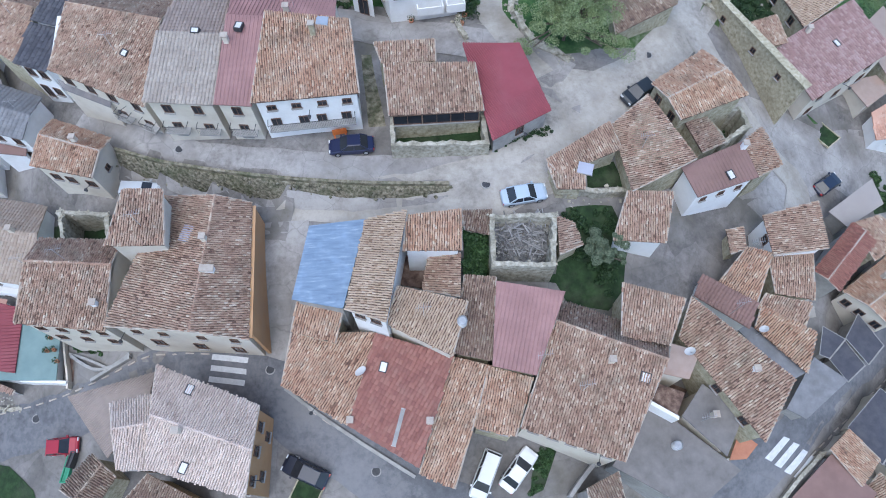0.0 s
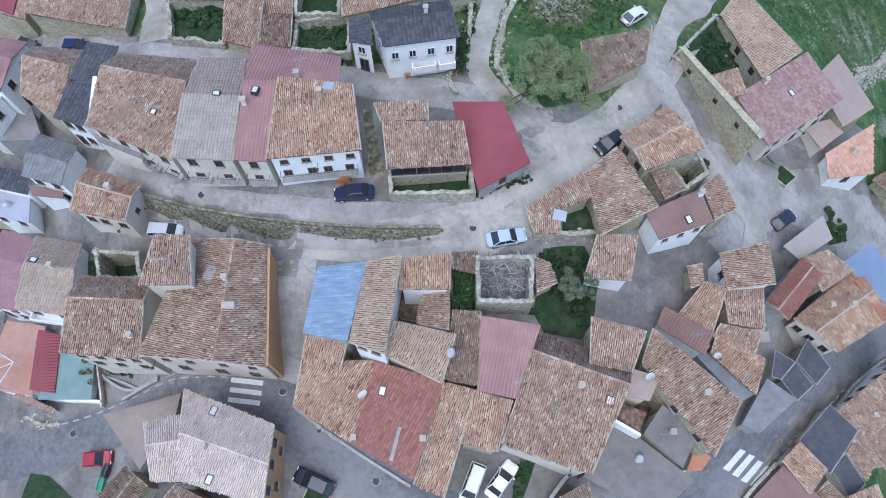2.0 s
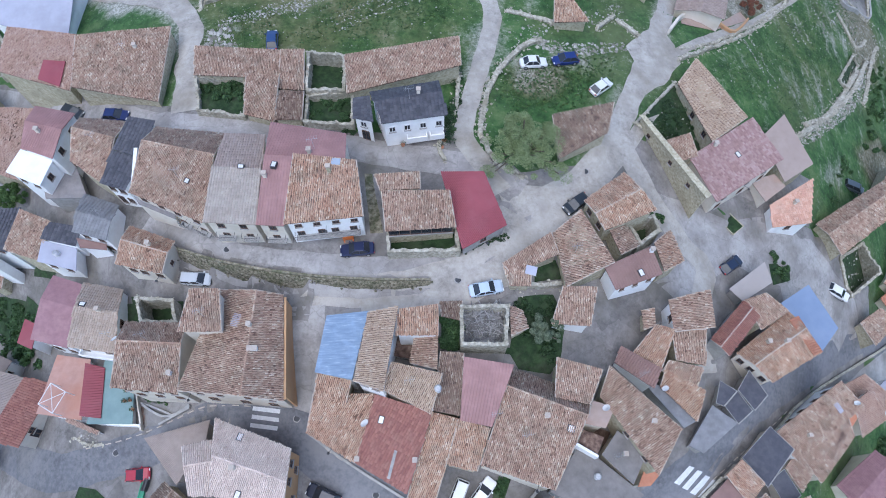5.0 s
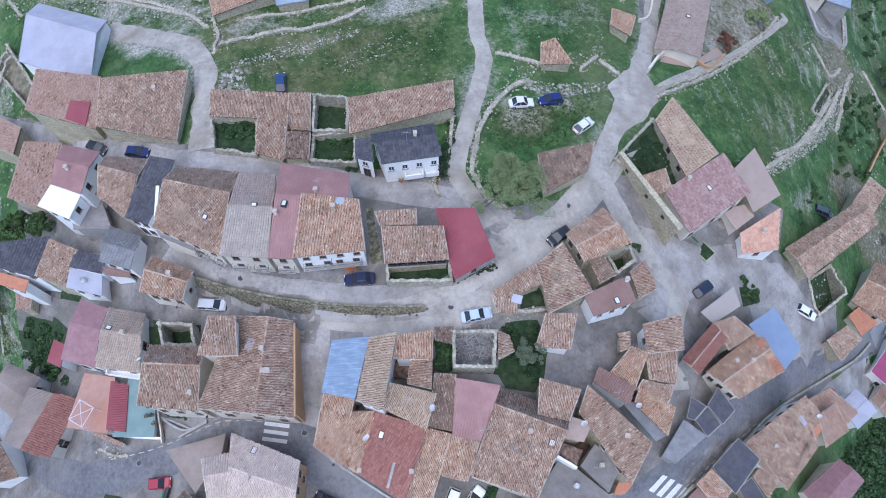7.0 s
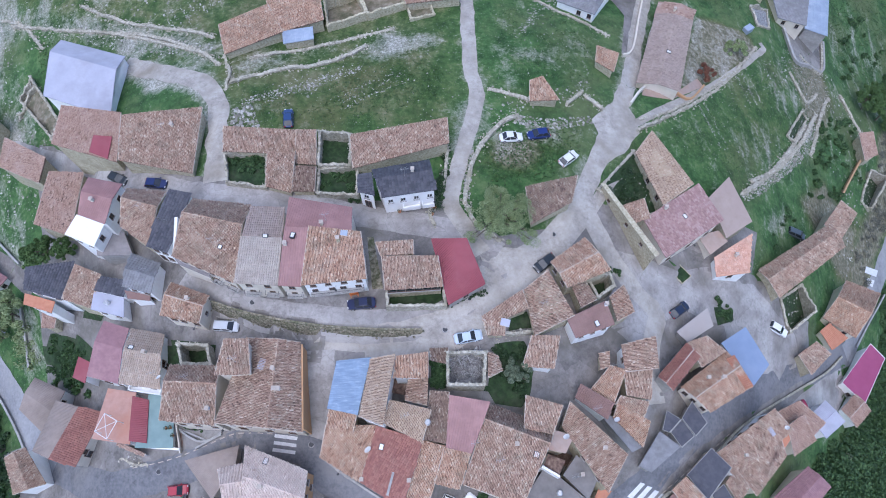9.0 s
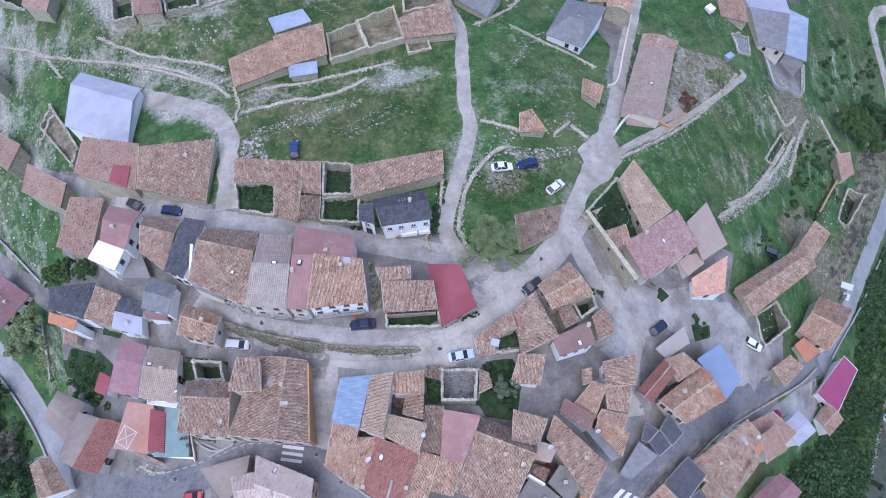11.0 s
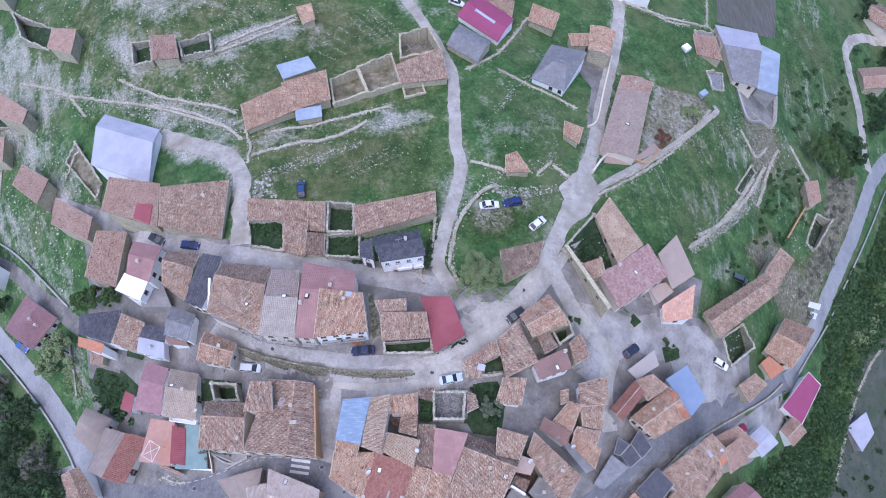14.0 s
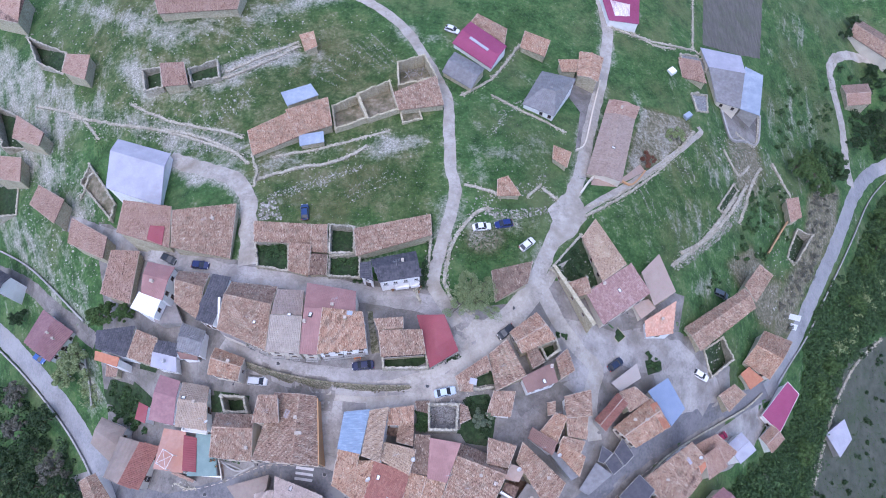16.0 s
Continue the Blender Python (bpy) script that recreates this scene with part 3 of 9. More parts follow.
terrace([(-49.5, 14.8), (-44.6, 12.9), (-44.8, 12.4), (-49.6, 14.2)], -7.1)


def mesh_object(name, verts, faces, mats, parent=None, loc=(0, 0, 0), index=None, smooth=False):
    me = bpy.data.meshes.new(name)
    me.from_pydata([tuple(v) for v in verts], [], [tuple(f) for f in faces])
    for m in mats if isinstance(mats, (list, tuple)) else [mats]:
        me.materials.append(m)
    if index is not None:
        me.polygons.foreach_set("material_index", np.array(index, dtype=np.int32))
    if smooth:
        me.polygons.foreach_set("use_smooth", np.ones(len(me.polygons), dtype=bool))
    me.update()
    ob = new(name, me)
    ob.parent = parent
    ob.location = loc
    return ob


def part(name, vf, mat, parent, label="", loc=(0, 0, 0), smooth=False):
    ob = mesh_object(name, vf[0], vf[1], mat, parent, loc, smooth=smooth)
    return tagged(ob, label) if label else ob


def thing(name, loc, label, category, group="", kind="", rz=0.0):
    ob = new(name)
    ob.empty_display_size = 0.3
    ob.location = loc
    ob.rotation_euler = (0, 0, rz)
    return tagged(ob, label, category, group, kind)


def join(*vfs):
    verts, faces = [], []
    for v, f in vfs:
        o = len(verts)
        verts += list(v)
        faces += [tuple(i + o for i in q) for q in f]
    return verts, faces


def box(x0, y0, z0, x1, y1, z1):
    v = [(x, y, z) for z in (z0, z1) for x, y in ((x0, y0), (x1, y0), (x1, y1), (x0, y1))]
    return v, [(3, 2, 1, 0), (4, 5, 6, 7), (0, 1, 5, 4), (1, 2, 6, 5), (2, 3, 7, 6), (3, 0, 4, 7)]


def cylinder(r0, r1, z0, z1, n=12, cx=0.0, cy=0.0):
    v = [(cx + r * math.cos(2 * math.pi * k / n), cy + r * math.sin(2 * math.pi * k / n), z) for r, z in ((r0, z0), (r1, z1)) for k in range(n)]
    f = [(k, (k + 1) % n, n + (k + 1) % n, n + k) for k in range(n)] + [tuple(range(n))[::-1], tuple(range(n, 2 * n))]
    return v, f


def tube(a, b, r, n=6):
    a, b = Vector(a), Vector(b)
    q = (b - a).to_track_quat("Z", "Y").to_matrix()
    v = [tuple(p + q @ Vector((r * math.cos(2 * math.pi * k / n), r * math.sin(2 * math.pi * k / n), 0))) for p in (a, b) for k in range(n)]
    return v, [(k, (k + 1) % n, n + (k + 1) % n, n + k) for k in range(n)] + [tuple(range(n))[::-1], tuple(range(n, 2 * n))]


nx, ny = len(GX), len(GY)
gv = [(GX[i], GY[j], GZ[j, i] + (0.10 * noise.noise((GX[i] * 0.21, GY[j] * 0.21, 3.0)) if abs(GX[i]) < 200 else 0)) for j in range(ny) for i in range(nx)]
GZ = np.array([p[2] for p in gv]).reshape(ny, nx)
gf = []
for j in range(ny - 1):
    for i in range(nx - 1):
        a = j * nx + i
        gf += [(a, a + 1, a + nx + 1), (a, a + nx + 1, a + nx)]
ground = tagged(mesh_object("ground", gv, gf, M["meadow"], smooth=True), "hillside of rough grass with pale stony soil", "ground", kind="structure")
SOIL = {"stony": np.zeros((ny, nx), np.float32), "dry": np.zeros((ny, nx), np.float32)}


def soil(kind, outline, amount=1.0, feather=5.0):
    """Stony or dry ground inside an outline, fading out round it."""
    p = np.array(outline, float)
    i0, i1 = np.searchsorted(GX, [p[:, 0].min() - feather, p[:, 0].max() + feather])
    j0, j1 = np.searchsorted(GY, [p[:, 1].min() - feather, p[:, 1].max() + feather])
    x, y = np.meshgrid(GX[i0:i1], GY[j0:j1])
    odd, near = np.zeros_like(x, bool), np.full_like(x, 1e9)
    for a, b in zip(p, np.roll(p, -1, 0)):
        e = b - a
        t = np.clip(((x - a[0]) * e[0] + (y - a[1]) * e[1]) / (e @ e), 0, 1)
        near = np.minimum(near, np.hypot(x - a[0] - t * e[0], y - a[1] - t * e[1]))
        if e[1]:
            odd ^= ((a[1] > y) != (b[1] > y)) & (x < a[0] + (y - a[1]) / e[1] * e[0])
    w = np.clip(0.5 + np.where(odd, near, -near) / (2 * feather), 0, 1)
    SOIL[kind][j0:j1, i0:i1] = np.maximum(SOIL[kind][j0:j1, i0:i1], (amount * w * w * (3 - 2 * w)).astype(np.float32))



def clip(poly, axis, at, keep_above):
    out = []
    for k in range(len(poly)):
        p, q = poly[k - 1], poly[k]
        pin, qin = (p[axis] >= at) == keep_above, (q[axis] >= at) == keep_above
        if pin != qin:
            t = (at - p[axis]) / (q[axis] - p[axis])
            out.append((p[0] + t * (q[0] - p[0]), p[1] + t * (q[1] - p[1])))
        if qin:
            out.append(q)
    return out


def drape(name, outline, mat, lift, label, category, wobble=0.0, thick=0.0):
    """A thin layer that lies on the ground sheet inside an outline."""
    if wobble:
        fine = []
        for k in range(len(outline)):
            p, q = Vector(outline[k - 1]), Vector(outline[k])
            n = max(1, int((q - p).length / 1.5))
            for s in range(n):
                c = p.lerp(q, s / n)
                w = noise.noise_vector((c.x * 0.35, c.y * 0.35, 1.7)) * wobble
                fine.append((c.x + w.x, c.y + w.y))
        outline = fine
    xs, ys = [p[0] for p in outline], [p[1] for p in outline]
    i0, i1 = np.searchsorted(GX, min(xs)) - 1, np.searchsorted(GX, max(xs))
    j0, j1 = np.searchsorted(GY, min(ys)) - 1, np.searchsorted(GY, max(ys))
    verts, faces = [], []
    for i in range(max(0, i0), min(nx - 1, i1)):
        column = clip(clip(outline, 0, GX[i], True), 0, GX[i + 1], False)
        if len(column) < 3:
            continue
        for j in range(max(0, j0), min(ny - 1, j1)):
            cell = clip(clip(column, 1, GY[j], True), 1, GY[j + 1], False)
            if len(cell) < 3:
                continue
            area = abs(sum(cell[k - 1][0] * cell[k][1] - cell[k][0] * cell[k - 1][1] for k in range(len(cell)))) / 2
            if area < 0.01:
                continue
            full = area > 0.999 * (GX[i + 1] - GX[i]) * (GY[j + 1] - GY[j])
            o = len(verts)
            if full:
                cell = [(GX[i], GY[j]), (GX[i + 1], GY[j]), (GX[i + 1], GY[j + 1]), (GX[i], GY[j + 1])]
            verts += [(x, y, sheet_z(x, y) + lift) for x, y in cell]
            if full:
                faces += [(o, o + 1, o + 2), (o, o + 2, o + 3)]
            else:
                faces.append(tuple(range(o, o + len(cell))))
    ob = mesh_object(name, verts, faces, mat)
    bm = bmesh.new()
    bm.from_mesh(ob.data)
    bmesh.ops.remove_doubles(bm, verts=bm.verts, dist=0.01)
    bmesh.ops.recalc_face_normals(bm, faces=bm.faces)
    if sum(f.normal.z for f in bm.faces) < 0:
        bmesh.ops.reverse_faces(bm, faces=bm.faces)
    bm.to_mesh(ob.data)
    bm.free()
    ob.data.polygons.foreach_set("use_smooth", np.ones(len(ob.data.polygons), dtype=bool))
    return tagged(ob, label, category, kind="structure")


def smooth_line(pts, step=1.2):
    """Points along a rounded line through the given ones."""
    p = [Vector(pts[0])] + [Vector(q) for q in pts] + [Vector(pts[-1])]
    out = []
    for k in range(1, len(p) - 2):
        a, b, c, d = p[k - 1], p[k], p[k + 1], p[k + 2]
        n = max(1, int((c - b).length / step))
        for s in range(n):
            t = s / n
            out.append(0.5 * (2 * b + (c - a) * t + (2 * a - 5 * b + 4 * c - d) * t * t + (3 * b - a - 3 * c + d) * t ** 3))
    return out + [p[-1]]


def offset_line(line, d):
    out = []
    for k, p in enumerate(line):
        t = (line[min(k + 1, len(line) - 1)] - line[max(k - 1, 0)]).normalized()
        out.append(Vector((p.x - t.y * d, p.y + t.x * d)))
    return out


def road(name, pts, width, mat, lift, label, wobble=0.15):
    line = smooth_line(pts)
    cols = max(2, int(width / 0.9))
    verts, faces = [], []
    for k, p in enumerate(line):
        t = (line[min(k + 1, len(line) - 1)] - line[max(k - 1, 0)]).normalized()
        for c in range(cols + 1):
            d = width * (c / cols - 0.5)
            if c in (0, cols):
                d *= 1 + wobble * (noise.noise((p.x * 0.3, p.y * 0.3, 5.0 + c)) + 0.7 * noise.noise((p.x * 1.1, p.y * 1.1, 8.0 + c)))
            x, y = p.x - t.y * d, p.y + t.x * d
            verts.append((x, y, sheet_z(x, y) + lift))
        if k:
            o, q = k * (cols + 1), (k - 1) * (cols + 1)
            faces += [(q + c + 1, q + c, o + c, o + c + 1) for c in range(cols)]
    return tagged(mesh_object(name, verts, faces, mat, smooth=True), label, "road", kind="structure")


def cap_stone(verts, faces, x, y, z, s):
    o = len(verts)
    a = rng.uniform(0, 6.3)
    p = (ROCK + rng.normal(0, 0.2, ROCK.shape)) * s * np.array([1, rng.uniform(0.6, 1.0), 0.6]) * 0.5
    verts += [(x + q[0] * math.cos(a) - q[1] * math.sin(a), y + q[0] * math.sin(a) + q[1] * math.cos(a), z + q[2]) for q in p]
    faces += [tuple(int(i) + o for i in f) for f in ROCK_F]


def stone_wall(pts, high, thick, label, mat="drystone", category="wall", uneven=0.25, name="stone_wall", base=0.5):
    """A dry-stone wall that follows the ground, with an uneven top."""
    loose = mat in ("stone", "drystone", "mossy") and uneven > 0.1
    line = smooth_line(pts, 0.8)
    left, right = offset_line(line, thick / 2), offset_line(line, -thick / 2)
    verts, faces, crest = [], [], []
    for k, (a, b) in enumerate(zip(left, right)):
        g = min(sheet_z(a.x, a.y), sheet_z(b.x, b.y)) - base
        rough = rng.uniform(-0.5, 0.5) + noise.noise((a.x * 0.6, a.y * 0.6, 9.0)) + 0.6 * noise.noise((a.x * 1.9, a.y * 1.9, 2.0))
        worn = 1.0
        if loose:
            # stretches that have fallen down to a bank of stones
            worn = 0.62 + 0.75 * noise.noise((a.x * 0.17, a.y * 0.17, 4.0))
            slip = Vector((rng.normal(0, 0.09), rng.normal(0, 0.09)))
            a, b = a + slip, b + slip
            if k in (0, len(left) - 1):
                worn *= 0.3
        h = max(sheet_z(a.x, a.y), sheet_z(b.x, b.y)) + high * max(0.06, worn + uneven * rough)
        crest.append(h)
        verts += [(a.x, a.y, g), (a.x, a.y, h), (b.x, b.y, h - 0.05), (b.x, b.y, g)]
        if k:
            o, q = 4 * k, 4 * k - 4
            faces += [(q, o, o + 1, q + 1), (q + 1, o + 1, o + 2, q + 2), (q + 2, o + 2, o + 3, q + 3)]
    faces += [(0, 1, 2, 3), tuple(4 * len(line) - 4 + i for i in (3, 2, 1, 0))]
    if loose:
        # loose stones along the head of the wall, fallen ones at its foot
        for k in range(len(left)):
            for n in range(3):
                p = left[k].lerp(right[k], rng.uniform(-0.1, 1.1))
                cap_stone(verts, faces, p.x + rng.normal(0, 0.2), p.y + rng.normal(0, 0.2), crest[k] - 0.07, rng.uniform(0.16, 0.42))
            for n in range(rng.integers(1, 5)):
                p = left[k].lerp(right[k], 0.5 + rng.choice((-1, 1)) * rng.uniform(0.5, 1.6))
                x, y = p.x + rng.normal(0, 0.25), p.y + rng.normal(0, 0.25)
                cap_stone(verts, faces, x, y, sheet_z(x, y) + 0.05, rng.uniform(0.14, 0.4))
    return tagged(mesh_object(name, verts, faces, M[mat]), label, category)

# ---- builders ----
rng = np.random.default_rng(7)


def fast_mesh(name, verts, quads, mat, parent=None, loc=(0, 0, 0)):
    """One mesh from arrays of vertices and four-cornered faces."""
    me = bpy.data.meshes.new(name)
    me.vertices.add(len(verts))
    me.vertices.foreach_set("co", np.asarray(verts, np.float32).ravel())
    me.loops.add(quads.size)
    me.loops.foreach_set("vertex_index", np.asarray(quads, np.int32).ravel())
    me.polygons.add(len(quads))
    me.polygons.foreach_set("loop_start", np.arange(0, quads.size, 4, dtype=np.int32))
    me.polygons.foreach_set("loop_total", np.full(len(quads), 4, np.int32))
    me.materials.append(mat)
    me.update(calc_edges=True)
    ob = new(name, me)
    ob.parent, ob.location = parent, loc
    return ob


COVER = {  # spacing across, length up the slope, height, flatness of the piece
    "tile": (0.215, 0.3, 0.085, 0.45),
    "flat": (0.34, 0.42, 0.035, 0.9),
    "slate": (0.5, 0.4, 0.012, 0.97),
}


def roof_frame(plane):
    a, b, c, d = [np.array(p, float) for p in plane]
    e1 = (b - a) / np.linalg.norm(b - a)
    nrm = np.cross(b - a, (d + c) / 2 - a)
    nrm /= np.linalg.norm(nrm)
    e2 = np.cross(nrm, e1)
    return a, e1, e2, nrm, np.array([[(p - a) @ e1, (p - a) @ e2] for p in (a, b, c, d)])


def inside(poly, u, v, slack=0.0):
    ok = np.ones_like(u, bool)
    for k in range(len(poly)):
        p, q = poly[k - 1], poly[k]
        e = q - p
        n = np.linalg.norm(e)
        if n > 1e-3:
            ok &= (e[0] * (v - p[1]) - e[1] * (u - p[0])) / n >= -slack
    return ok


def tiles(plane, kind, holes=0.0):
    """Overlapping tiles laid in columns up one slope: vertices and faces."""
    sp, ro, hi, flat = COVER[kind]
    a, e1, e2, nrm, poly = roof_frame(plane)
    us = np.arange(poly[:, 0].min() + sp / 2, poly[:, 0].max(), sp)
    cols = []
    for x in us:
        # each column runs from the eave to the upper edge at its own place, its courses out of step with the next
        cut = [poly[m - 1][1] + (x - poly[m - 1][0]) / (poly[m][0] - poly[m - 1][0]) * (poly[m][1] - poly[m - 1][1]) for m in range(4) if (poly[m - 1][0] - x) * (poly[m][0] - x) < 0]
        if len(cut) < 2 or max(cut) - min(cut) < 0.15:
            continue
        lo, top = min(cut) - 0.04, max(cut)
        v = np.arange(lo - (rng.uniform(0, 0.9) * ro if kind == "tile" else 0), top - 0.05, ro)
        cols.append(np.stack([np.full(v.size, x), np.maximum(v, lo + rng.uniform(-0.09, 0.07)), np.minimum(v + ro, top)], 1))
    if not cols:
        return np.zeros((0, 3)), np.zeros((0, 4), int)
    c = np.concatenate(cols)
    c = c[(rng.random(len(c)) > holes) & (c[:, 2] - c[:, 1] > 0.05)]
    u, v, span = c[:, 0], c[:, 1], c[:, 2] - c[:, 1]
    n = u.size
    # waves of settling along the roof
    sag = np.array([0.06 + 0.06 * noise.noise((x * 0.35 + a[0], y * 0.35 + a[1], a[2])) for x, y in zip(u, v)])
    # follow the twist of a slope whose corners do not lie in one plane
    dc, dd = [(np.array(plane[k], float) - a) @ nrm for k in (2, 3)]
    along = np.clip(u / max(0.1, poly[1, 0]), 0, 1)
    up = v / max(0.1, poly[:, 1].max())
    sag = (sag if kind == "tile" else sag * 0.2) + up * ((1 - along) * dd + along * dc)
    u = u + rng.normal(0, 0.016, n) + np.array([0.07 * noise.noise((y * 0.45 + a[0], x * 0.25, 7.0)) for x, y in zip(u, v)])
    tw = rng.normal(0, 0.02, n)
    r = sp * 0.41 if kind == "tile" else sp * 0.475
    cu = np.array([-r, -r * flat, r * flat, r])
    cn = np.array([0.0, hi, hi, 0.0])
    low = 0.022 + rng.normal(0, 0.008, n) + sag + 0.012
    rows = []
    for end, lift, wide in ((span * 0, low, 1.0), (span + 0.05, sag + 0.012, 0.86)):
        uu = u[:, None] + cu * wide + (tw * end)[:, None]
        vv = np.repeat((v + end)[:, None], 4, 1)
        hh = cn * wide + lift[:, None]
        rows.append(a + uu[..., None] * e1 + vv[..., None] * e2 + hh[..., None] * nrm)
    verts = np.concatenate(rows, 1).reshape(-1, 3)
    f = np.array([(0, 1, 5, 4), (1, 2, 6, 5), (2, 3, 7, 6), (3, 2, 1, 0)])
    return verts, (np.arange(n)[:, None, None] * 8 + f).reshape(-1, 4)


def ribs(plane, gap, width, hi):
    """Raised ribs up the slope of a sheet roof."""
    a, e1, e2, nrm, poly = roof_frame(plane)
    vs_, fs_ = [], []
    k = 0
    for u in np.arange(poly[:, 0].min() + gap / 2, poly[:, 0].max(), gap):
        cut = []
        for m in range(len(poly)):
            p, q = poly[m - 1], poly[m]
            if (p[0] - u) * (q[0] - u) < 0:
                cut.append(p[1] + (u - p[0]) / (q[0] - p[0]) * (q[1] - p[1]))
        if len(cut) < 2 or max(cut) - min(cut) < 0.2:
            continue
        for v in (min(cut), max(cut)):
            for du, h in ((-width, 0.0), (-width * 0.5, hi), (width * 0.5, hi), (width, 0.0)):
                vs_.append(a + (u + du) * e1 + v * e2 + (h + 0.004) * nrm)
        fs_ += [(k, k + 1, k + 5, k + 4), (k + 1, k + 2, k + 6, k + 5), (k + 2, k + 3, k + 7, k + 6), (k + 3, k + 2, k + 1, k)]
        k += 8
    return np.array(vs_).reshape(-1, 3), np.array(fs_, int).reshape(-1, 4)


def lerp(p, q, t):
    return tuple(a + (b - a) * t for a, b in zip(p, q))


def roof_shape(c, eave, kind, rise, ridge):
    """Slopes of a roof over the corners c (two at the back, two at the front) and the line of its wall heads."""
    z = lambda p, h: (p[0], p[1], eave + h)
    p = [z(q, 0) for q in c]
    if kind == "gEW":
        w, e = z(lerp(c[0], c[3], ridge), rise), z(lerp(c[1], c[2], ridge), rise)
        return [(p[1], p[0], w, e), (p[3], p[2], e, w)], [p[0], p[1], e, p[2], p[3], w], [(w, e)]
    if kind == "gNS":
        n, s = z(lerp(c[0], c[1], ridge), rise), z(lerp(c[3], c[2], ridge), rise)
        return [(p[0], p[3], s, n), (p[2], p[1], n, s)], [p[0], n, p[1], p[2], s, p[3]], [(n, s)]
    if kind == "hip":
        w, e = lerp(lerp(c[0], c[3], 0.5), lerp(c[1], c[2], 0.5), 0.3), lerp(lerp(c[0], c[3], 0.5), lerp(c[1], c[2], 0.5), 0.7)
        w, e = z(w, rise), z(e, rise)
        return [(p[1], p[0], w, e), (p[3], p[2], e, w), (p[0], p[3], w, w), (p[2], p[1], e, e)], p, [(w, e), (p[0], w), (p[3], w), (p[1], e), (p[2], e)]
    up = {"sN": (0, 1), "sS": (2, 3), "sE": (1, 2), "sW": (3, 0), "flat": ()}[kind]
    q = [z(c[k], rise if k in up else 0) for k in range(4)]
    order = {"sN": (3, 2, 1, 0), "sS": (1, 0, 3, 2), "sE": (0, 3, 2, 1), "sW": (2, 1, 0, 3), "flat": (3, 2, 1, 0)}[kind]
    return [tuple(q[k] for k in order)], q, []


def inset(c, d):
    out = []
    for k in range(4):
        p, a, b = Vector(c[k]), Vector(c[k - 1]), Vector(c[(k + 1) % 4])
        out.append(tuple(p + ((a - p).normalized() + (b - p).normalized()) * d))
    return out


WINDOW = {}


def window_meshes(w, h, joinery):
    key = (w, h, joinery)
    if key not in WINDOW:
        t = 0.06
        fr = join(box(-w / 2 - t, -0.10, -t, w / 2 + t, 0.0, 0), box(-w / 2 - t, -0.10, h, w / 2 + t, 0.0, h + t), box(-w / 2 - t, -0.10, 0, -w / 2, 0.0, h), box(w / 2, -0.10, 0, w / 2 + t, 0.0, h), box(-0.03, -0.07, 0, 0.03, 0.0, h))
        WINDOW[key] = []
        for nm, vf, mt in (("window", fr, joinery), ("pane", box(-w / 2, -0.035, 0, w / 2, 0.01, h), "glass"), ("sill", box(-w / 2 - 0.16, -0.22, -0.17, w / 2 + 0.16, 0.0, -0.09), "greywall")):
            me = bpy.data.meshes.new(nm)
            me.from_pydata(vf[0], [], vf[1])
            me.materials.append(M[mt])
            WINDOW[key].append((nm, me))
    return WINDOW[key]


def put_window(root, x, y, z, face, w=0.9, h=1.15, joinery="joinery", sill=True):
    """A window on a wall: face is the bearing that it looks to."""
    par = root
    for nm, me in window_meshes(w, h, joinery)[: 3 if sill else 2]:
        ob = new(nm, me)
        ob.parent = par
        if par is root:
            ob.location, ob.rotation_euler = (x, y, z), (0, 0, face + math.pi / 2)
            par = ob
    return par


ROOF_WORDS = {
    "orange": "weathered orange clay tile roof", "brown": "old brown clay tile roof", "dark": "dark lichened clay tile roof", "pale": "pale buff clay tile roof",
    "rosy": "rosy clay tile roof", "flatred": "dull red flat tile roof", "red": "red ribbed metal roof", "magenta": "magenta ribbed metal roof", "pinkmetal": "faded pink metal roof",
    "mauve": "mauve tiled roof", "blue": "bright blue sheet roof", "steelblue": "smooth steel-blue sheet roof", "bluegrey": "blue-grey sheet roof", "white_sheet": "whitish sheet metal roof", "slate": "dark slate roof",
    "grey": "flat grey roof", "tan": "tan corrugated roof", "greige": "flat grey-brown cement roof", "taupe": "taupe sheet roof", "lilac": "smooth lilac-grey roof", "terracotta": "terracotta roof terrace", "pinkfloor": "tan tiled terrace", "rosefloor": "rose tiled terrace", "teal": "pale teal terrace",
    "greyrib": "pale lilac-grey roof", "greytile": "grey-beige tile roof", "pinktan": "faded pink-tan tile roof", "bright": "bright white sheet roof", "sandy": "weathered sandy clay tile roof", "under": "sunken courtyard floor darkened for shade", "brownmetal": "brown-mauve ribbed metal roof", "lightrosy": "light rosy flat tile roof", "lightorange": "pale orange flat tile roof"}
WALL_WORDS = {"white": "whitewashed walls", "cream": "cream rendered walls", "ochre": "ochre rendered walls", "stone": "rubble stone walls", "greywall": "grey cement walls"}


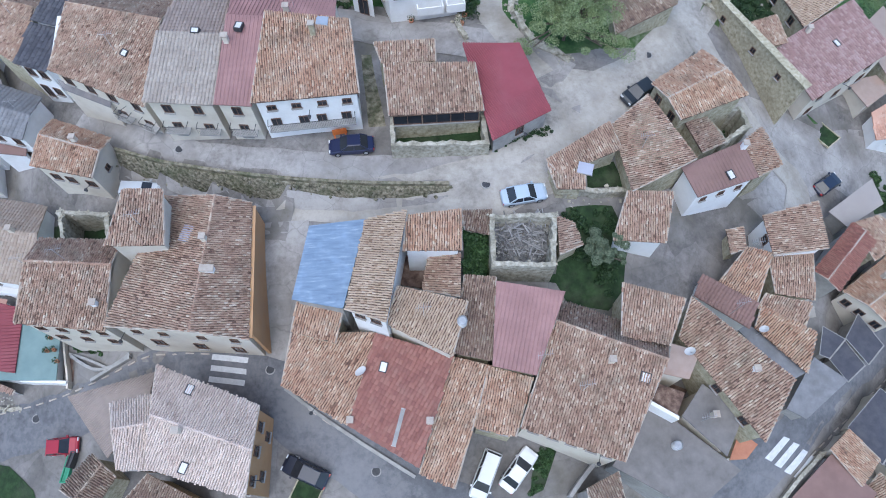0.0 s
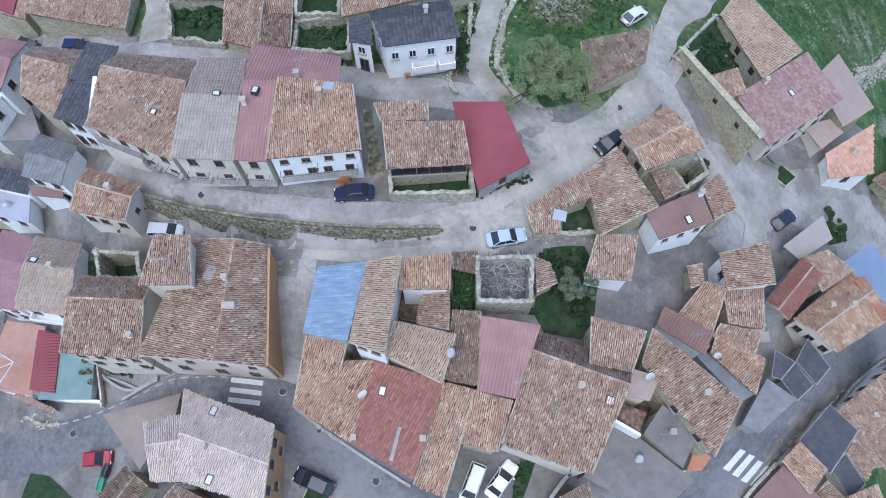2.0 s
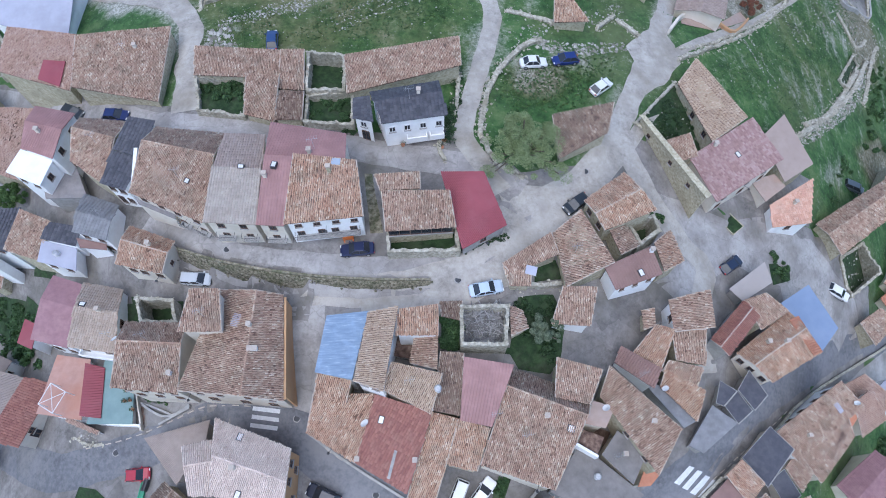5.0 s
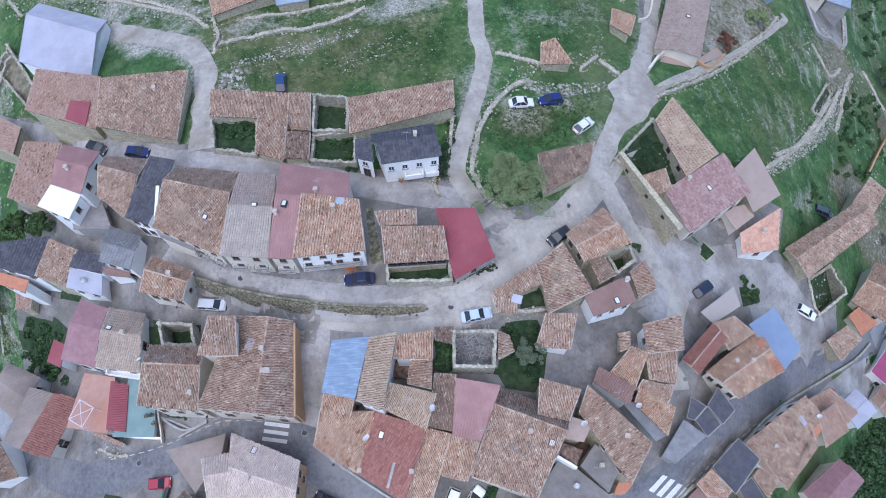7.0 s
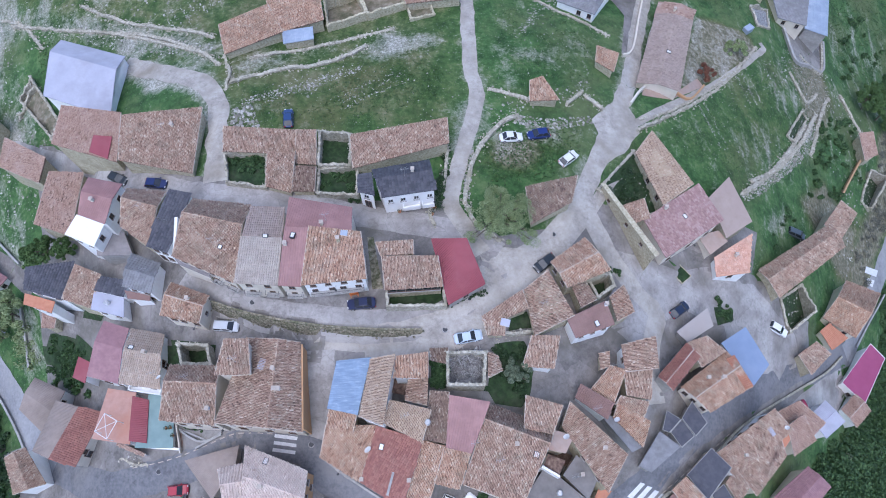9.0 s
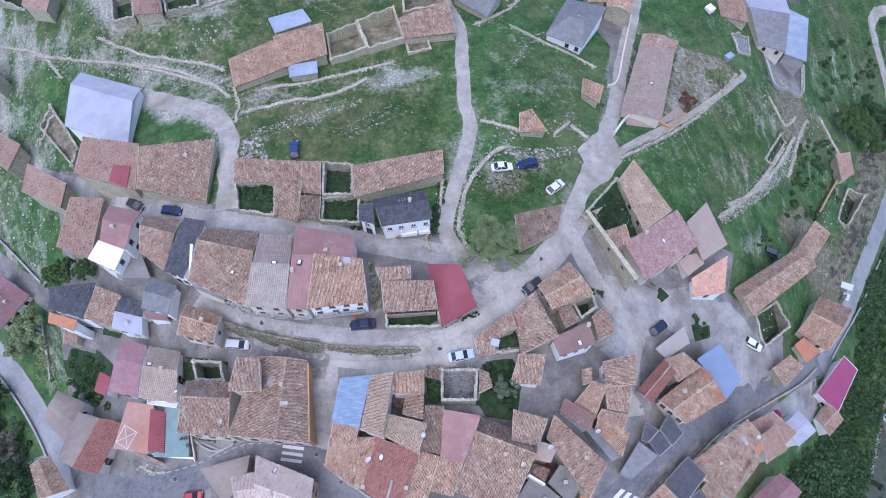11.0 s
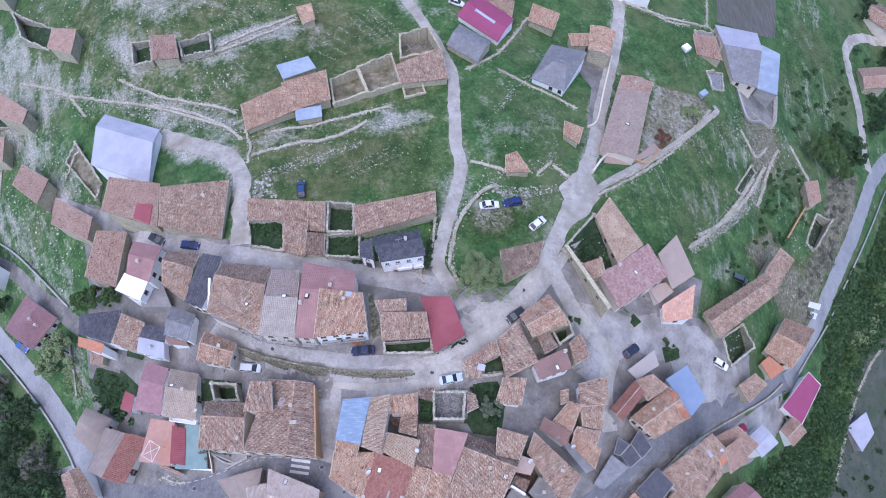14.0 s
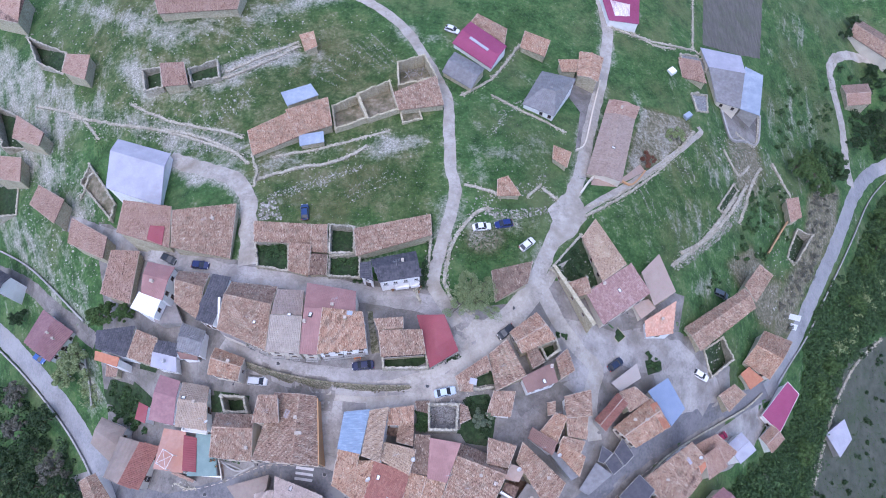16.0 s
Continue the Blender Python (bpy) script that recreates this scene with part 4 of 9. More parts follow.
def house(c, eave, roof="gEW", tile="orange", wall="stone", slope=0.24, cover="tile", ridge=0.5, wins="", over=0.3, name="house", label="", join_white=False, base=None, verge=True, holes=0.0, rim=""):
    c = [(float(x), float(y)) for x, y in c]
    cx, cy = sum(p[0] for p in c) / 4, sum(p[1] for p in c) / 4
    low = min(sheet_z(*p) for p in c)
    low = (low if base is None else base) - 0.8
    root = thing(name, (cx, cy, low), label or f"{'village ' if name == 'house' else ''}{name} with {ROOF_WORDS[tile]} and {WALL_WORDS[wall]}", name, "village houses" if name == "house" else "")
    loc = [(x - cx, y - cy) for x, y in c]
    ez = eave - low
    ns = (Vector(loc[0]) - Vector(loc[3])).length / 2 + (Vector(loc[1]) - Vector(loc[2])).length / 2
    ew = (Vector(loc[0]) - Vector(loc[1])).length / 2 + (Vector(loc[3]) - Vector(loc[2])).length / 2
    run = {"gEW": ns * max(ridge, 1 - ridge), "gNS": ew * 0.5, "hip": min(ns, ew) * 0.5, "sN": ns, "sS": ns, "sE": ew, "sW": ew, "flat": 0}[roof]
    rise = run * slope
    # walls
    wc = inset(loc, over)
    planes, ring, _ = roof_shape(wc, ez - 0.06, roof, rise * 0.97, ridge)
    n = len(ring)
    wv = [(p[0], p[1], 0.0) for p in ring] + [tuple(p) for p in ring]
    wf = [((k + 1) % n, k, n + k, n + (k + 1) % n) for k in range(n)] + [tuple(range(n, 2 * n))[::-1]]
    part("wall", (wv, wf), M[wall], root)
    # roof deck and cover
    planes, ring, ridges = roof_shape(loc, ez, roof, rise, ridge)
    deck = []
    for pl in planes:
        pts = [Vector(q) for i, q in enumerate(pl) if i == 0 or (Vector(q) - Vector(pl[i - 1])).length > 1e-4]
        m = len(pts)
        dn = [p - Vector((0, 0, 0.13)) for p in pts]
        deck.append(([tuple(p) for p in pts + dn], [tuple(range(m)), tuple(range(m, 2 * m))[::-1]] + [(k, m + k, m + (k + 1) % m, (k + 1) % m) for k in range(m)]))
    pieced = cover in COVER
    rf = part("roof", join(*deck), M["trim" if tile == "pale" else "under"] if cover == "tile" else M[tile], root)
    vs, fs, o = [], [], 0
    for pl in planes:
        if pieced:
            v, f = tiles(pl, cover, holes)
        elif cover in ("ribs", "corr"):
            v, f = ribs(pl, *((0.36, 0.05, 0.04) if cover == "ribs" else (0.22, 0.08, 0.05)))
        else:
            continue
        if len(v):
            vs.append(v), fs.append(f + o)
            o += len(v)
    if vs:
        t = fast_mesh("roof_tile" if pieced else "rib", np.concatenate(vs), np.concatenate(fs), M[tile], rf)
        tagged(t, kind="stuff")
    if cover == "tile" and ridges:
        caps = []
        for a, b in ridges:
            a, b = Vector(a), Vector(b)
            k = max(2, int((b - a).length / 0.45))
            for s in range(k):
                p, q = a.lerp(b, s / k), a.lerp(b, (s + 1.12) / k)
                caps.append(tube(p + Vector((0, 0, 0.045)), q + Vector((0, 0, 0.02)), 0.13, 6))
        tagged(part("ridge_tile", join(*caps), M["trim"] if rng.random() < 0.35 else M[tile], rf), kind="stuff")
    elif cover == "ribs" and ridges:
        part("ridge_cap", join(*[tube(a, b, 0.09, 6) for a, b in ridges]), M[tile], rf)
    # mortared verge along the sloping sides
    if (rim or cover == "tile") and verge and roof[0] in "gs":
        edges = {"gEW": ((0, 3), (1, 2)), "gNS": ((0, 1), (3, 2)), "sN": ((0, 3), (1, 2)), "sS": ((0, 3), (1, 2)), "sE": ((0, 1), (3, 2)), "sW": ((0, 1), (3, 2))}[roof]
        zz = {"sN": (0, 1), "sS": (2, 3), "sE": (1, 2), "sW": (3, 0)}.get(roof, ())
        bars = []
        bead = 0.05 if rim else 0.09
        for a, b in edges:
            pa, pb = (*loc[a], ez + (rise if a in zz else 0)), (*loc[b], ez + (rise if b in zz else 0))
            if roof[0] == "g":
                m = lerp(pa, pb, ridge)
                m = (m[0], m[1], ez + rise)
                bars += [tube(pa, m, bead, 5), tube(m, pb, bead, 5)]
            else:
                bars.append(tube(pa, pb, bead, 5))
        for bar in bars:
            part("verge", bar, M[rim or "trim"], rf)
        if rim and roof[0] == "s":
            eaves = [k for k in range(4) if k not in zz]
            part("verge", tube((*loc[zz[0]], ez + rise), (*loc[zz[1]], ez + rise), bead, 5), M[rim], rf)
            part("verge", tube((*loc[eaves[0]], ez), (*loc[eaves[1]], ez), 0.09, 5), M[rim], rf)
    # windows: side, storeys x number
    side = {"N": (0, 1), "E": (1, 2), "S": (2, 3), "W": (3, 0)}
    for w in [q for q in wins.split(",") if q]:
        a, b = side[w[0]]
        p, q = Vector(wc[a]), Vector(wc[b])
        nrm = Vector(((q - p).y, -(q - p).x)).normalized()
        if nrm.dot((p + q) / 2) < 0:
            nrm = -nrm
        if "/" in w:
            # side / width / height / drop of the head below the eaves / number
            ww, wh, drop, num = [float(v) for v in w[2:].split("/")]
            for k in range(int(num)):
                at = p.lerp(q, (k + 0.5) / num + float(rng.normal(0, 0.02)))
                zz = ez - drop - wh
                if zz > sheet_z(at.x + cx + nrm.x * 0.5, at.y + cy + nrm.y * 0.5) - low:
                    put_window(root, at.x, at.y, zz, math.atan2(nrm.y, nrm.x), ww, wh, "joinery_white" if join_white else "joinery")
            continue
        fl, num = [int(v) for v in w[1:].split("x")]
        for s in range(fl):
            for k in range(num):
                at = p.lerp(q, (k + 0.5) / num + float(rng.normal(0, 0.015)))
                zz = ez - 1.75 - 2.75 * s
                g = sheet_z(at.x + cx + nrm.x * 0.5, at.y + cy + nrm.y * 0.5) - low
                tall = s > 0 and rng.random() < 0.35
                if zz - (0.8 if tall else 0) < g + 0.25:
                    zz = g + 0.15
                    if zz + 2.1 > ez - 0.2:
                        continue
                    put_window(root, at.x, at.y, zz, math.atan2(nrm.y, nrm.x), 1.0, 2.0, "joinery", False).name = "door"
                    continue
                put_window(root, at.x, at.y, zz - (0.8 if tall else 0), math.atan2(nrm.y, nrm.x), 0.75, 1.8 if tall else 1.0, "joinery_white" if join_white else "joinery")
    return root


def ruin(c, top, thick=0.42, label="roofless ruin with broken rubble stone walls", sides="NESW", crumble=0.5, name="ruin", mat="drystone", floor="yard", debris=0, follow=0.0):
    """Roofless walls with crumbling heads round a yard."""
    cx, cy = sum(p[0] for p in c) / 4, sum(p[1] for p in c) / 4
    low = min(sheet_z(*p) for p in c) - 0.6
    root = thing(name, (cx, cy, low), label, name)
    side = {"N": (0, 1), "E": (1, 2), "S": (2, 3), "W": (3, 0)}
    for s in sides:
        p, q = Vector(c[side[s][0]]), Vector(c[side[s][1]])
        d = (q - p).normalized()
        nrm = Vector((-d.y, d.x))
        if nrm.dot((p + q) / 2 - Vector((cx, cy))) > 0:
            nrm = -nrm
        k = max(2, int((q - p).length / 0.4))
        v, f = [], []
        for i in range(k + 1):
            a = p.lerp(q, i / k)
            a = a + nrm * (0.12 * noise.noise((a.x * 0.9, a.y * 0.9, 6.0)) if 0 < i < k else 0)
            b = a + nrm * thick * rng.uniform(0.75, 1.25)
            h = (sheet_z(a.x, a.y) + follow if follow else top) - low - crumble * (0.5 + 0.9 * noise.noise((a.x * 0.45, a.y * 0.45, 4.0)) + 0.5 * noise.noise((a.x * 1.7, a.y * 1.7, 8.0)))
            h = max(h + rng.uniform(-0.07, 0.07), sheet_z(a.x, a.y) - low + 0.35)
            v += [(a.x - cx, a.y - cy, 0), (a.x - cx, a.y - cy, h), (b.x - cx, b.y - cy, h + 0.06), (b.x - cx, b.y - cy, 0)]
            if i:
                o, r = 4 * i, 4 * i - 4
                f += [(r, o, o + 1, r + 1), (r + 1, o + 1, o + 2, r + 2), (r + 2, o + 2, o + 3, r + 3)]
        f += [(0, 1, 2, 3), tuple(4 * k + i for i in (3, 2, 1, 0))]
        if crumble > 0.2:
            for i in range(k + 1):
                for n in range(2):
                    w = rng.random()
                    cap_stone(v, f, v[4 * i + 1][0] * w + v[4 * i + 2][0] * (1 - w) + rng.normal(0, 0.12), v[4 * i + 1][1] * w + v[4 * i + 2][1] * (1 - w) + rng.normal(0, 0.12), v[4 * i + 1][2] - 0.03, rng.uniform(0.1, 0.26))
        part("wall", (v, f), M[mat], root)
    if floor:
        drape("yard_ground", [tuple(p) for p in inset([(float(x), float(y)) for x, y in c], 0.2)], M[floor], 0.09, "overgrown ground inside a walled yard", "ground")
    if debris:
        rocks("rubble_heap", [tuple(p) for p in inset([(float(x), float(y)) for x, y in c], 0.8)], debris, 0.12, 0.5, "heap of fallen stones and timbers")
    return root


def scatter(outline, n):
    """n random places inside an outline."""
    xs, ys = [p[0] for p in outline], [p[1] for p in outline]
    got = []
    while len(got) < n:
        x, y = rng.uniform(min(xs), max(xs)), rng.uniform(min(ys), max(ys))
        odd = False
        for k in range(len(outline)):
            (x0, y0), (x1, y1) = outline[k - 1], outline[k]
            if (y0 > y) != (y1 > y) and x < x0 + (y - y0) / (y1 - y0) * (x1 - x0):
                odd = not odd
        if odd:
            got.append((x, y))
    return got


ROCK = np.array([(-1, -1, -0.5), (1, -1, -0.5), (1, 1, -0.5), (-1, 1, -0.5), (-0.7, -0.7, 0.6), (0.7, -0.7, 0.6), (0.7, 0.7, 0.6), (-0.7, 0.7, 0.6)])
ROCK_F = np.array([(4, 5, 6, 7), (0, 1, 5, 4), (1, 2, 6, 5), (2, 3, 7, 6), (3, 0, 4, 7)])


def rocks(name, outline, n, lo, hi, label, mat="rubble", lift=0.0):
    vs = []
    for x, y in scatter(outline, n):
        s = lo * (hi / lo) ** (rng.random() ** 2)
        a = rng.uniform(0, 6.3)
        p = (ROCK + rng.normal(0, 0.2, ROCK.shape)) * s * np.array([1, rng.uniform(0.6, 1.1), rng.uniform(0.4, 0.8)]) * 0.5
        p = np.stack([p[:, 0] * math.cos(a) - p[:, 1] * math.sin(a), p[:, 0] * math.sin(a) + p[:, 1] * math.cos(a), p[:, 2]], 1)
        vs.append(p + np.array([x, y, sheet_z(x, y) + lift + s * 0.1]))
    q = (np.arange(len(vs))[:, None, None] * 8 + ROCK_F).reshape(-1, 4)
    return tagged(fast_mesh(name, np.concatenate(vs), q, M[mat]), label, "rocks", kind="stuff")


def leaves(centres, radii, per, size, squash=0.8):
    """Small leaf clumps over the outside of a cloud of balls."""
    vs = []
    for (x, y, z), r in zip(centres, radii):
        d = rng.normal(size=(per, 3))
        d /= np.linalg.norm(d, axis=1, keepdims=True)
        d[:, 2] = np.abs(d[:, 2]) * np.where(rng.random(per) < 0.8, 1, -0.6)
        rad = r * (0.55 + 0.5 * rng.random(per) ** 0.5)
        p = np.array([x, y, z]) + d * rad[:, None] * np.array([1, 1, squash])
        nrm = d + rng.normal(0, 0.6, (per, 3))
        nrm /= np.linalg.norm(nrm, axis=1, keepdims=True)
        t = np.cross(nrm, rng.normal(size=(per, 3)))
        t /= np.linalg.norm(t, axis=1, keepdims=True)
        b = np.cross(nrm, t)
        s = size * rng.uniform(0.6, 1.4, (per, 1))
        vs.append(np.stack([p - t * s * 0.5, p - b * s * 0.32, p + t * s * 0.5, p + b * s * 0.32], 1))
    v = np.concatenate(vs).reshape(-1, 3)
    return v, np.arange(len(v)).reshape(-1, 4)


def tree(x, y, height, spread, leaf, label, per=170, clumps=34, size=0.42, name="tree", fluff=1.0):
    g = sheet_z(x, y)
    root = thing(name, (x, y, g - 0.2), label, "tree")
    wood = [join(cylinder(0.055 * height * 0.5, 0.03 * height * 0.5, 0, height * 0.45, 10))]
    cen, rad = [], []
    for k in range(clumps):
        a, r = rng.uniform(0, 6.283), math.sqrt(rng.random())
        r *= spread * (0.82 + 0.75 * noise.noise((math.cos(a) * 1.9 + x, math.sin(a) * 1.9 + y, 1.0)))
        zz = height * (0.42 + 0.5 * math.sqrt(max(0.0, 1 - (r / spread) ** 2)) * rng.uniform(0.3, 1.05))
        cen.append((r * math.cos(a), r * math.sin(a), zz))
        rad.append(spread * rng.uniform(0.10, 0.26) * fluff)
        if k % 3 == 0:
            wood.append(tube((0, 0, height * rng.uniform(0.25, 0.45)), (cen[-1][0] * 0.85, cen[-1][1] * 0.85, zz), 0.05 + 0.006 * height, 5))
    part("trunk", join(*wood), M["bark"], root)
    v, f = leaves(cen, rad, per, size)
    tagged(fast_mesh("crown", v, f, LEAF[leaf], root), kind="stuff")
    return root


def shrubs(name, outline, n, lo, hi, leaf, label, per=40, size=0.58):
    cen, rad = [], []
    for x, y in scatter(outline, n):
        s = rng.uniform(lo, hi)
        g = sheet_z(x, y)
        for k in range(3):
            cen.append((x + rng.normal(0, s * 0.4), y + rng.normal(0, s * 0.4), g + s * rng.uniform(0.3, 0.9)))
            rad.append(s * rng.uniform(0.5, 0.8))
    v, f = leaves(cen, rad, per, size)
    return tagged(fast_mesh(name, v, f, LEAF[leaf]), label, "shrubs", kind="stuff")


def loft(sections):
    n = len(sections[0])
    v = [p for s in sections for p in s]
    f = [(k * n + i, k * n + (i + 1) % n, (k + 1) * n + (i + 1) % n, (k + 1) * n + i) for k in range(len(sections) - 1) for i in range(n)]
    f += [tuple(range(n))[::-1], tuple(range(len(v) - n, len(v)))]
    return v, f


PAINT = {}


def car(x, y, heading, colour, label, length=4.2, width=1.72, height=1.45, kind="hatch", group="parked cars"):
    """A parked car: painted body, glasshouse, roof panel, wheels, lamps, bumpers."""
    if colour not in PAINT:
        PAINT[colour] = material("car_paint", [tuple(0.9 * q for q in colour), colour], 0.6, 0.28, 0.0)
    paint = PAINT[colour]
    h2 = 1.2
    root = thing("car", (x, y, 0), label, "car", group, rz=heading)
    c, s = math.cos(heading), math.sin(heading)
    zs = [sheet_z(x + c * u - s * v, y + s * u + c * v) for u, v in ((1.3, 0.7), (1.3, -0.7), (-1.3, 0.7), (-1.3, -0.7))]
    pitch, roll = math.atan2((zs[2] + zs[3] - zs[0] - zs[1]) / 2, 2.6), math.atan2((zs[0] + zs[2] - zs[1] - zs[3]) / 2, 1.4)
    pitch, roll = max(-0.16, min(0.16, pitch)), max(-0.12, min(0.12, roll))
    root.location.z = max(sum(zs) / 4, sheet_z(x, y)) + 0.13
    root.rotation_euler = (roll, pitch, heading)
    L, W = length / 2, width / 2

    def sec(u, w, z0, z1, r=0.12):
        return [(u, -w + r, z0), (u, w - r, z0), (u, w, z0 + r), (u, w, z1 - r), (u, w - r, z1), (u, -w + r, z1), (u, -w, z1 - r), (u, -w, z0 + r)]

    belt = height * 0.6
    st = {"hatch": ((-1, 0.82, 0.42, 0.75), (-0.93, 0.93, 0.25, 0.9), (-0.5, 1, 0.2, 1.0), (0.2, 1, 0.2, 1.0), (0.5, 1, 0.2, 0.97), (0.85, 0.95, 0.22, 0.86), (0.96, 0.86, 0.28, 0.72), (1, 0.74, 0.4, 0.6)),
          "sedan": ((-1, 0.8, 0.4, 0.85), (-0.94, 0.92, 0.25, 0.96), (-0.6, 1, 0.2, 1.0), (0.2, 1, 0.2, 1.0), (0.45, 1, 0.2, 0.97), (0.85, 0.95, 0.22, 0.86), (0.96, 0.86, 0.28, 0.72), (1, 0.74, 0.4, 0.6)),
          "van": ((-1, 0.93, 0.3, 1.0), (-0.95, 1, 0.22, 1.0), (-0.5, 1, 0.2, 1.0), (0.3, 1, 0.2, 1.0), (0.6, 1, 0.2, 0.98), (0.9, 0.95, 0.22, 0.88), (0.97, 0.88, 0.28, 0.74), (1, 0.78, 0.4, 0.62))}[kind]
    part("body", loft([sec(u * L, w * W, z0 * belt, z1 * belt) for u, w, z0, z1 in st]), paint, root, smooth=False)
    gl = {"hatch": (-0.93, -0.62, 0.12, 0.52), "sedan": (-0.74, -0.42, 0.12, 0.48), "van": (-0.97, -0.88, 0.25, 0.62)}[kind]
    b0, t0, t1, b1 = [q * L for q in gl]
    wb, wt = W * 0.93, W * 0.76
    v = [(b0, -wb, belt - 0.03), (b1, -wb, belt - 0.03), (b1, wb, belt - 0.03), (b0, wb, belt - 0.03), (t0, -wt, height), (t1, -wt, height), (t1, wt, height), (t0, wt, height)]
    part("window_glass", (v, [(0, 1, 5, 4), (1, 2, 6, 5), (2, 3, 7, 6), (3, 0, 4, 7), (4, 5, 6, 7)]), M["glass"], root)
    part("roof", loft([[(t0 - 0.04, -wt - 0.02, height - 0.01), (t0 - 0.04, wt + 0.02, height - 0.01), (t0 - 0.04, wt * 0.9, height + 0.04), (t0 - 0.04, -wt * 0.9, height + 0.04)], [(t1 + 0.05, -wt - 0.02, height - 0.02), (t1 + 0.05, wt + 0.02, height - 0.02), (t1 + 0.05, wt * 0.88, height + 0.03), (t1 + 0.05, -wt * 0.88, height + 0.03)]]), paint, root)
    for sgn in (-1, 1):
        posts = [tube((b1, sgn * wb, belt), (t1, sgn * wt, height), 0.045, 4), tube((b0, sgn * wb, belt), (t0, sgn * wt, height), 0.06, 4), tube(((b0 + b1) / 2, sgn * wb, belt), ((t0 + t1) / 2, sgn * wt, height), 0.04, 4)]
        for post in posts:
            part("pillar", post, paint, root)
        part("headlight", box(L * 0.93, sgn * W * 0.66 - 0.17, belt * 0.6, L * 0.985, sgn * W * 0.66 + 0.17, belt * 0.76), M["lamp"], root)
        part("tail_light", box(-L * 1.0, sgn * W * 0.7 - 0.14, belt * 0.6, -L * 0.95, sgn * W * 0.7 + 0.14, belt * 0.84), M["lamp_red"], root)
        part("mirror", box(b1 - 0.25, sgn * (W + 0.08) - 0.09, belt, b1 - 0.08, sgn * (W + 0.08) + 0.09, belt + 0.16), paint, root)
        for u in (-0.62, 0.62):
            rot = lambda vf, yy: ([(p[0] + u * L, p[2] + yy, p[1] + 0.31) for p in vf[0]], vf[1])
            ty = part("wheel", rot(cylinder(0.31, 0.31, -0.1, 0.1, 14), sgn * (W - 0.08)), M["tyre"], root)
            part("rim", rot(cylinder(0.19, 0.17, -0.01, 0.03, 10) if sgn > 0 else cylinder(0.17, 0.19, -0.03, 0.01, 10), sgn * (W + 0.02)), M["rim"], ty)
    part("bumper", box(L * 0.97, -W * 0.72, 0.28, L * 1.01, W * 0.72, 0.45), M["iron"], root)
    return root


def chimney(x, y, z, w=0.45, d=0.45, h=0.8, mat="cream", name="chimney"):
    root = thing(name, (x, y, z), "small rendered chimney stack with a clay cap", "chimney")
    part("shaft", box(-w / 2, -d / 2, -0.6, w / 2, d / 2, h), M[mat], root)
    part("cap", join(box(-w / 2 - 0.08, -d / 2 - 0.08, h + 0.12, w / 2 + 0.08, d / 2 + 0.08, h + 0.2), *[box(sx * w * 0.36 - 0.06, sy * d * 0.36 - 0.06, h - 0.01, sx * w * 0.36 + 0.06, sy * d * 0.36 + 0.06, h + 0.14) for sx in (-1, 1) for sy in (-1, 1)]), M["trim"], root)


def skylight(x, y, z, nrm, turn=0.0, w=0.7, d=0.95):
    """A roof window lying on a slope with that normal."""
    root = thing("roof_window", (x, y, z + 0.06), "small roof window with a dark metal surround", "roof window")
    q = Vector(nrm).to_track_quat("Z", "Y")
    root.rotation_mode = "QUATERNION"
    root.rotation_quaternion = q @ Euler((0, 0, turn)).to_quaternion()
    part("surround", join(box(-w / 2, -d / 2, -0.3, w / 2, -d / 2 + 0.08, 0.11), box(-w / 2, d / 2 - 0.08, -0.3, w / 2, d / 2, 0.16), box(-w / 2, -d / 2 + 0.08, -0.3, -w / 2 + 0.08, d / 2 - 0.08, 0.16), box(w / 2 - 0.08, -d / 2 + 0.08, -0.3, w / 2, d / 2 - 0.08, 0.16)), M["iron"], root)
    # The pane's pale colour stands in for bright sky reflected in the glass.
    part("pane", box(-w / 2 + 0.08, -d / 2 + 0.08, -0.2, w / 2 - 0.08, d / 2 - 0.08, 0.1), M["lamp"], root, "pane painted pale for the sky it reflects")


def dish(x, y, z, r=0.45, turn=-2.4):
    root = thing("satellite_dish", (x, y, z), "white round satellite dish on a short pole", "satellite dish")
    rings, f, n = [(0, 0, 0)], [], 14
    for k in range(1, 4):
        rr = r * k / 3
        rings += [(rr * math.cos(2 * math.pi * i / n), rr * math.sin(2 * math.pi * i / n), 0.28 * (rr / r) ** 2 * r) for i in range(n)]
    f += [(0, 1 + i, 1 + (i + 1) % n) for i in range(n)]
    for k in range(2):
        o = 1 + k * n
        f += [(o + i, o + n + i, o + n + (i + 1) % n, o + (i + 1) % n) for i in range(n)]
    bowl = part("bowl", (rings, f), M["joinery_white"], root, loc=(0, 0, 1.0))
    bowl.rotation_euler = (radians(42), 0, turn)
    part("pole", tube((0, 0, -0.9), (0, 0, 1.0), 0.03), M["rim"], root)
    part("feed_arm", tube((0, 0, 1.0), (0.35 * math.sin(-turn), -0.35 * math.cos(turn) * -1, 1.5), 0.015, 5), M["rim"], root)


def aerial(x, y, z, h=2.2):
    root = thing("tv_aerial", (x, y, z), "thin metal television aerial on a mast", "aerial")
    part("mast", tube((0, 0, -1.2), (0, 0, h), 0.025, 5), M["rim"], root)
    part("boom", join(tube((-0.7, 0, h - 0.1), (0.7, 0.2, h - 0.1), 0.018, 4), *[tube((-0.6 + 0.2 * k, -0.3 + 0.06 * k, h - 0.1), (-0.6 + 0.2 * k, 0.3 + 0.06 * k, h - 0.1), 0.012, 4) for k in range(7)]), M["rim"], root)


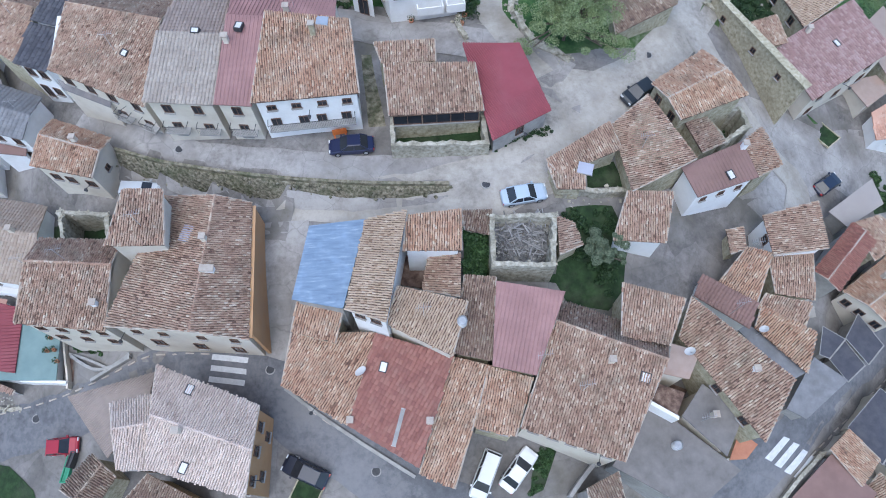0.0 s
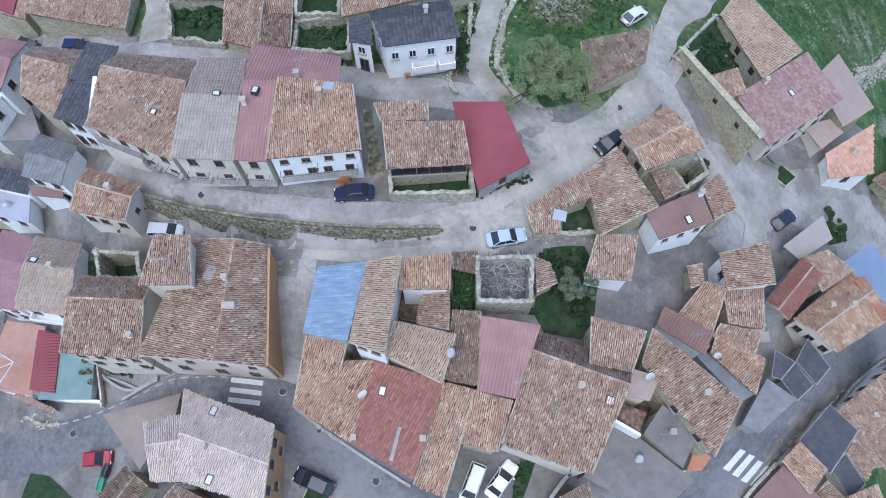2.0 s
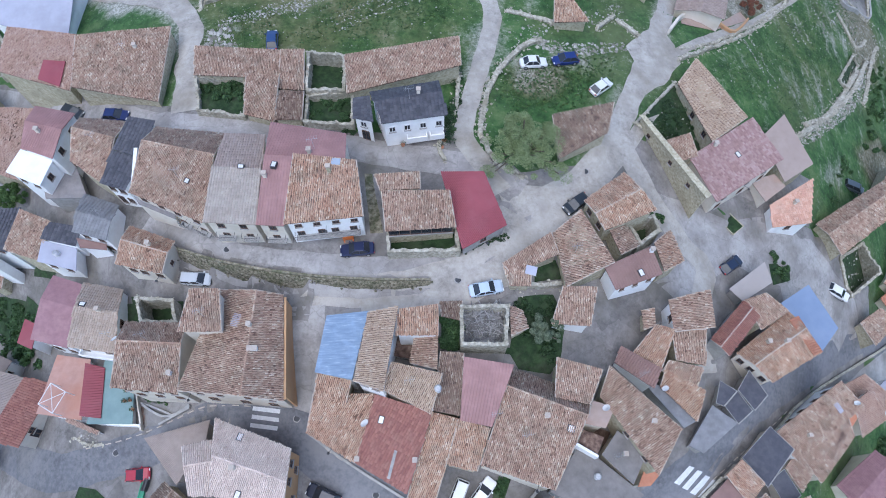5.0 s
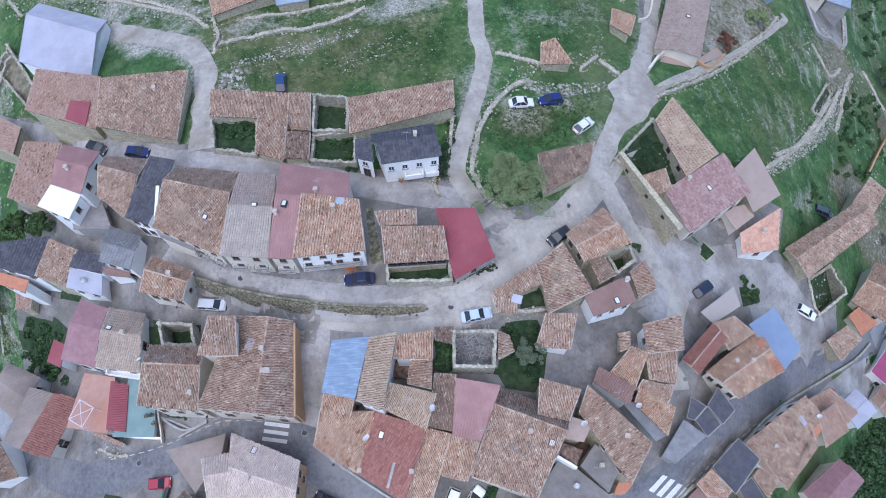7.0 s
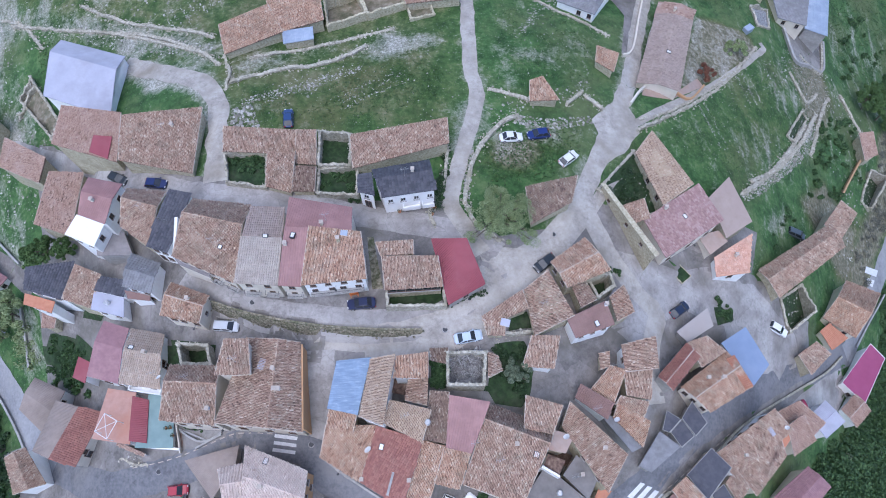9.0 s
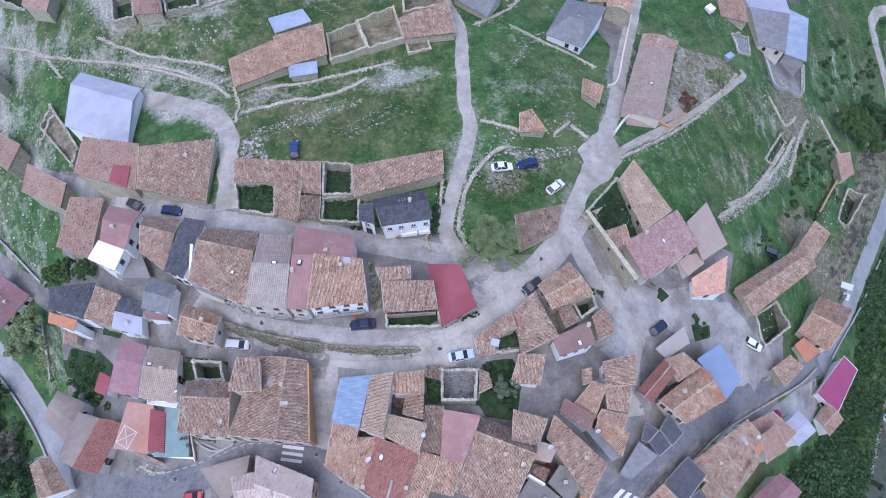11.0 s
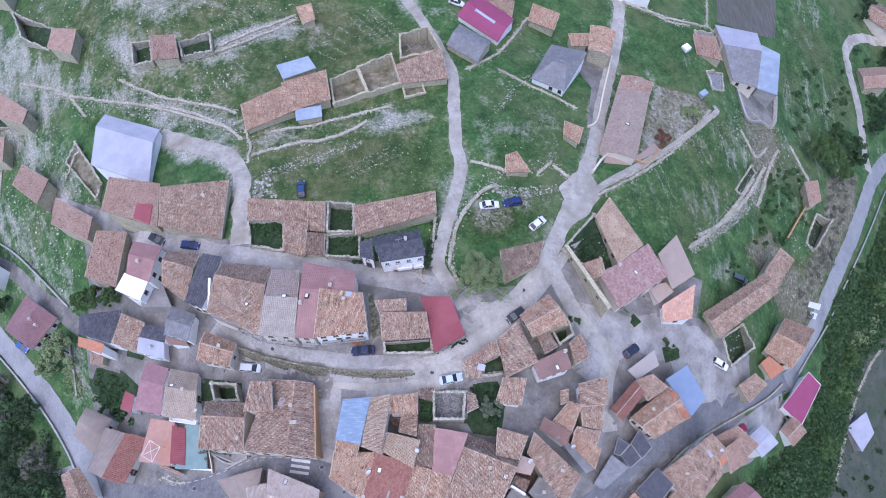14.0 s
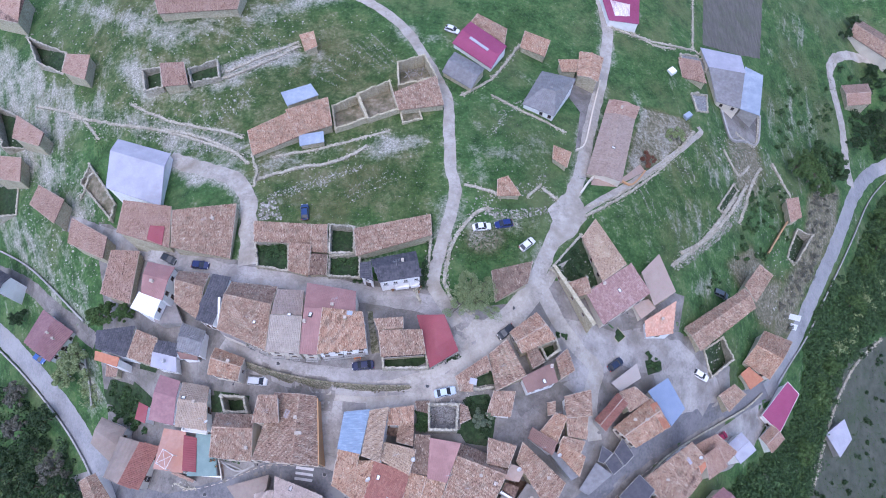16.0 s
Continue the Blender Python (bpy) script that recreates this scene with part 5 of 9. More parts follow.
def balcony(x, y, z, face, w, d=0.8, wall=False, label="iron balcony with thin railings on a house front"):
    root = thing("balcony", (x, y, z), label, "balcony", rz=face + math.pi / 2)
    part("slab", box(-w / 2, -d, -0.15, w / 2, 0.1, 0.0), M["white" if wall else "greywall"], root)
    if wall:
        part("parapet", join(box(-w / 2, -d, 0, w / 2, -d + 0.12, 0.9), box(-w / 2, -d + 0.12, 0, -w / 2 + 0.12, 0, 0.9), box(w / 2 - 0.12, -d + 0.12, 0, w / 2, 0, 0.9)), M["white"], root)
    else:
        rail = part("handrail", join(tube((-w / 2, -d + 0.05, 0.95), (w / 2, -d + 0.05, 0.95), 0.03, 5), tube((-w / 2, 0, 0.95), (-w / 2, -d + 0.05, 0.95), 0.03, 5), tube((w / 2, 0, 0.95), (w / 2, -d + 0.05, 0.95), 0.03, 5)), M["iron"], root)
        part("baluster", join(*[tube((-w / 2 + w * k / (int(w / 0.16)), -d + 0.05, 0), (-w / 2 + w * k / (int(w / 0.16)), -d + 0.05, 0.95), 0.013, 4) for k in range(int(w / 0.16) + 1)]), M["iron"], root)


def manhole(x, y, r=0.38):
    root = thing("manhole_cover", (x, y, sheet_z(x, y) + 0.16), "round dark iron manhole cover set in the road", "manhole cover")
    part("collar", cylinder(r + 0.1, r + 0.1, -0.1, 0.012, 20), M["greywall"], root)
    part("lid", cylinder(r, r, -0.1, 0.03, 20), M["iron"], root)


def plant_pot(x, y, z, r=0.22, h=0.35, leaf="deep"):
    root = thing("potted_plant", (x, y, z), "leafy green plant in a clay pot", "potted plant")
    part("pot", cylinder(r * 0.75, r, 0, h, 12), M["terracotta"], root)
    v, f = leaves([(0, 0, h + r)], [r * 1.6], 90, 0.14)
    tagged(fast_mesh("foliage", v, f, LEAF[leaf], root), kind="stuff")


def barrier(x, y, turn=0.0):
    root = thing("road_barrier", (x, y, sheet_z(x, y) + 0.1), "orange plastic barrier leaning by a house front", "barrier", rz=turn)
    part("panel", box(-0.7, -0.05, 0.15, 0.7, 0.05, 0.95), M["plastic_orange"], root)
    for k in (-0.55, 0.55):
        part("foot", box(k - 0.06, -0.35, 0, k + 0.06, 0.35, 0.14), M["plastic_orange"], root)


def trough(x, y, turn, w, d, h, mat, label, name="planter", planted=True):
    root = thing(name, (x, y, sheet_z(x, y) + 0.08), label, name.replace("_", " "), rz=turn)
    e = 0.12
    part("side", box(-w / 2, -d / 2, 0, w / 2, -d / 2 + e, h), M[mat], root)
    part("side", box(-w / 2, d / 2 - e, 0, w / 2, d / 2, h), M[mat], root)
    part("end", box(-w / 2, -d / 2 + e, 0, -w / 2 + e, d / 2 - e, h), M[mat], root)
    part("end", box(w / 2 - e, -d / 2 + e, 0, w / 2, d / 2 - e, h), M[mat], root)
    part("filling", box(-w / 2 + e, -d / 2 + e, 0, w / 2 - e, d / 2 - e, h - 0.12), M["yard"] if planted else M[mat], root)


def pergola(c, top, label="white metal pergola frame over a terrace"):
    cx, cy = sum(p[0] for p in c) / 4, sum(p[1] for p in c) / 4
    root = thing("pergola", (cx, cy, top - 2.3), label, "pergola")
    q = [(p[0] - cx, p[1] - cy) for p in c]
    for k in range(4):
        part("post", tube((*q[k], 0), (*q[k], 2.3), 0.06), M["joinery_white"], root)
        part("beam", tube((*q[k - 1], 2.3), (*q[k], 2.3), 0.06), M["joinery_white"], root)
    part("brace", tube((*q[0], 2.3), (*q[2], 2.3), 0.045), M["joinery_white"], root)
    part("brace", tube((*q[1], 2.3), (*q[3], 2.3), 0.045), M["joinery_white"], root)


def water_tank(x, y, z, label="small white tank standing on a roof"):
    root = thing("water_tank", (x, y, z), label, "water tank")
    part("tank", cylinder(0.4, 0.4, -0.2, 0.75, 14), M["joinery_white"], root)
    part("lid", cylinder(0.44, 0.3, 0.75, 0.85, 14), M["rim"], root)


def lamp_bracket(x, y, z, face):
    root = thing("street_lamp", (x, y, z), "street lamp on a bracket fixed to a house wall", "street lamp", rz=face + math.pi / 2)
    part("arm", tube((0, 0.1, 0), (0, -0.9, 0.35), 0.03), M["iron"], root)
    part("lantern", join(cylinder(0.1, 0.17, 0.02, 0.32, 8, 0, -0.95), cylinder(0.19, 0.04, 0.32, 0.42, 8, 0, -0.95)), M["iron"], root)


def roof_panel(x, y, z, nrm, w, d, mat, label, name="roof_panel"):
    root = thing(name, (x, y, z), label, "panel")
    root.rotation_mode = "QUATERNION"
    root.rotation_quaternion = Vector(nrm).to_track_quat("Z", "Y")
    part("sheet", box(-w / 2, -d / 2, 0.1, w / 2, d / 2, 0.2), M[mat], root)
    part("rail", box(-w / 2 - 0.03, -d / 2 - 0.03, 0.0, w / 2 + 0.03, -d / 2 + 0.05, 0.17), M["rim"], root)
    part("rail", box(-w / 2 - 0.03, d / 2 - 0.05, 0.0, w / 2 + 0.03, d / 2 + 0.03, 0.17), M["rim"], root)


def grass(name, outline, n, label, leaf="grass", lo=0.1, hi=0.3):
    """Tufts of meadow grass: crossed leaning blades."""
    pts = scatter(outline, n)
    keep = np.array([(x, y, sheet_z(x, y)) for x, y in pts])
    dens = np.array([noise.noise((x * 0.12, y * 0.12, 6.0)) + 0.5 * noise.noise((x * 0.5, y * 0.5, 2.0)) for x, y in pts])
    o = np.array(outline, float)
    rim = np.full(len(pts), 1e9)
    for a, b in zip(o, np.roll(o, -1, 0)):
        e = b - a
        t = np.clip(((keep[:, 0] - a[0]) * e[0] + (keep[:, 1] - a[1]) * e[1]) / (e @ e), 0, 1)
        rim = np.minimum(rim, np.hypot(keep[:, 0] - a[0] - t * e[0], keep[:, 1] - a[1] - t * e[1]))
    keep = keep[(dens > -0.25) & (rng.random(len(pts)) < rim / 5)]
    k = len(keep)
    s = rng.uniform(lo, hi, (k, 1))
    a = rng.uniform(0, 6.283, k)
    t = np.stack([np.cos(a), np.sin(a), np.zeros(k)], 1)
    up = np.stack([rng.normal(0, 0.8, k), rng.normal(0, 0.8, k), np.ones(k)], 1)
    up /= np.linalg.norm(up, axis=1, keepdims=True)
    v = np.stack([keep - t * s * 0.6, keep + t * s * 0.6, keep + t * s * 0.35 + up * s * 0.7, keep - t * s * 0.35 + up * s * 0.7], 1).reshape(-1, 3)
    v[:, 2] += 0.03
    return tagged(fast_mesh(name, v, np.arange(len(v)).reshape(-1, 4), LEAF[leaf]), label, "grass", kind="stuff")


def kerb_blocks(pts, long=0.9, gap=0.75):
    """Pale kerb blocks set along the edge of the road."""
    line = smooth_line(pts, 0.5)
    done, k = 0.0, 0
    pos = [0.0]
    for a, b in zip(line, line[1:]):
        pos.append(pos[-1] + (b - a).length)
    xs, ys = [p.x for p in line], [p.y for p in line]
    at = lambda d: (float(np.interp(d, pos, xs)), float(np.interp(d, pos, ys)))
    root = thing("kerb", (*at(0), sheet_z(*at(0))), "row of pale painted kerb blocks along the asphalt road", "kerb")
    o = root.location
    d = 0.0
    while d + long < pos[-1]:
        (x0, y0), (x1, y1) = at(d), at(d + long)
        u = Vector((x1 - x0, y1 - y0)).normalized()
        n = Vector((-u.y, u.x)) * 0.065
        v = []
        for x, y in ((x0 - n.x, y0 - n.y), (x1 - n.x, y1 - n.y), (x1 + n.x, y1 + n.y), (x0 + n.x, y0 + n.y)):
            v.append((x - o.x, y - o.y, sheet_z(x, y) - o.z))
        v = [(p[0], p[1], p[2] - 0.2) for p in v] + [(p[0], p[1], p[2] + 0.2) for p in v]
        part("kerb_block", (v, [(4, 5, 6, 7), (0, 1, 5, 4), (1, 2, 6, 5), (2, 3, 7, 6), (3, 0, 4, 7)]), M["trim"], root)
        d += long + gap


def timbers(outline, n, label):
    """Old beams lying crosswise over rubble."""
    beams = []
    for x, y in scatter(outline, n):
        a, l = rng.uniform(0, 3.14), rng.uniform(0.25, 1.0) * (1.8 if rng.random() < 0.15 else 1)
        d = Vector((math.cos(a) * l, math.sin(a) * l, rng.normal(0, 0.25)))
        c = Vector((x, y, sheet_z(x, y) + rng.uniform(0.35, 0.9)))
        beams.append(tube(c - d, c + d, rng.uniform(0.03, 0.08), 4))
    return tagged(mesh_object("fallen_timber", *join(*beams), M["wood"]), label, "timber", kind="stuff")


def retaining_wall(pts, label):
    """A battered rough-stone face between an upper street and a lane, with a cement parapet on its head."""
    line = smooth_line(pts, 0.8)
    north = offset_line(line, 1.0)
    if north[0].y < line[0].y:
        north = offset_line(line, -1.0)
    top = [sheet_z(*(p + (q - p) * 2.2)) + 0.12 for p, q in zip(line, north)]
    foot = [sheet_z(*(p - (q - p) * 2.2)) for p, q in zip(line, north)]
    even = lambda v: [sum(v[max(0, k - 5):k + 6]) / len(v[max(0, k - 5):k + 6]) for k in range(len(v))]
    top, foot = even(top), even(foot)
    o = Vector((line[0].x, line[0].y, foot[0]))
    root = thing("retaining_wall", o, label, "wall")
    v, f, pv, pf = [], [], [], []
    for k, (p, q) in enumerate(zip(line, north)):
        n = (q - p) * 1.0
        low = min(foot[k], top[k] - 0.4)
        for row in range(6):
            s = row / 5
            d = 0.45 - 1.15 * s + 0.10 * noise.noise((p.x * 1.3, p.y * 1.3, row * 1.7))
            z = top[k] + 0.1 + (low - 0.3 - top[k]) * s ** 1.8 + 0.10 * noise.noise((p.x * 1.1, p.y * 1.1, row * 2.3 + 5))
            v.append((p.x + n.x * d - o.x, p.y + n.y * d - o.y, z - o.z))
        if k:
            f += [(6 * k - 6 + r, 6 * k - 5 + r, 6 * k + 1 + r, 6 * k + r) for r in range(5)]
        for d, z in ((0.32, top[k] - 0.6), (0.32, top[k] + 0.45), (0.62, top[k] + 0.45), (0.62, top[k] - 0.6)):
            pv.append((p.x + n.x * d - o.x, p.y + n.y * d - o.y, z - o.z))
        if k:
            pf += [(4 * k - 4 + r, 4 * k - 3 + r, 4 * k + 1 + r, 4 * k + r) for r in range(3)]
    for k in range(0, len(line), 1):
        for n in range(3):
            a = v[6 * k + int(rng.integers(1, 6))]
            cap_stone(v, f, a[0] + rng.normal(0, 0.25), a[1] + rng.normal(0, 0.25), a[2], rng.uniform(0.2, 0.45))
    part("stone_face", (v, f), M["bankstone"], root)
    part("parapet", (pv, pf + [(0, 1, 2, 3), tuple(len(pv) - 4 + i for i in (3, 2, 1, 0))]), M["mossy"], root, "low parapet of dark mossy stone")
    return root


def stone_rows(rows, per, label):
    """Rows of small pale stones left along the lines of old terraces."""
    vs = []
    for x0, y0, x1, y1 in rows:
        n = int(math.hypot(x1 - x0, y1 - y0) * per)
        for k in range(n):
            w = rng.random()
            x, y = x0 + (x1 - x0) * w + rng.normal(0, 0.25), y0 + (y1 - y0) * w + rng.normal(0, 0.25)
            s = rng.uniform(0.08, 0.3)
            p = (ROCK + rng.normal(0, 0.2, ROCK.shape)) * s * np.array([1, rng.uniform(0.6, 1.1), 0.5]) * 0.5
            vs.append(p + np.array([x, y, sheet_z(x, y) + s * 0.1]))
    q = (np.arange(len(vs))[:, None, None] * 8 + ROCK_F).reshape(-1, 4)
    return tagged(fast_mesh("field_stones", np.concatenate(vs), q, M["rubble"]), label, "rocks", kind="stuff")


# ---- the place ----

# paving, roads and tracks
drape('village_paving', [(-80.8, 75.5), (-52.3, 61.6), (-37.5, 57.4), (-23.7, 53.8), (-10.5, 52.2), (3.6, 52.6), (7.8, 49.3), (13.3, 45.9), (22.7, 47.9), (29.5, 53.3), (34.5, 56.6), (45.4, 45.2), (67.4, 47.2), (81.1, 41.8), (80.8, 31.4), (55.5, 16.7), (58.0, 4.0), (50.0, -11.0), (34.3, -12.0), (-40.0, -7.2), (-72.3, 4.3), (-88.4, 14.6), (-73.8, 17.5), (-74.8, 31.4), (-76.5, 41.4), (-76.0, 54.0), (-80.0, 68.0)], M['concrete_dark'], 0.03, 'worn concrete paving between the village houses', 'paving', 0.5)
road('lower_road', [(-139.5, 66.4), (-118.6, 54.0), (-103.4, 43.2), (-89.9, 31.6), (-78.4, 19.7), (-68.5, 12.9), (-67.4, 12.5)], 5.2, M['asphalt_pale'], 0.11, 'pale asphalt road below the village')
road('asphalt_road', [(-68.5, 12.9), (-53.6, 8.1), (-42.2, 9.6), (-34.7, 11.6), (-28.8, 13.2), (-18.0, 13.4), (-13.5, 9.0), (-8.6, 6.0), (-3.4, 3.3), (2.4, 0.7), (9.5, -1.5), (18.3, -1.5), (27.2, 1.3), (36.7, 7.8), (44.2, 14.6), (62.0, 24.6), (78.9, 31.1), (98.2, 39.0)], 5.2, M['asphalt'], 0.09, 'worn grey asphalt village road')
road('valley_road', [(97.2, 38.2), (98.2, 39.0), (111.9, 54.0), (122.0, 67.6), (140.8, 92.2), (158.9, 116.0), (175.5, 130.9), (196.0, 140.9)], 5.2, M['asphalt_pale'], 0.11, 'pale asphalt road down the valley')
road('upper_road', [(-39.0, 40.6), (-33.8, 36.7), (-26.2, 33.4), (-17.5, 31.4), (-8.6, 30.7), (-0.5, 30.6), (4.3, 31.8), (10.0, 36.1), (11.8, 40.7)], 5.0, M['concrete'], 0.14, 'pale concrete street above a retaining wall')
road('north_street', [(-93.0, 78.0), (-74.7, 69.6), (-53.2, 59.6), (-37.5, 54.2), (-23.5, 52.0), (-11.2, 49.6), (0.9, 47.6), (8.6, 45.1), (12.8, 42.6)], 4.2, M['concrete'], 0.12, 'narrow concrete street between stone houses')
drape('square', [(3.7, 49.8), (8.2, 49.0), (11.1, 43.7), (17.9, 43.8), (25.3, 47.9), (30.8, 56.4), (35.6, 59.4), (29.0, 49.9), (23.1, 41.9), (17.1, 35.4), (11.0, 31.4), (12.1, 29.9), (5.3, 26.8), (-8.0, 26.9), (-16.4, 27.3), (-18.5, 29.6), (-8.0, 28.6), (1.3, 28.8), (6.0, 31.3), (11.3, 37.0), (8.2, 47.7)], M['dust'], 0.1, 'pale worn concrete square between the houses', 'paving', 0.3)
road('north_track', [(10.2, 42.5), (6.1, 49.3), (5.3, 53.1), (6.7, 60.4), (8.5, 67.7), (10.1, 75.3), (9.1, 81.4), (8.7, 91.5), (8.5, 102.6), (5.8, 110.9), (2.1, 119.9), (-3.3, 130.5), (-11.6, 140.1), (-19.8, 146.0), (-37.5, 157.8)], 2.8, M['dust'], 0.15, 'pale dusty track climbing north past stone walls', wobble=0.2)
road('east_track', [(11.8, 39.8), (21.2, 45.4), (27.9, 54.7), (32.6, 64.6), (37.1, 74.2), (41.8, 85.8), (45.1, 97.5), (49.2, 110.8), (53.3, 124.6), (56.2, 138.4), (55.8, 149.4), (54.5, 163.9)], 3.4, M['dust'], 0.17, 'pale dusty lane between stone walls and barns', wobble=0.2)
drape('junction', [(31.5, 71.7), (35.3, 76.2), (38.6, 78.5), (40.8, 74.6), (41.3, 70.9), (37.2, 65.4), (33.3, 62.3), (33.0, 67.6)], M['dust'], 0.13, 'pale worn earth where a path joins the lane', 'ground', 0.4)
road('branch_track', [(39.8, 72.2), (51.3, 81.4), (67.6, 95.0), (82.5, 109.2), (81.5, 110.6)], 1.5, M['dust'], 0.13, 'narrow walled path along a grassy bank', wobble=0.3)
road('side_street', [(-15.5, 27.3), (-15.4, 22.8), (-15.8, 18.4), (-16.8, 14.8)], 5.0, M['concrete'], 0.12, 'steep concrete side street with hairline cracks')
road('square_street', [(-8.4, 27.1), (-2.5, 27.9), (4.3, 29.5), (9.1, 33.5), (12.6, 38.9)], 6.5, M['dust'], 0.16, 'pale concrete lane through the middle of the village')
road('lower_lane', [(-64.2, 43.1), (-46.4, 36.4), (-35.4, 31.9), (-26.8, 29.5), (-14.9, 27.2)], 4.0, M['concrete_dark'], 0.12, 'concrete lane below a retaining wall')
road('east_street', [(27.9, 53.0), (32.2, 45.2), (37.4, 38.9), (40.8, 35.8), (38.7, 28.3), (39.8, 20.9)], 3.6, M['dust'], 0.17, 'dusty village street sloping down between houses')
road('east_square', [(38.8, 37.3), (46.0, 40.5), (54.4, 42.8), (60.8, 41.2), (66.7, 36.7), (73.4, 31.7)], 7.0, M['concrete'], 0.13, 'grey paved street widening beside houses')
road('west_path', [(-133.3, 76.1), (-108.8, 65.7), (-94.9, 56.5), (-82.7, 48.5), (-78.5, 45.8)], 3.6, M['concrete_dark'], 0.12, 'concrete path down to the lower road')
road('farm_track', [(-61.1, 87.9), (-52.2, 83.8), (-41.7, 78.6), (-37.6, 73.1), (-36.2, 65.5), (-35.5, 56.1)], 4.0, M['dust'], 0.12, 'pale earth track beside a barn', wobble=0.3)
soil('stony', [(-61.4, 89.4), (-53.7, 86.9), (-41.5, 81.6), (-37.7, 75.4), (-40.8, 74.1), (-48.0, 78.2), (-54.0, 78.4), (-59.5, 84.7)], 1.35, 2.0)
road('valley_track', [(207.6, 175.9), (189.9, 181.6), (173.8, 181.7), (161.3, 172.0), (159.5, 162.5), (160.5, 147.0), (158.9, 132.1), (157.6, 118.9)], 4.0, M['dust'], 0.12, 'pale track joining the valley road', wobble=0.3)
drape('ploughed_field', [(98.0, 175.8), (129.8, 192.9), (119.8, 156.0), (112.5, 153.7), (91.0, 146.5)], M['soil'], 0.1, 'bare brown ploughed plot', 'field', 0.5)
drape('east_paving', [(28, 34), (31, 46), (40, 46), (52, 43), (64, 45), (76, 38), (79, 32), (68, 27), (60, 24), (56, 36), (44, 38), (40, 33), (38, 22), (35, 30)], M['concrete'], 0.07, 'grey concrete paving round the eastern houses', 'paving', 0.4)
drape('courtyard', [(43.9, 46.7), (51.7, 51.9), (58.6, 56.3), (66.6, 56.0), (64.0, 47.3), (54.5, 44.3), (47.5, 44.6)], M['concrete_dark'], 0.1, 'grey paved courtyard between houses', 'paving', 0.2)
soil('dry', [(64.1, 112.3), (77.6, 111.3), (78.7, 106.8), (64.5, 93.7), (54.8, 87.2), (58.6, 99.6)], 0.9, 1.5)
soil('stony', [(64.1, 112.3), (77.6, 111.3), (78.7, 106.8), (64.5, 93.7), (54.8, 87.2), (58.6, 99.6)], 0.55, 1.5)
drape('dry_field', [(134.3, 52.8), (188.0, 75.9), (171.2, 9.4), (108.9, 8.7), (119.3, 30.9)], M['field'], 0.1, 'mown field in the valley', 'field', 0.8)
soil('stony', [(-151.1, 157.2), (-129.4, 145.2), (-114.8, 131.9), (-98.0, 117.0), (-84.0, 109.1), (-71.8, 105.5), (-63.5, 100.4), (-46.9, 94.5), (-40.3, 90.1), (-39.7, 83.5), (-47.9, 84.5), (-62.1, 92.9), (-70.3, 96.5), (-80.9, 102.1), (-91.4, 106.6), (-97.7, 99.8), (-93.0, 89.2), (-80.2, 77.2), (-89.8, 76.3), (-107.3, 91.2), (-120.9, 104.3), (-135.8, 106.0)])
soil('stony', [(-130.5, 165.4), (-112.0, 154.2), (-91.9, 138.4), (-84.0, 131.8), (-73.5, 125.7), (-61.9, 124.4), (-49.3, 127.7), (-35.2, 137.2), (-22.9, 143.8), (-30.1, 150.9), (-49.1, 137.0), (-72.9, 135.7), (-102.7, 151.3)])
soil('stony', [(-77.8, 120.3), (-65.0, 109.6), (-49.9, 111.9), (-39.1, 119.4), (-30.7, 124.9), (-26.4, 121.4), (-45.0, 109.4), (-59.4, 104.5), (-72.8, 106.6), (-87.1, 123.6)])
soil('stony', [(-133.8, 90.5), (-117.0, 90.7), (-103.1, 79.3), (-90.6, 67.7), (-83.4, 58.0), (-79.8, 50.6), (-86.9, 49.8), (-103.7, 64.6), (-120.9, 76.2)], 0.65)
soil('stony', [(-35.7, 71.1), (-30.8, 73.6), (-27.9, 66.0), (-34.3, 66.1)])
soil('stony', [(-17.8, 85.7), (-9.8, 89.6), (1.1, 92.4), (1.9, 88.9), (-5.5, 86.3), (-14.8, 83.0)])
soil('dry', [(103.5, 54.5), (105.5, 63.7), (113.3, 74.0), (123.2, 87.2), (129.8, 104.8), (139.2, 112.4), (148.5, 114.6), (141.8, 98.5), (126.0, 79.0), (113.7, 63.2), (110.2, 56.8)], 1.0, 3.0)
soil('dry', [(84.9, 69.0), (95.9, 77.2), (100.4, 73.7), (91.1, 64.5), (107.9, 70.9), (101.7, 56.4), (95.1, 57.9)], 1.0, 3.0)
soil('dry', [(12.4, 63.9), (16.2, 65.0), (20.0, 64.8), (20.8, 62.9), (18.2, 59.9), (14.1, 60.2)], 1.0, 3.0)

soil('stony', [(-52.5, 116.4), (-32.7, 127.0), (-31.9, 121.3), (-49.4, 110.5)], 1.2, 1.5)
soil('stony', [(-74.9, 104.4), (-70.3, 97.8), (-57.2, 95.3), (-41.4, 89.5), (-39.2, 84.9), (-59.1, 89.7), (-75.7, 99.0)], 0.9, 2.0)
soil('stony', [(44.5, 71.8), (81.5, 105.8), (109.0, 128.9), (100.0, 99.0), (84.5, 79.5), (62.4, 62.3)], 0.3, 5.0)
soil('dry', [(44.5, 71.8), (81.5, 105.8), (109.0, 128.9), (100.0, 99.0), (84.5, 79.5), (62.4, 62.3)], 0.1, 5.0)
soil('stony', [(112, 118), (128, 148), (150, 152), (146, 128), (126, 104)], 0.4, 6.0)
soil('dry', [(-34, 67), (4, 68), (7, 90), (4, 112), (-12, 132), (-40, 150), (-80, 150), (-110, 130), (-80, 98), (-40, 84)], 0.24, 8.0)
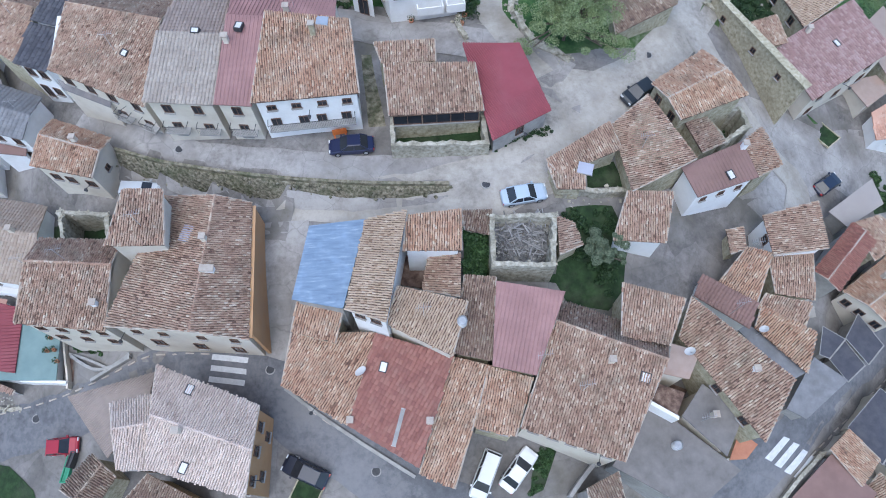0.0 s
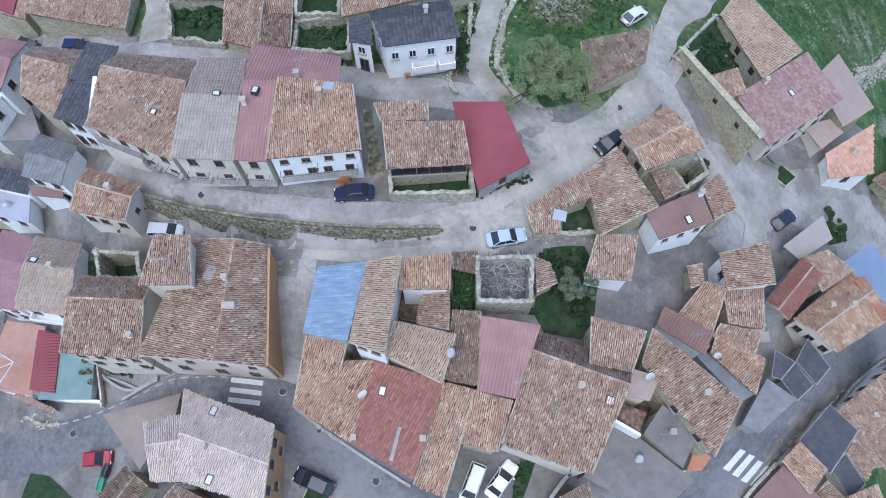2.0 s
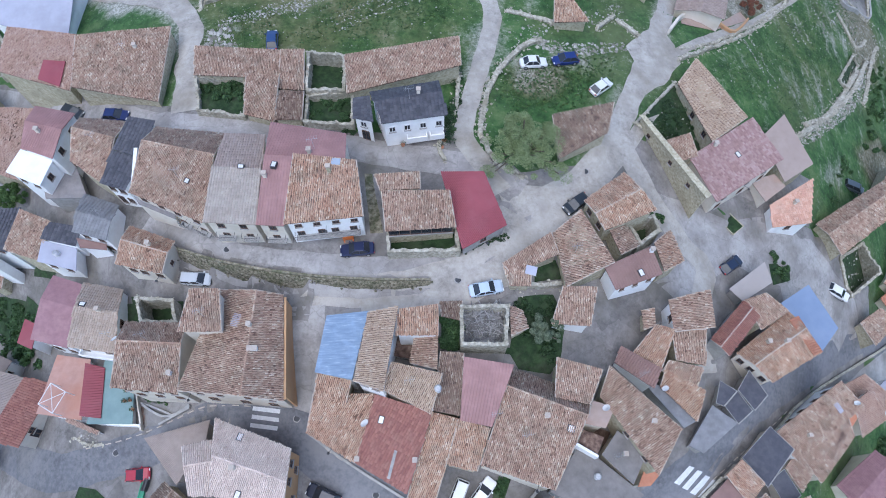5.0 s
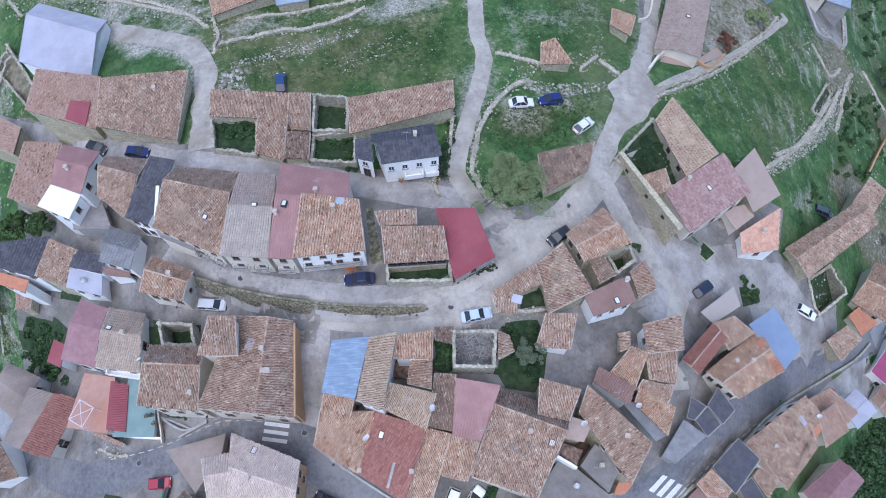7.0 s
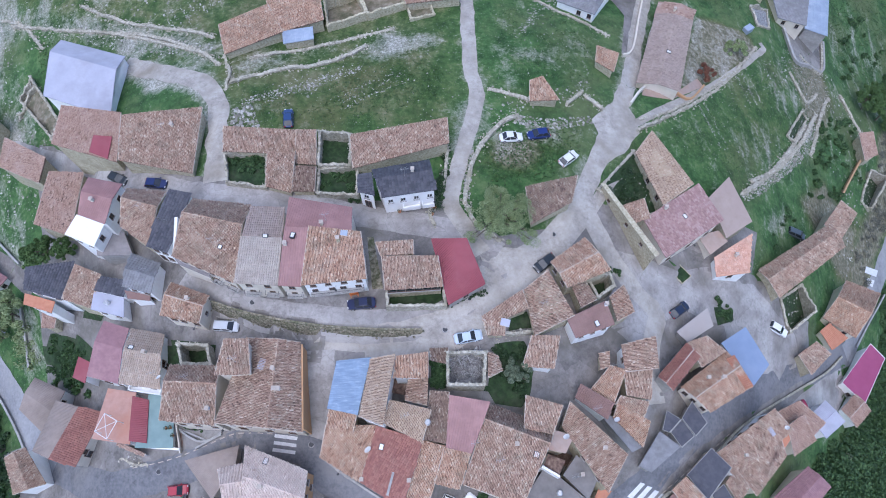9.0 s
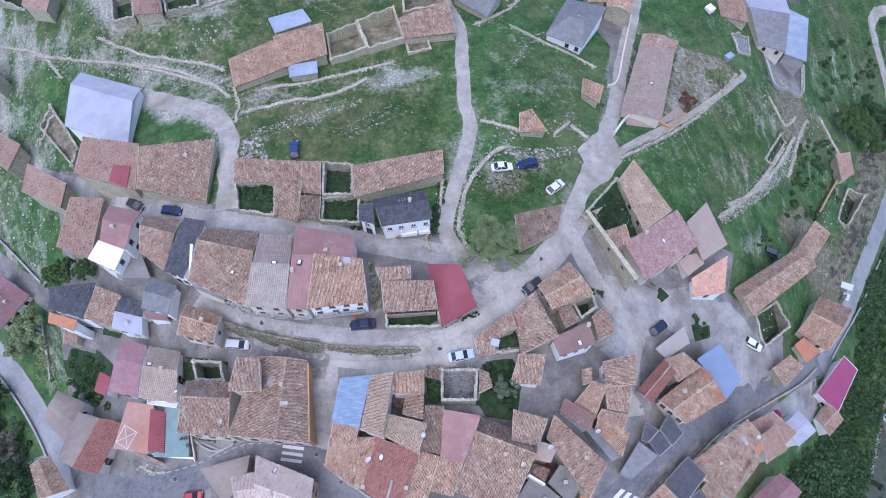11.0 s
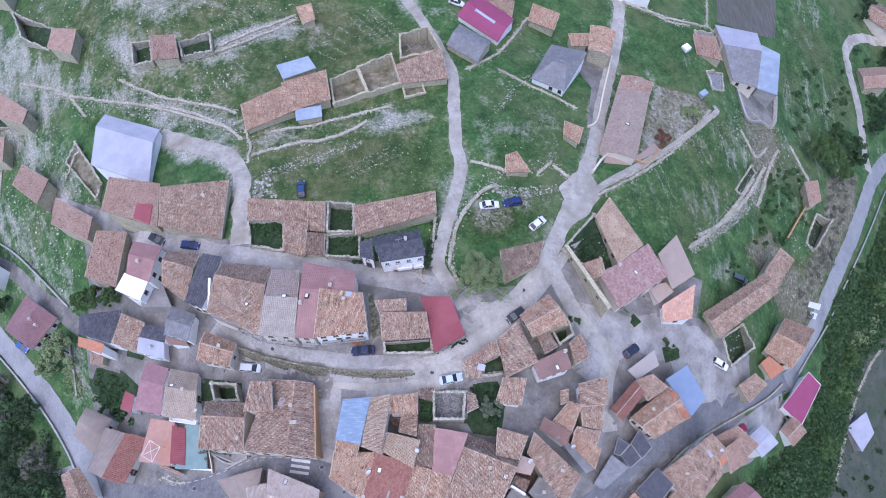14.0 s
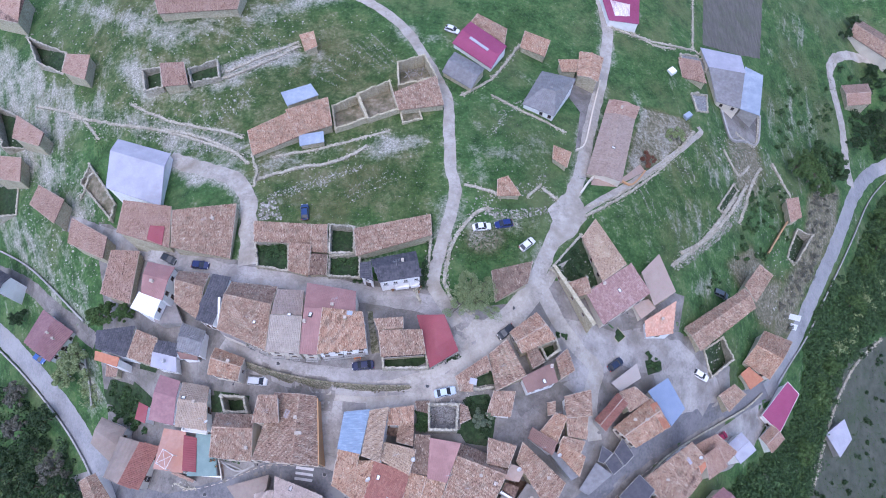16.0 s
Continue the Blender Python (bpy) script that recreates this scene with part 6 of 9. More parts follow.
# trodden stony verges of the tracks
for way, wide in (([(5.3, 53.1), (6.7, 60.4), (8.5, 67.7), (10.1, 75.3), (9.1, 81.4), (8.7, 91.5), (8.5, 102.6), (5.8, 110.9), (2.1, 119.9), (-3.3, 130.5), (-11.6, 140.1)], 2.2), ([(21.2, 45.4), (27.9, 54.7), (32.6, 64.6), (37.1, 74.2), (41.8, 85.8), (45.1, 97.5), (49.2, 110.8), (53.3, 124.6), (56.2, 138.4), (55.8, 149.4)], 2.6), ([(-61.1, 87.9), (-52.2, 83.8), (-41.7, 78.6), (-37.6, 73.1), (-36.2, 65.5), (-35.5, 56.1)], 3.0)):
    way = smooth_line(way, 3.0)
    soil("stony", [tuple(p) for p in offset_line(way, wide)] + [tuple(p) for p in offset_line(way, -wide)][::-1], 0.8, 1.6)

# zebra crossings
drape('zebra_stripe', [(-22.3, 15.2), (-18.6, 14.7), (-18.7, 14.2), (-22.4, 14.7)], M['paint'], 0.15, 'white painted zebra crossing stripe', 'road marking', 0.0)
drape('zebra_stripe', [(-22.4, 14.2), (-18.8, 13.7), (-18.8, 13.2), (-22.5, 13.7)], M['paint'], 0.15, 'white painted zebra crossing stripe', 'road marking', 0.0)
drape('zebra_stripe', [(-22.6, 13.2), (-18.9, 12.7), (-19.0, 12.2), (-22.7, 12.7)], M['paint'], 0.15, 'white painted zebra crossing stripe', 'road marking', 0.0)
drape('zebra_stripe', [(36.4, 8.7), (37.3, 8.5), (34.9, 6.2), (34.0, 6.5)], M['paint'], 0.15, 'white painted zebra crossing stripe', 'road marking', 0.0)
drape('zebra_stripe', [(37.8, 8.2), (38.7, 8.0), (36.2, 5.6), (35.3, 5.9)], M['paint'], 0.15, 'white painted zebra crossing stripe', 'road marking', 0.0)
drape('zebra_stripe', [(39.2, 7.6), (40.2, 7.4), (37.5, 5.0), (36.6, 5.3)], M['paint'], 0.15, 'white painted zebra crossing stripe', 'road marking', 0.0)
drape('zebra_stripe', [(40.6, 7.1), (41.6, 6.9), (38.9, 4.5), (37.9, 4.8)], M['paint'], 0.15, 'white painted zebra crossing stripe', 'road marking', 0.0)
drape('road_marking', [(111.7, 62.7), (117.4, 63.2), (116.3, 61.3), (110.6, 60.9)], M['paint'], 0.15, 'white block painted on the road', 'road marking', 0.0)
drape('road_marking', [(111.9, 60.0), (115.3, 60.1), (114.0, 58.2), (110.6, 58.2)], M['paint'], 0.15, 'white block painted on the road', 'road marking', 0.0)

# yards and gardens
drape('garden', [(1.9, 25.6), (4.2, 25.6), (4.3, 21.4), (1.8, 21.4)], M['yard'], 0.1, 'overgrown green garden between houses', 'garden', 0.2)
drape('garden', [(5.4, 21.6), (10.7, 21.5), (11.6, 26.1), (11.7, 27.9), (16.3, 28.5), (17.9, 25.2), (17.2, 20.0), (16.0, 18.8), (11.7, 19.4), (10.7, 20.8)], M['yard'], 0.1, 'dark green overgrown garden behind walls', 'garden', 0.3)
drape('garden', [(13.9, 31.9), (16.9, 33.2), (17.9, 30.7), (14.0, 29.9)], M['yard'], 0.1, 'small green walled yard', 'garden', 0.2)
drape('garden', [(53.6, 40.8), (58.0, 40.7), (58.6, 37.6), (54.5, 35.9)], M['yard'], 0.1, 'small overgrown corner plot', 'garden', 0.3)
drape('garden', [(-75.6, 34.7), (-64.7, 32.1), (-64.6, 28.5), (-74.7, 31.5)], M['yard'], 0.1, 'neglected green garden', 'garden', 0.4)
drape('garden', [(-42.7, 29.7), (-33.0, 28.9), (-32.9, 25.7), (-42.3, 26.3)], M['yard'], 0.1, 'small green walled yard', 'garden', 0.2)
drape('garden', [(8.9, 6.4), (10.9, 6.9), (9.5, 3.0), (8.1, 2.4)], M['yard'], 0.1, 'strip of weeds beside a drive', 'garden', 0.3)
drape('bank', [(-48.1, 5.8), (-45.0, 5.4), (-41.8, 3.2), (-40.2, -0.0), (-49.6, -0.0)], M['yard'], 0.1, 'grassy bank below the road', 'ground', 0.4)

# houses: upper row north of the street
house([(-65.4, 72.0), (-54.3, 70.4), (-53.6, 60.7), (-66.0, 64.5)], 6.6, roof='sN', slope=0.13, tile='rosy', wall='stone', name='barn')
house([(-58.4, 65.8), (-55.0, 65.5), (-55.1, 61.2), (-58.7, 62.6)], 7.0, roof='sN', slope=0.13, tile='red', cover='none', wall='stone', name='shed', label='red sheet lean-to let into a tiled barn roof')
house([(-52.9, 68.4), (-38.8, 70.0), (-39.1, 57.4), (-52.3, 60.0)], 8.4, roof='sN', slope=0.14, tile='brown', wall='stone', wins='E1x1', name='barn')
house([(-33.9, 64.9), (-21.2, 64.1), (-21.2, 59.9), (-33.6, 60.5)], 10.5, roof='sN', tile='brown', wall='stone', name='barn')
house([(-25.6, 59.5), (-20.9, 59.1), (-21.3, 52.5), (-25.6, 53.7)], 10.5, roof='sN', tile='brown', wall='stone', name='barn')
ruin([(-33.9, 61.0), (-26.3, 60.8), (-25.7, 53.9), (-32.9, 55.1)], 9.8, crumble=0.8)
house([(-21.2, 63.9), (-17.8, 63.9), (-17.6, 57.8), (-21.2, 58.1)], 10.5, roof='sN', tile='brown', wall='stone', name='barn')
house([(-20.9, 57.3), (-17.4, 57.1), (-17.4, 52.7), (-21.3, 52.7)], 10.6, roof='sN', slope=0.12, tile='dark', wall='stone', name='shed', holes=0.25)
ruin([(-17.7, 64.6), (-12.0, 64.3), (-11.7, 57.6), (-17.3, 57.6)], 11.0, crumble=0.5)
ruin([(-17.4, 57.6), (-10.5, 58.0), (-10.2, 52.3), (-17.3, 52.5)], 10.5, crumble=0.8)
house([(-11.9, 62.8), (4.5, 66.3), (4.8, 61.7), (-11.3, 56.7)], 11.2, roof='sN', slope=0.16, tile='brown', wall='stone', name='barn')
house([(-7.8, 54.8), (1.6, 56.7), (2.7, 51.1), (-5.8, 49.7)], 14.0, roof='gEW', slope=0.2, ridge=0.4, tile='slate', cover='slate', wall='white', wins='S/.7/1.0/1.5/4,S/.8/1.7/4.9/4,W2x1', join_white=True)
house([(-10.1, 54.4), (-7.8, 54.6), (-7.1, 50.3), (-9.9, 51.2)], 13.2, roof='sE', slope=0.15, tile='slate', cover='slate', wall='white', wins='S2x1', join_white=True)

# houses: long row with fronts on the upper street
house([(-70.9, 63.7), (-64.2, 63.4), (-64.9, 51.0), (-72.1, 53.4)], -3.2, roof='sN', slope=0.14, tile='rosy', wall='stone', holes=0.08, label='sagging tiled house with a hole in its roof')
house([(-56.7, 56.6), (-50.6, 55.3), (-52.0, 47.7), (-56.9, 49.5)], 8.5, roof='gEW', slope=0.22, ridge=0.45, tile='pinkmetal', cover='ribs', wall='white', wins='E2x2')
house([(-58.1, 50.3), (-53.0, 48.6), (-54.1, 44.5), (-59.5, 46.8)], 6.5, roof='sN', slope=0.1, tile='bright', cover='none', wall='white', wins='E2x1,S1x2')
house([(-56.7, 48.3), (-51.8, 49.4), (-49.1, 44.4), (-55.1, 44.3)], 3.2, roof='flat', tile='lilac', cover='none', wall='greywall', name='terrace', label='grey cement terrace below a white house')
house([(-49.5, 54.2), (-42.7, 53.6), (-43.7, 43.4), (-49.2, 47.2)], 8.8, roof='gEW', ridge=0.35, tile='brown', wall='stone')
house([(-40.8, 52.5), (-37.2, 51.8), (-38.5, 46.5), (-42.5, 47.7)], 11.0, roof='sN', slope=0.12, tile='slate', cover='slate', wall='white')
house([(-42.9, 47.9), (-38.8, 46.8), (-40.2, 42.0), (-43.7, 43.1)], 9.8, roof='sN', slope=0.12, tile='slate', cover='slate', wall='white', wins='S2x2')
house([(-39.1, 47.3), (-38.6, 47.3), (-38.0, 40.9), (-38.3, 41.0)], 11.9, roof='flat', tile='white', cover='none', wall='white', over=0.02, name='parapet', label='white rendered parapet wall beside a slate roof')
house([(-39.0, 41.3), (-33.0, 39.1), (-33.0, 38.0), (-38.2, 40.2)], 9.3, roof='sN', slope=0.15, tile='lilac', cover='corr', wall='cream', over=0.1, name='lean_to', label='grey sheet lean-to roof along a house front')
house([(-36.7, 50.6), (-27.1, 49.5), (-28.2, 36.2), (-38.4, 40.6)], 11.8, roof='gEW', ridge=0.33, tile='brown', wall='cream', wins='S2x4')
house([(-26.5, 48.3), (-21.1, 48.1), (-20.9, 42.6), (-27.1, 42.9)], 13.8, roof='sS', slope=0.1, tile='pinktan', cover='flat', wall='cream')
house([(-26.9, 42.6), (-20.7, 42.3), (-20.9, 35.0), (-27.5, 35.4)], 13.7, roof='sN', slope=0.16, tile='greytile', cover='flat', wall='cream', wins='S2x2')
house([(-20.3, 49.3), (-10.3, 47.5), (-10.1, 43.1), (-20.3, 43.9)], 15.0, roof='sS', slope=0.12, tile='pinkmetal', cover='ribs', wall='cream', wins='N2x4')
house([(-20.3, 43.8), (-16.6, 43.6), (-17.3, 34.7), (-20.8, 34.9)], 14.0, roof='sN', slope=0.2, tile='pinkmetal', cover='ribs', wall='cream', wins='S2x1')
house([(-16.5, 43.6), (-8.6, 42.7), (-7.6, 35.9), (-17.3, 34.8)], 14.3, roof='sN', slope=0.26, tile='orange', wall='white', wins='S/.75/.55/1.0/4,S/.8/1.1/3.0/4,E/.6/.8/1.6/2')

# houses: the barn with the red roof and its neighbour
house([(1.9, 43.3), (7.5, 43.4), (10.3, 36.1), (4.6, 32.7)], 11.5, roof='sN', slope=0.1, tile='red', cover='corr', wall='greywall', name='barn', wins='S1x1')
house([(-5.6, 39.8), (3.0, 39.9), (3.8, 35.3), (-5.0, 34.7)], 12.5, roof='sN', tile='brown', wall='stone', name='barn', wins='S/2.6/1.3/.5/3')
house([(-6.6, 42.0), (-0.8, 42.4), (-0.7, 40.2), (-5.8, 40.0)], 13.5, roof='sN', tile='brown', wall='stone', name='shed')
ruin([(-5.1, 36.2), (4.0, 36.6), (4.4, 32.9), (-4.9, 32.7)], 10.6, crumble=0.12, thick=0.4, label='roofless front yard of a barn inside stone walls', name='walled_yard')
house([(17.5, 53.8), (26.4, 56.0), (25.1, 51.3), (18.1, 47.1)], 9.5, roof='sN', slope=0.12, tile='dark', wall='stone', name='barn')

# houses: left cluster
house([(-69.8, 43.9), (-61.4, 45.0), (-62.3, 38.1), (-69.8, 40.1)], -2.0, roof='sN', slope=0.2, tile='slate', cover='slate', wall='white', wins='S1x2')
house([(-71.1, 40.3), (-65.3, 38.7), (-65.4, 36.6), (-70.8, 38.2)], -4.5, roof='flat', tile='terracotta', cover='none', wall='white', wins='S1x2')
house([(-59.7, 43.5), (-54.8, 41.6), (-55.7, 35.9), (-61.4, 37.7)], 0.0, roof='sN', tile='brown', wall='stone')
house([(-53.9, 40.7), (-49.1, 39.9), (-49.6, 37.1), (-54.8, 38.3)], 2.5, roof='sN', slope=0.15, tile='slate', cover='slate', wall='white')
house([(-55.7, 38.8), (-50.4, 37.8), (-49.8, 34.2), (-55.7, 35.6)], 0.5, roof='sN', slope=0.08, tile='white_sheet', cover='none', wall='white', wins='S1x2')
house([(-48.1, 43.7), (-42.8, 41.8), (-43.5, 36.5), (-48.4, 37.8)], 5.8, roof='gEW', slope=0.2, ridge=0.5, tile='grey', cover='slate', wall='white', wins='S2x2')
house([(-49.3, 38.1), (-44.8, 37.1), (-44.6, 36.2), (-48.4, 36.6)], 3.2, roof='flat', tile='brownmetal', cover='none', wall='white', name='porch', label='white porch with a flat brown top below a gable')
house([(-39.8, 37.8), (-33.3, 35.5), (-34.2, 31.0), (-40.6, 32.4)], 7.5, roof='gEW', slope=0.25, ridge=0.42, tile='orange', wall='cream', wins='S/.8/.9/1.6/3,E/.5/.6/1.5/1')
house([(-53.9, 34.1), (-49.3, 32.7), (-49.3, 23.4), (-54.7, 24.6)], -1.0, roof='gEW', slope=0.15, ridge=0.4, tile='mauve', cover='none', wall='white', wins='S2x2')
house([(-59.8, 29.2), (-57.6, 28.2), (-57.8, 24.6), (-60.2, 25.6)], -6.5, roof='sN', slope=0.08, tile='red', cover='none', wall='white')
house([(-47.7, 32.0), (-42.0, 31.0), (-41.2, 22.0), (-47.9, 22.9)], 1.5, roof='gEW', slope=0.15, ridge=0.4, tile='tan', cover='flat', wall='white', wins='S2x2,E2x1')
house([(-71.8, 39.5), (-68.9, 38.4), (-69.1, 36.1), (-71.6, 36.2)], -12.3, roof='sN', tile='rosy', wall='stone', name='shed')
house([(-70.9, 27.0), (-64.7, 24.5), (-66.4, 16.7), (-72.2, 21.2)], -13.0, roof='gEW', slope=0.2, tile='taupe', cover='corr', wall='white', wins='E1x2')
house([(-64.8, 22.5), (-59.9, 21.2), (-63.0, 12.4), (-66.8, 13.9)], -11.0, roof='sE', slope=0.15, tile='taupe', cover='corr', wall='cream')
house([(-59.0, 21.0), (-54.7, 20.1), (-57.7, 11.1), (-62.1, 12.3)], -9.0, roof='sW', slope=0.15, tile='flatred', cover='flat', wall='cream', wins='E2x2')
house([(-52.5, 23.3), (-47.6, 22.6), (-47.0, 14.2), (-53.4, 15.1)], -4.3, roof='flat', tile='rosefloor', cover='none', wall='white')
house([(-47.5, 21.8), (-44.8, 21.2), (-43.9, 14.3), (-46.7, 14.6)], -3.3, roof='sW', slope=0.12, tile='red', cover='ribs', wall='white', name='shed')
house([(-45.1, 22.4), (-40.8, 21.8), (-39.6, 13.6), (-45.8, 13.6)], -3.5, roof='flat', tile='teal', cover='none', wall='white')
house([(-74.5, 13.3), (-71.3, 15.0), (-66.0, 8.9), (-71.2, 7.1)], -16.0, roof='gNS', tile='brown', wall='white')
house([(-94.9, 54.8), (-85.9, 48.9), (-90.0, 41.2), (-97.7, 46.3)], -19.3, roof='gNS', slope=0.3, tile='mauve', cover='flat', wall='white', wins='E2x3')
house([(-116.7, 69.7), (-106.1, 64.1), (-108.5, 59.4), (-118.0, 64.1)], -20.0, roof='gEW', slope=0.3, tile='slate', cover='slate', wall='white', wins='S2x3')

# houses: the large house by the crossing
house([(-37.6, 24.5), (-29.9, 24.3), (-29.6, 15.6), (-37.8, 16.3)], 7.5, roof='gEW', slope=0.2, ridge=0.33, tile='brown', wall='cream', wins='S/.6/.8/1.6/4,S/.7/1.0/4.3/3')
house([(-28.5, 27.4), (-24.9, 27.4), (-24.2, 22.3), (-29.4, 22.2)], 11.0, roof='sN', slope=0.15, tile='brown', wall='cream')
house([(-17.8, 27.4), (-17.5, 27.4), (-16.3, 14.7), (-16.6, 14.7)], 8.6, roof='flat', tile='ochre', cover='none', wall='ochre', name='render_coat', label='thick orange render coat on the end wall of a house')
house([(-26.2, 28.4), (-17.9, 27.7), (-16.6, 14.5), (-29.2, 15.7)], 8.6, roof='gNS', slope=0.2, ridge=0.62, tile='brown', wall='cream', wins='S/.6/.7/1.5/4,S/.9/1.5/4.4/3,E/.6/.9/1.6/3,E/.7/1.1/4.3/2')
house([(-25.1, 12.9), (-15.7, 9.4), (-16.0, 2.0), (-24.5, 4.3)], 6.3, roof='gEW', slope=0.06, ridge=0.5, tile='pale', wall='ochre', wins='E/.75/1.1/1.6/3,E/.75/1.1/4.4/2,S/.7/1.0/1.6/4')
house([(-28.9, 9.7), (-25.4, 10.5), (-24.6, 4.2), (-27.2, 4.2)], 5.5, roof='gEW', slope=0.06, ridge=0.4, tile='pale', wall='ochre', wins='S2x2')
house([(-36.3, 11.4), (-27.8, 13.6), (-28.0, 11.0), (-31.2, 5.7)], -0.5, roof='sE', slope=0.12, tile='taupe', cover='corr', wall='greywall', name='shed')
house([(-32.9, 6.2), (-30.3, 4.1), (-31.8, 1.2), (-35.3, 3.0)], -1.0, roof='gNS', tile='dark', wall='stone')
house([(-26.2, 4.2), (-21.4, 2.0), (-23.8, -0.0), (-28.4, 1.8)], 1.0, roof='sN', tile='dark', wall='stone')

# houses: the block in the middle
house([(-11.9, 24.4), (-6.8, 24.8), (-8.3, 16.5), (-12.8, 17.5)], 10.5, roof='sE', slope=0.12, tile='blue', cover='none', wall='greywall', wins='W2x2')
house([(-6.7, 24.4), (-3.1, 24.9), (-4.5, 14.9), (-8.0, 16.2)], 11.8, roof='sE', slope=0.2, tile='sandy', wall='white', wins='S1x2')
house([(-3.1, 24.8), (1.6, 25.4), (1.6, 21.8), (-3.5, 21.8)], 11.0, roof='sN', tile='orange', wall='white')
house([(-1.4, 22.0), (1.6, 22.2), (1.5, 18.1), (-1.8, 19.0)], 8.7, roof='sE', tile='brown', wall='white')
# this floor's shade is in its dark colour
house([(-3.9, 23.7), (-1.4, 23.4), (-1.8, 20.3), (-4.1, 20.7)], 5.5, roof='flat', tile='under', cover='none', wall='white')
house([(-3.9, 18.8), (2.1, 17.4), (0.8, 12.9), (-4.9, 15.7)], 9.5, roof='sN', slope=0.2, tile='sandy', wall='cream')
house([(-12.8, 17.9), (-8.7, 17.2), (-9.3, 14.4), (-13.2, 15.4)], 8.0, roof='sN', slope=0.2, tile='orange', wall='stone')
house([(-13.6, 15.8), (-5.9, 15.8), (-8.3, 7.9), (-14.3, 11.4)], 5.0, roof='sN', slope=0.2, tile='orange', wall='cream', wins='S1x5,W1x2')
house([(-6.0, 15.6), (0.9, 13.6), (-2.0, 4.4), (-8.2, 7.9)], 5.0, roof='sN', slope=0.2, tile='flatred', cover='flat', wall='cream', wins='S1x4')
house([(0.9, 13.6), (4.2, 12.8), (1.0, 2.8), (-2.0, 4.0)], 4.3, roof='sN', slope=0.2, tile='orange', wall='stone', wins='S1x2')
house([(4.0, 12.7), (7.8, 11.7), (6.2, 6.9), (2.6, 7.7)], 5.5, roof='sN', slope=0.2, tile='orange', wall='stone', wins='S1x2')
house([(1.9, 20.4), (4.7, 20.2), (4.3, 13.0), (1.0, 13.6)], 7.5, roof='sN', slope=0.18, tile='dark', wall='stone')
house([(4.7, 19.7), (10.7, 18.7), (7.9, 11.6), (4.2, 12.4)], 8.0, roof='sN', slope=0.15, tile='pinkmetal', cover='ribs', wall='stone')
house([(10.8, 18.9), (20.4, 15.3), (15.1, 4.8), (6.6, 7.6)], 6.1, roof='gEW', slope=0.2, ridge=0.22, tile='brown', wall='cream', wins='S1x5')
house([(16.0, 19.8), (21.4, 18.3), (19.7, 14.3), (15.6, 15.2)], 7.5, roof='sN', slope=0.2, tile='brown', wall='stone')
house([(20.4, 15.3), (23.3, 14.4), (21.9, 11.9), (19.2, 12.5)], 5.0, roof='flat', tile='pinkfloor', cover='none', wall='cream')
house([(22.9, 19.3), (30.7, 11.7), (27.6, 6.5), (21.6, 15.8)], 5.0, roof='sN', slope=0.22, tile='brown', wall='stone', wins='S1x3')
house([(25.2, 22.4), (30.1, 19.4), (28.9, 17.0), (24.2, 20.3)], 3.5, roof='sN', slope=0.15, tile='brownmetal', cover='flat', wall='white')
house([(31.0, 19.6), (35.7, 16.9), (34.3, 13.1), (30.2, 17.5)], 2.0, roof='sN', slope=0.2, tile='orange', wall='greywall')
house([(27.7, 18.9), (30.4, 17.7), (34.5, 13.3), (32.7, 12.4)], 1.5, roof='flat', tile='grey', cover='none', wall='greywall', name='shed', label='grey cement lean-to roof along a house wall')
house([(19.3, 10.5), (26.6, 4.5), (22.2, 1.1), (15.3, 4.9)], 1.0, roof='sN', slope=0.1, tile='greige', cover='none', wall='greywall')
house([(23.8, 11.9), (27.1, 9.2), (25.2, 5.6), (21.7, 9.1)], 2.5, roof='sN', slope=0.15, tile='greige', cover='none', wall='cream')
house([(27.8, 8.1), (29.3, 6.9), (28.0, 5.6), (26.4, 5.5)], 0.0, roof='flat', tile='terracotta', cover='none', wall='cream')
house([(12.7, 3.0), (15.6, 4.4), (16.2, 1.4), (13.1, -0.0)], 1.0, roof='sN', tile='dark', wall='greywall', name='shed')
ruin([(4.3, 26.2), (10.4, 26.2), (10.0, 21.0), (4.3, 21.0)], 9.5, crumble=0.5, floor='rubble_floor', label='roofless stone ruin filled with fallen rafters')

house([(1.7, 26.7), (4.6, 26.8), (4.2, 24.4), (2.0, 24.9)], 8.6, roof='sN', slope=0.15, tile='dark', wall='stone', name='shed', holes=0.1)
house([(10.5, 26.2), (12.1, 25.6), (12.7, 23.4), (10.5, 22.3)], 8.6, roof='sW', slope=0.12, tile='brown', wall='stone', name='shed')

# court floor takes the dark tile bed as painted shade
house([(19.6, 12.0), (22.1, 11.1), (21.1, 9.1), (18.8, 10.4)], 3.0, roof='flat', tile='under', cover='none', wall='cream', over=0.0, name='court', label='sunken court behind a white beam, shade in its colour')
house([(18.6, 10.4), (21.1, 8.9), (21.0, 8.6), (18.4, 10.1)], 3.5, roof='flat', tile='white', cover='none', wall='white', over=0.0, name='parapet', label='white parapet beam along a sunken court')

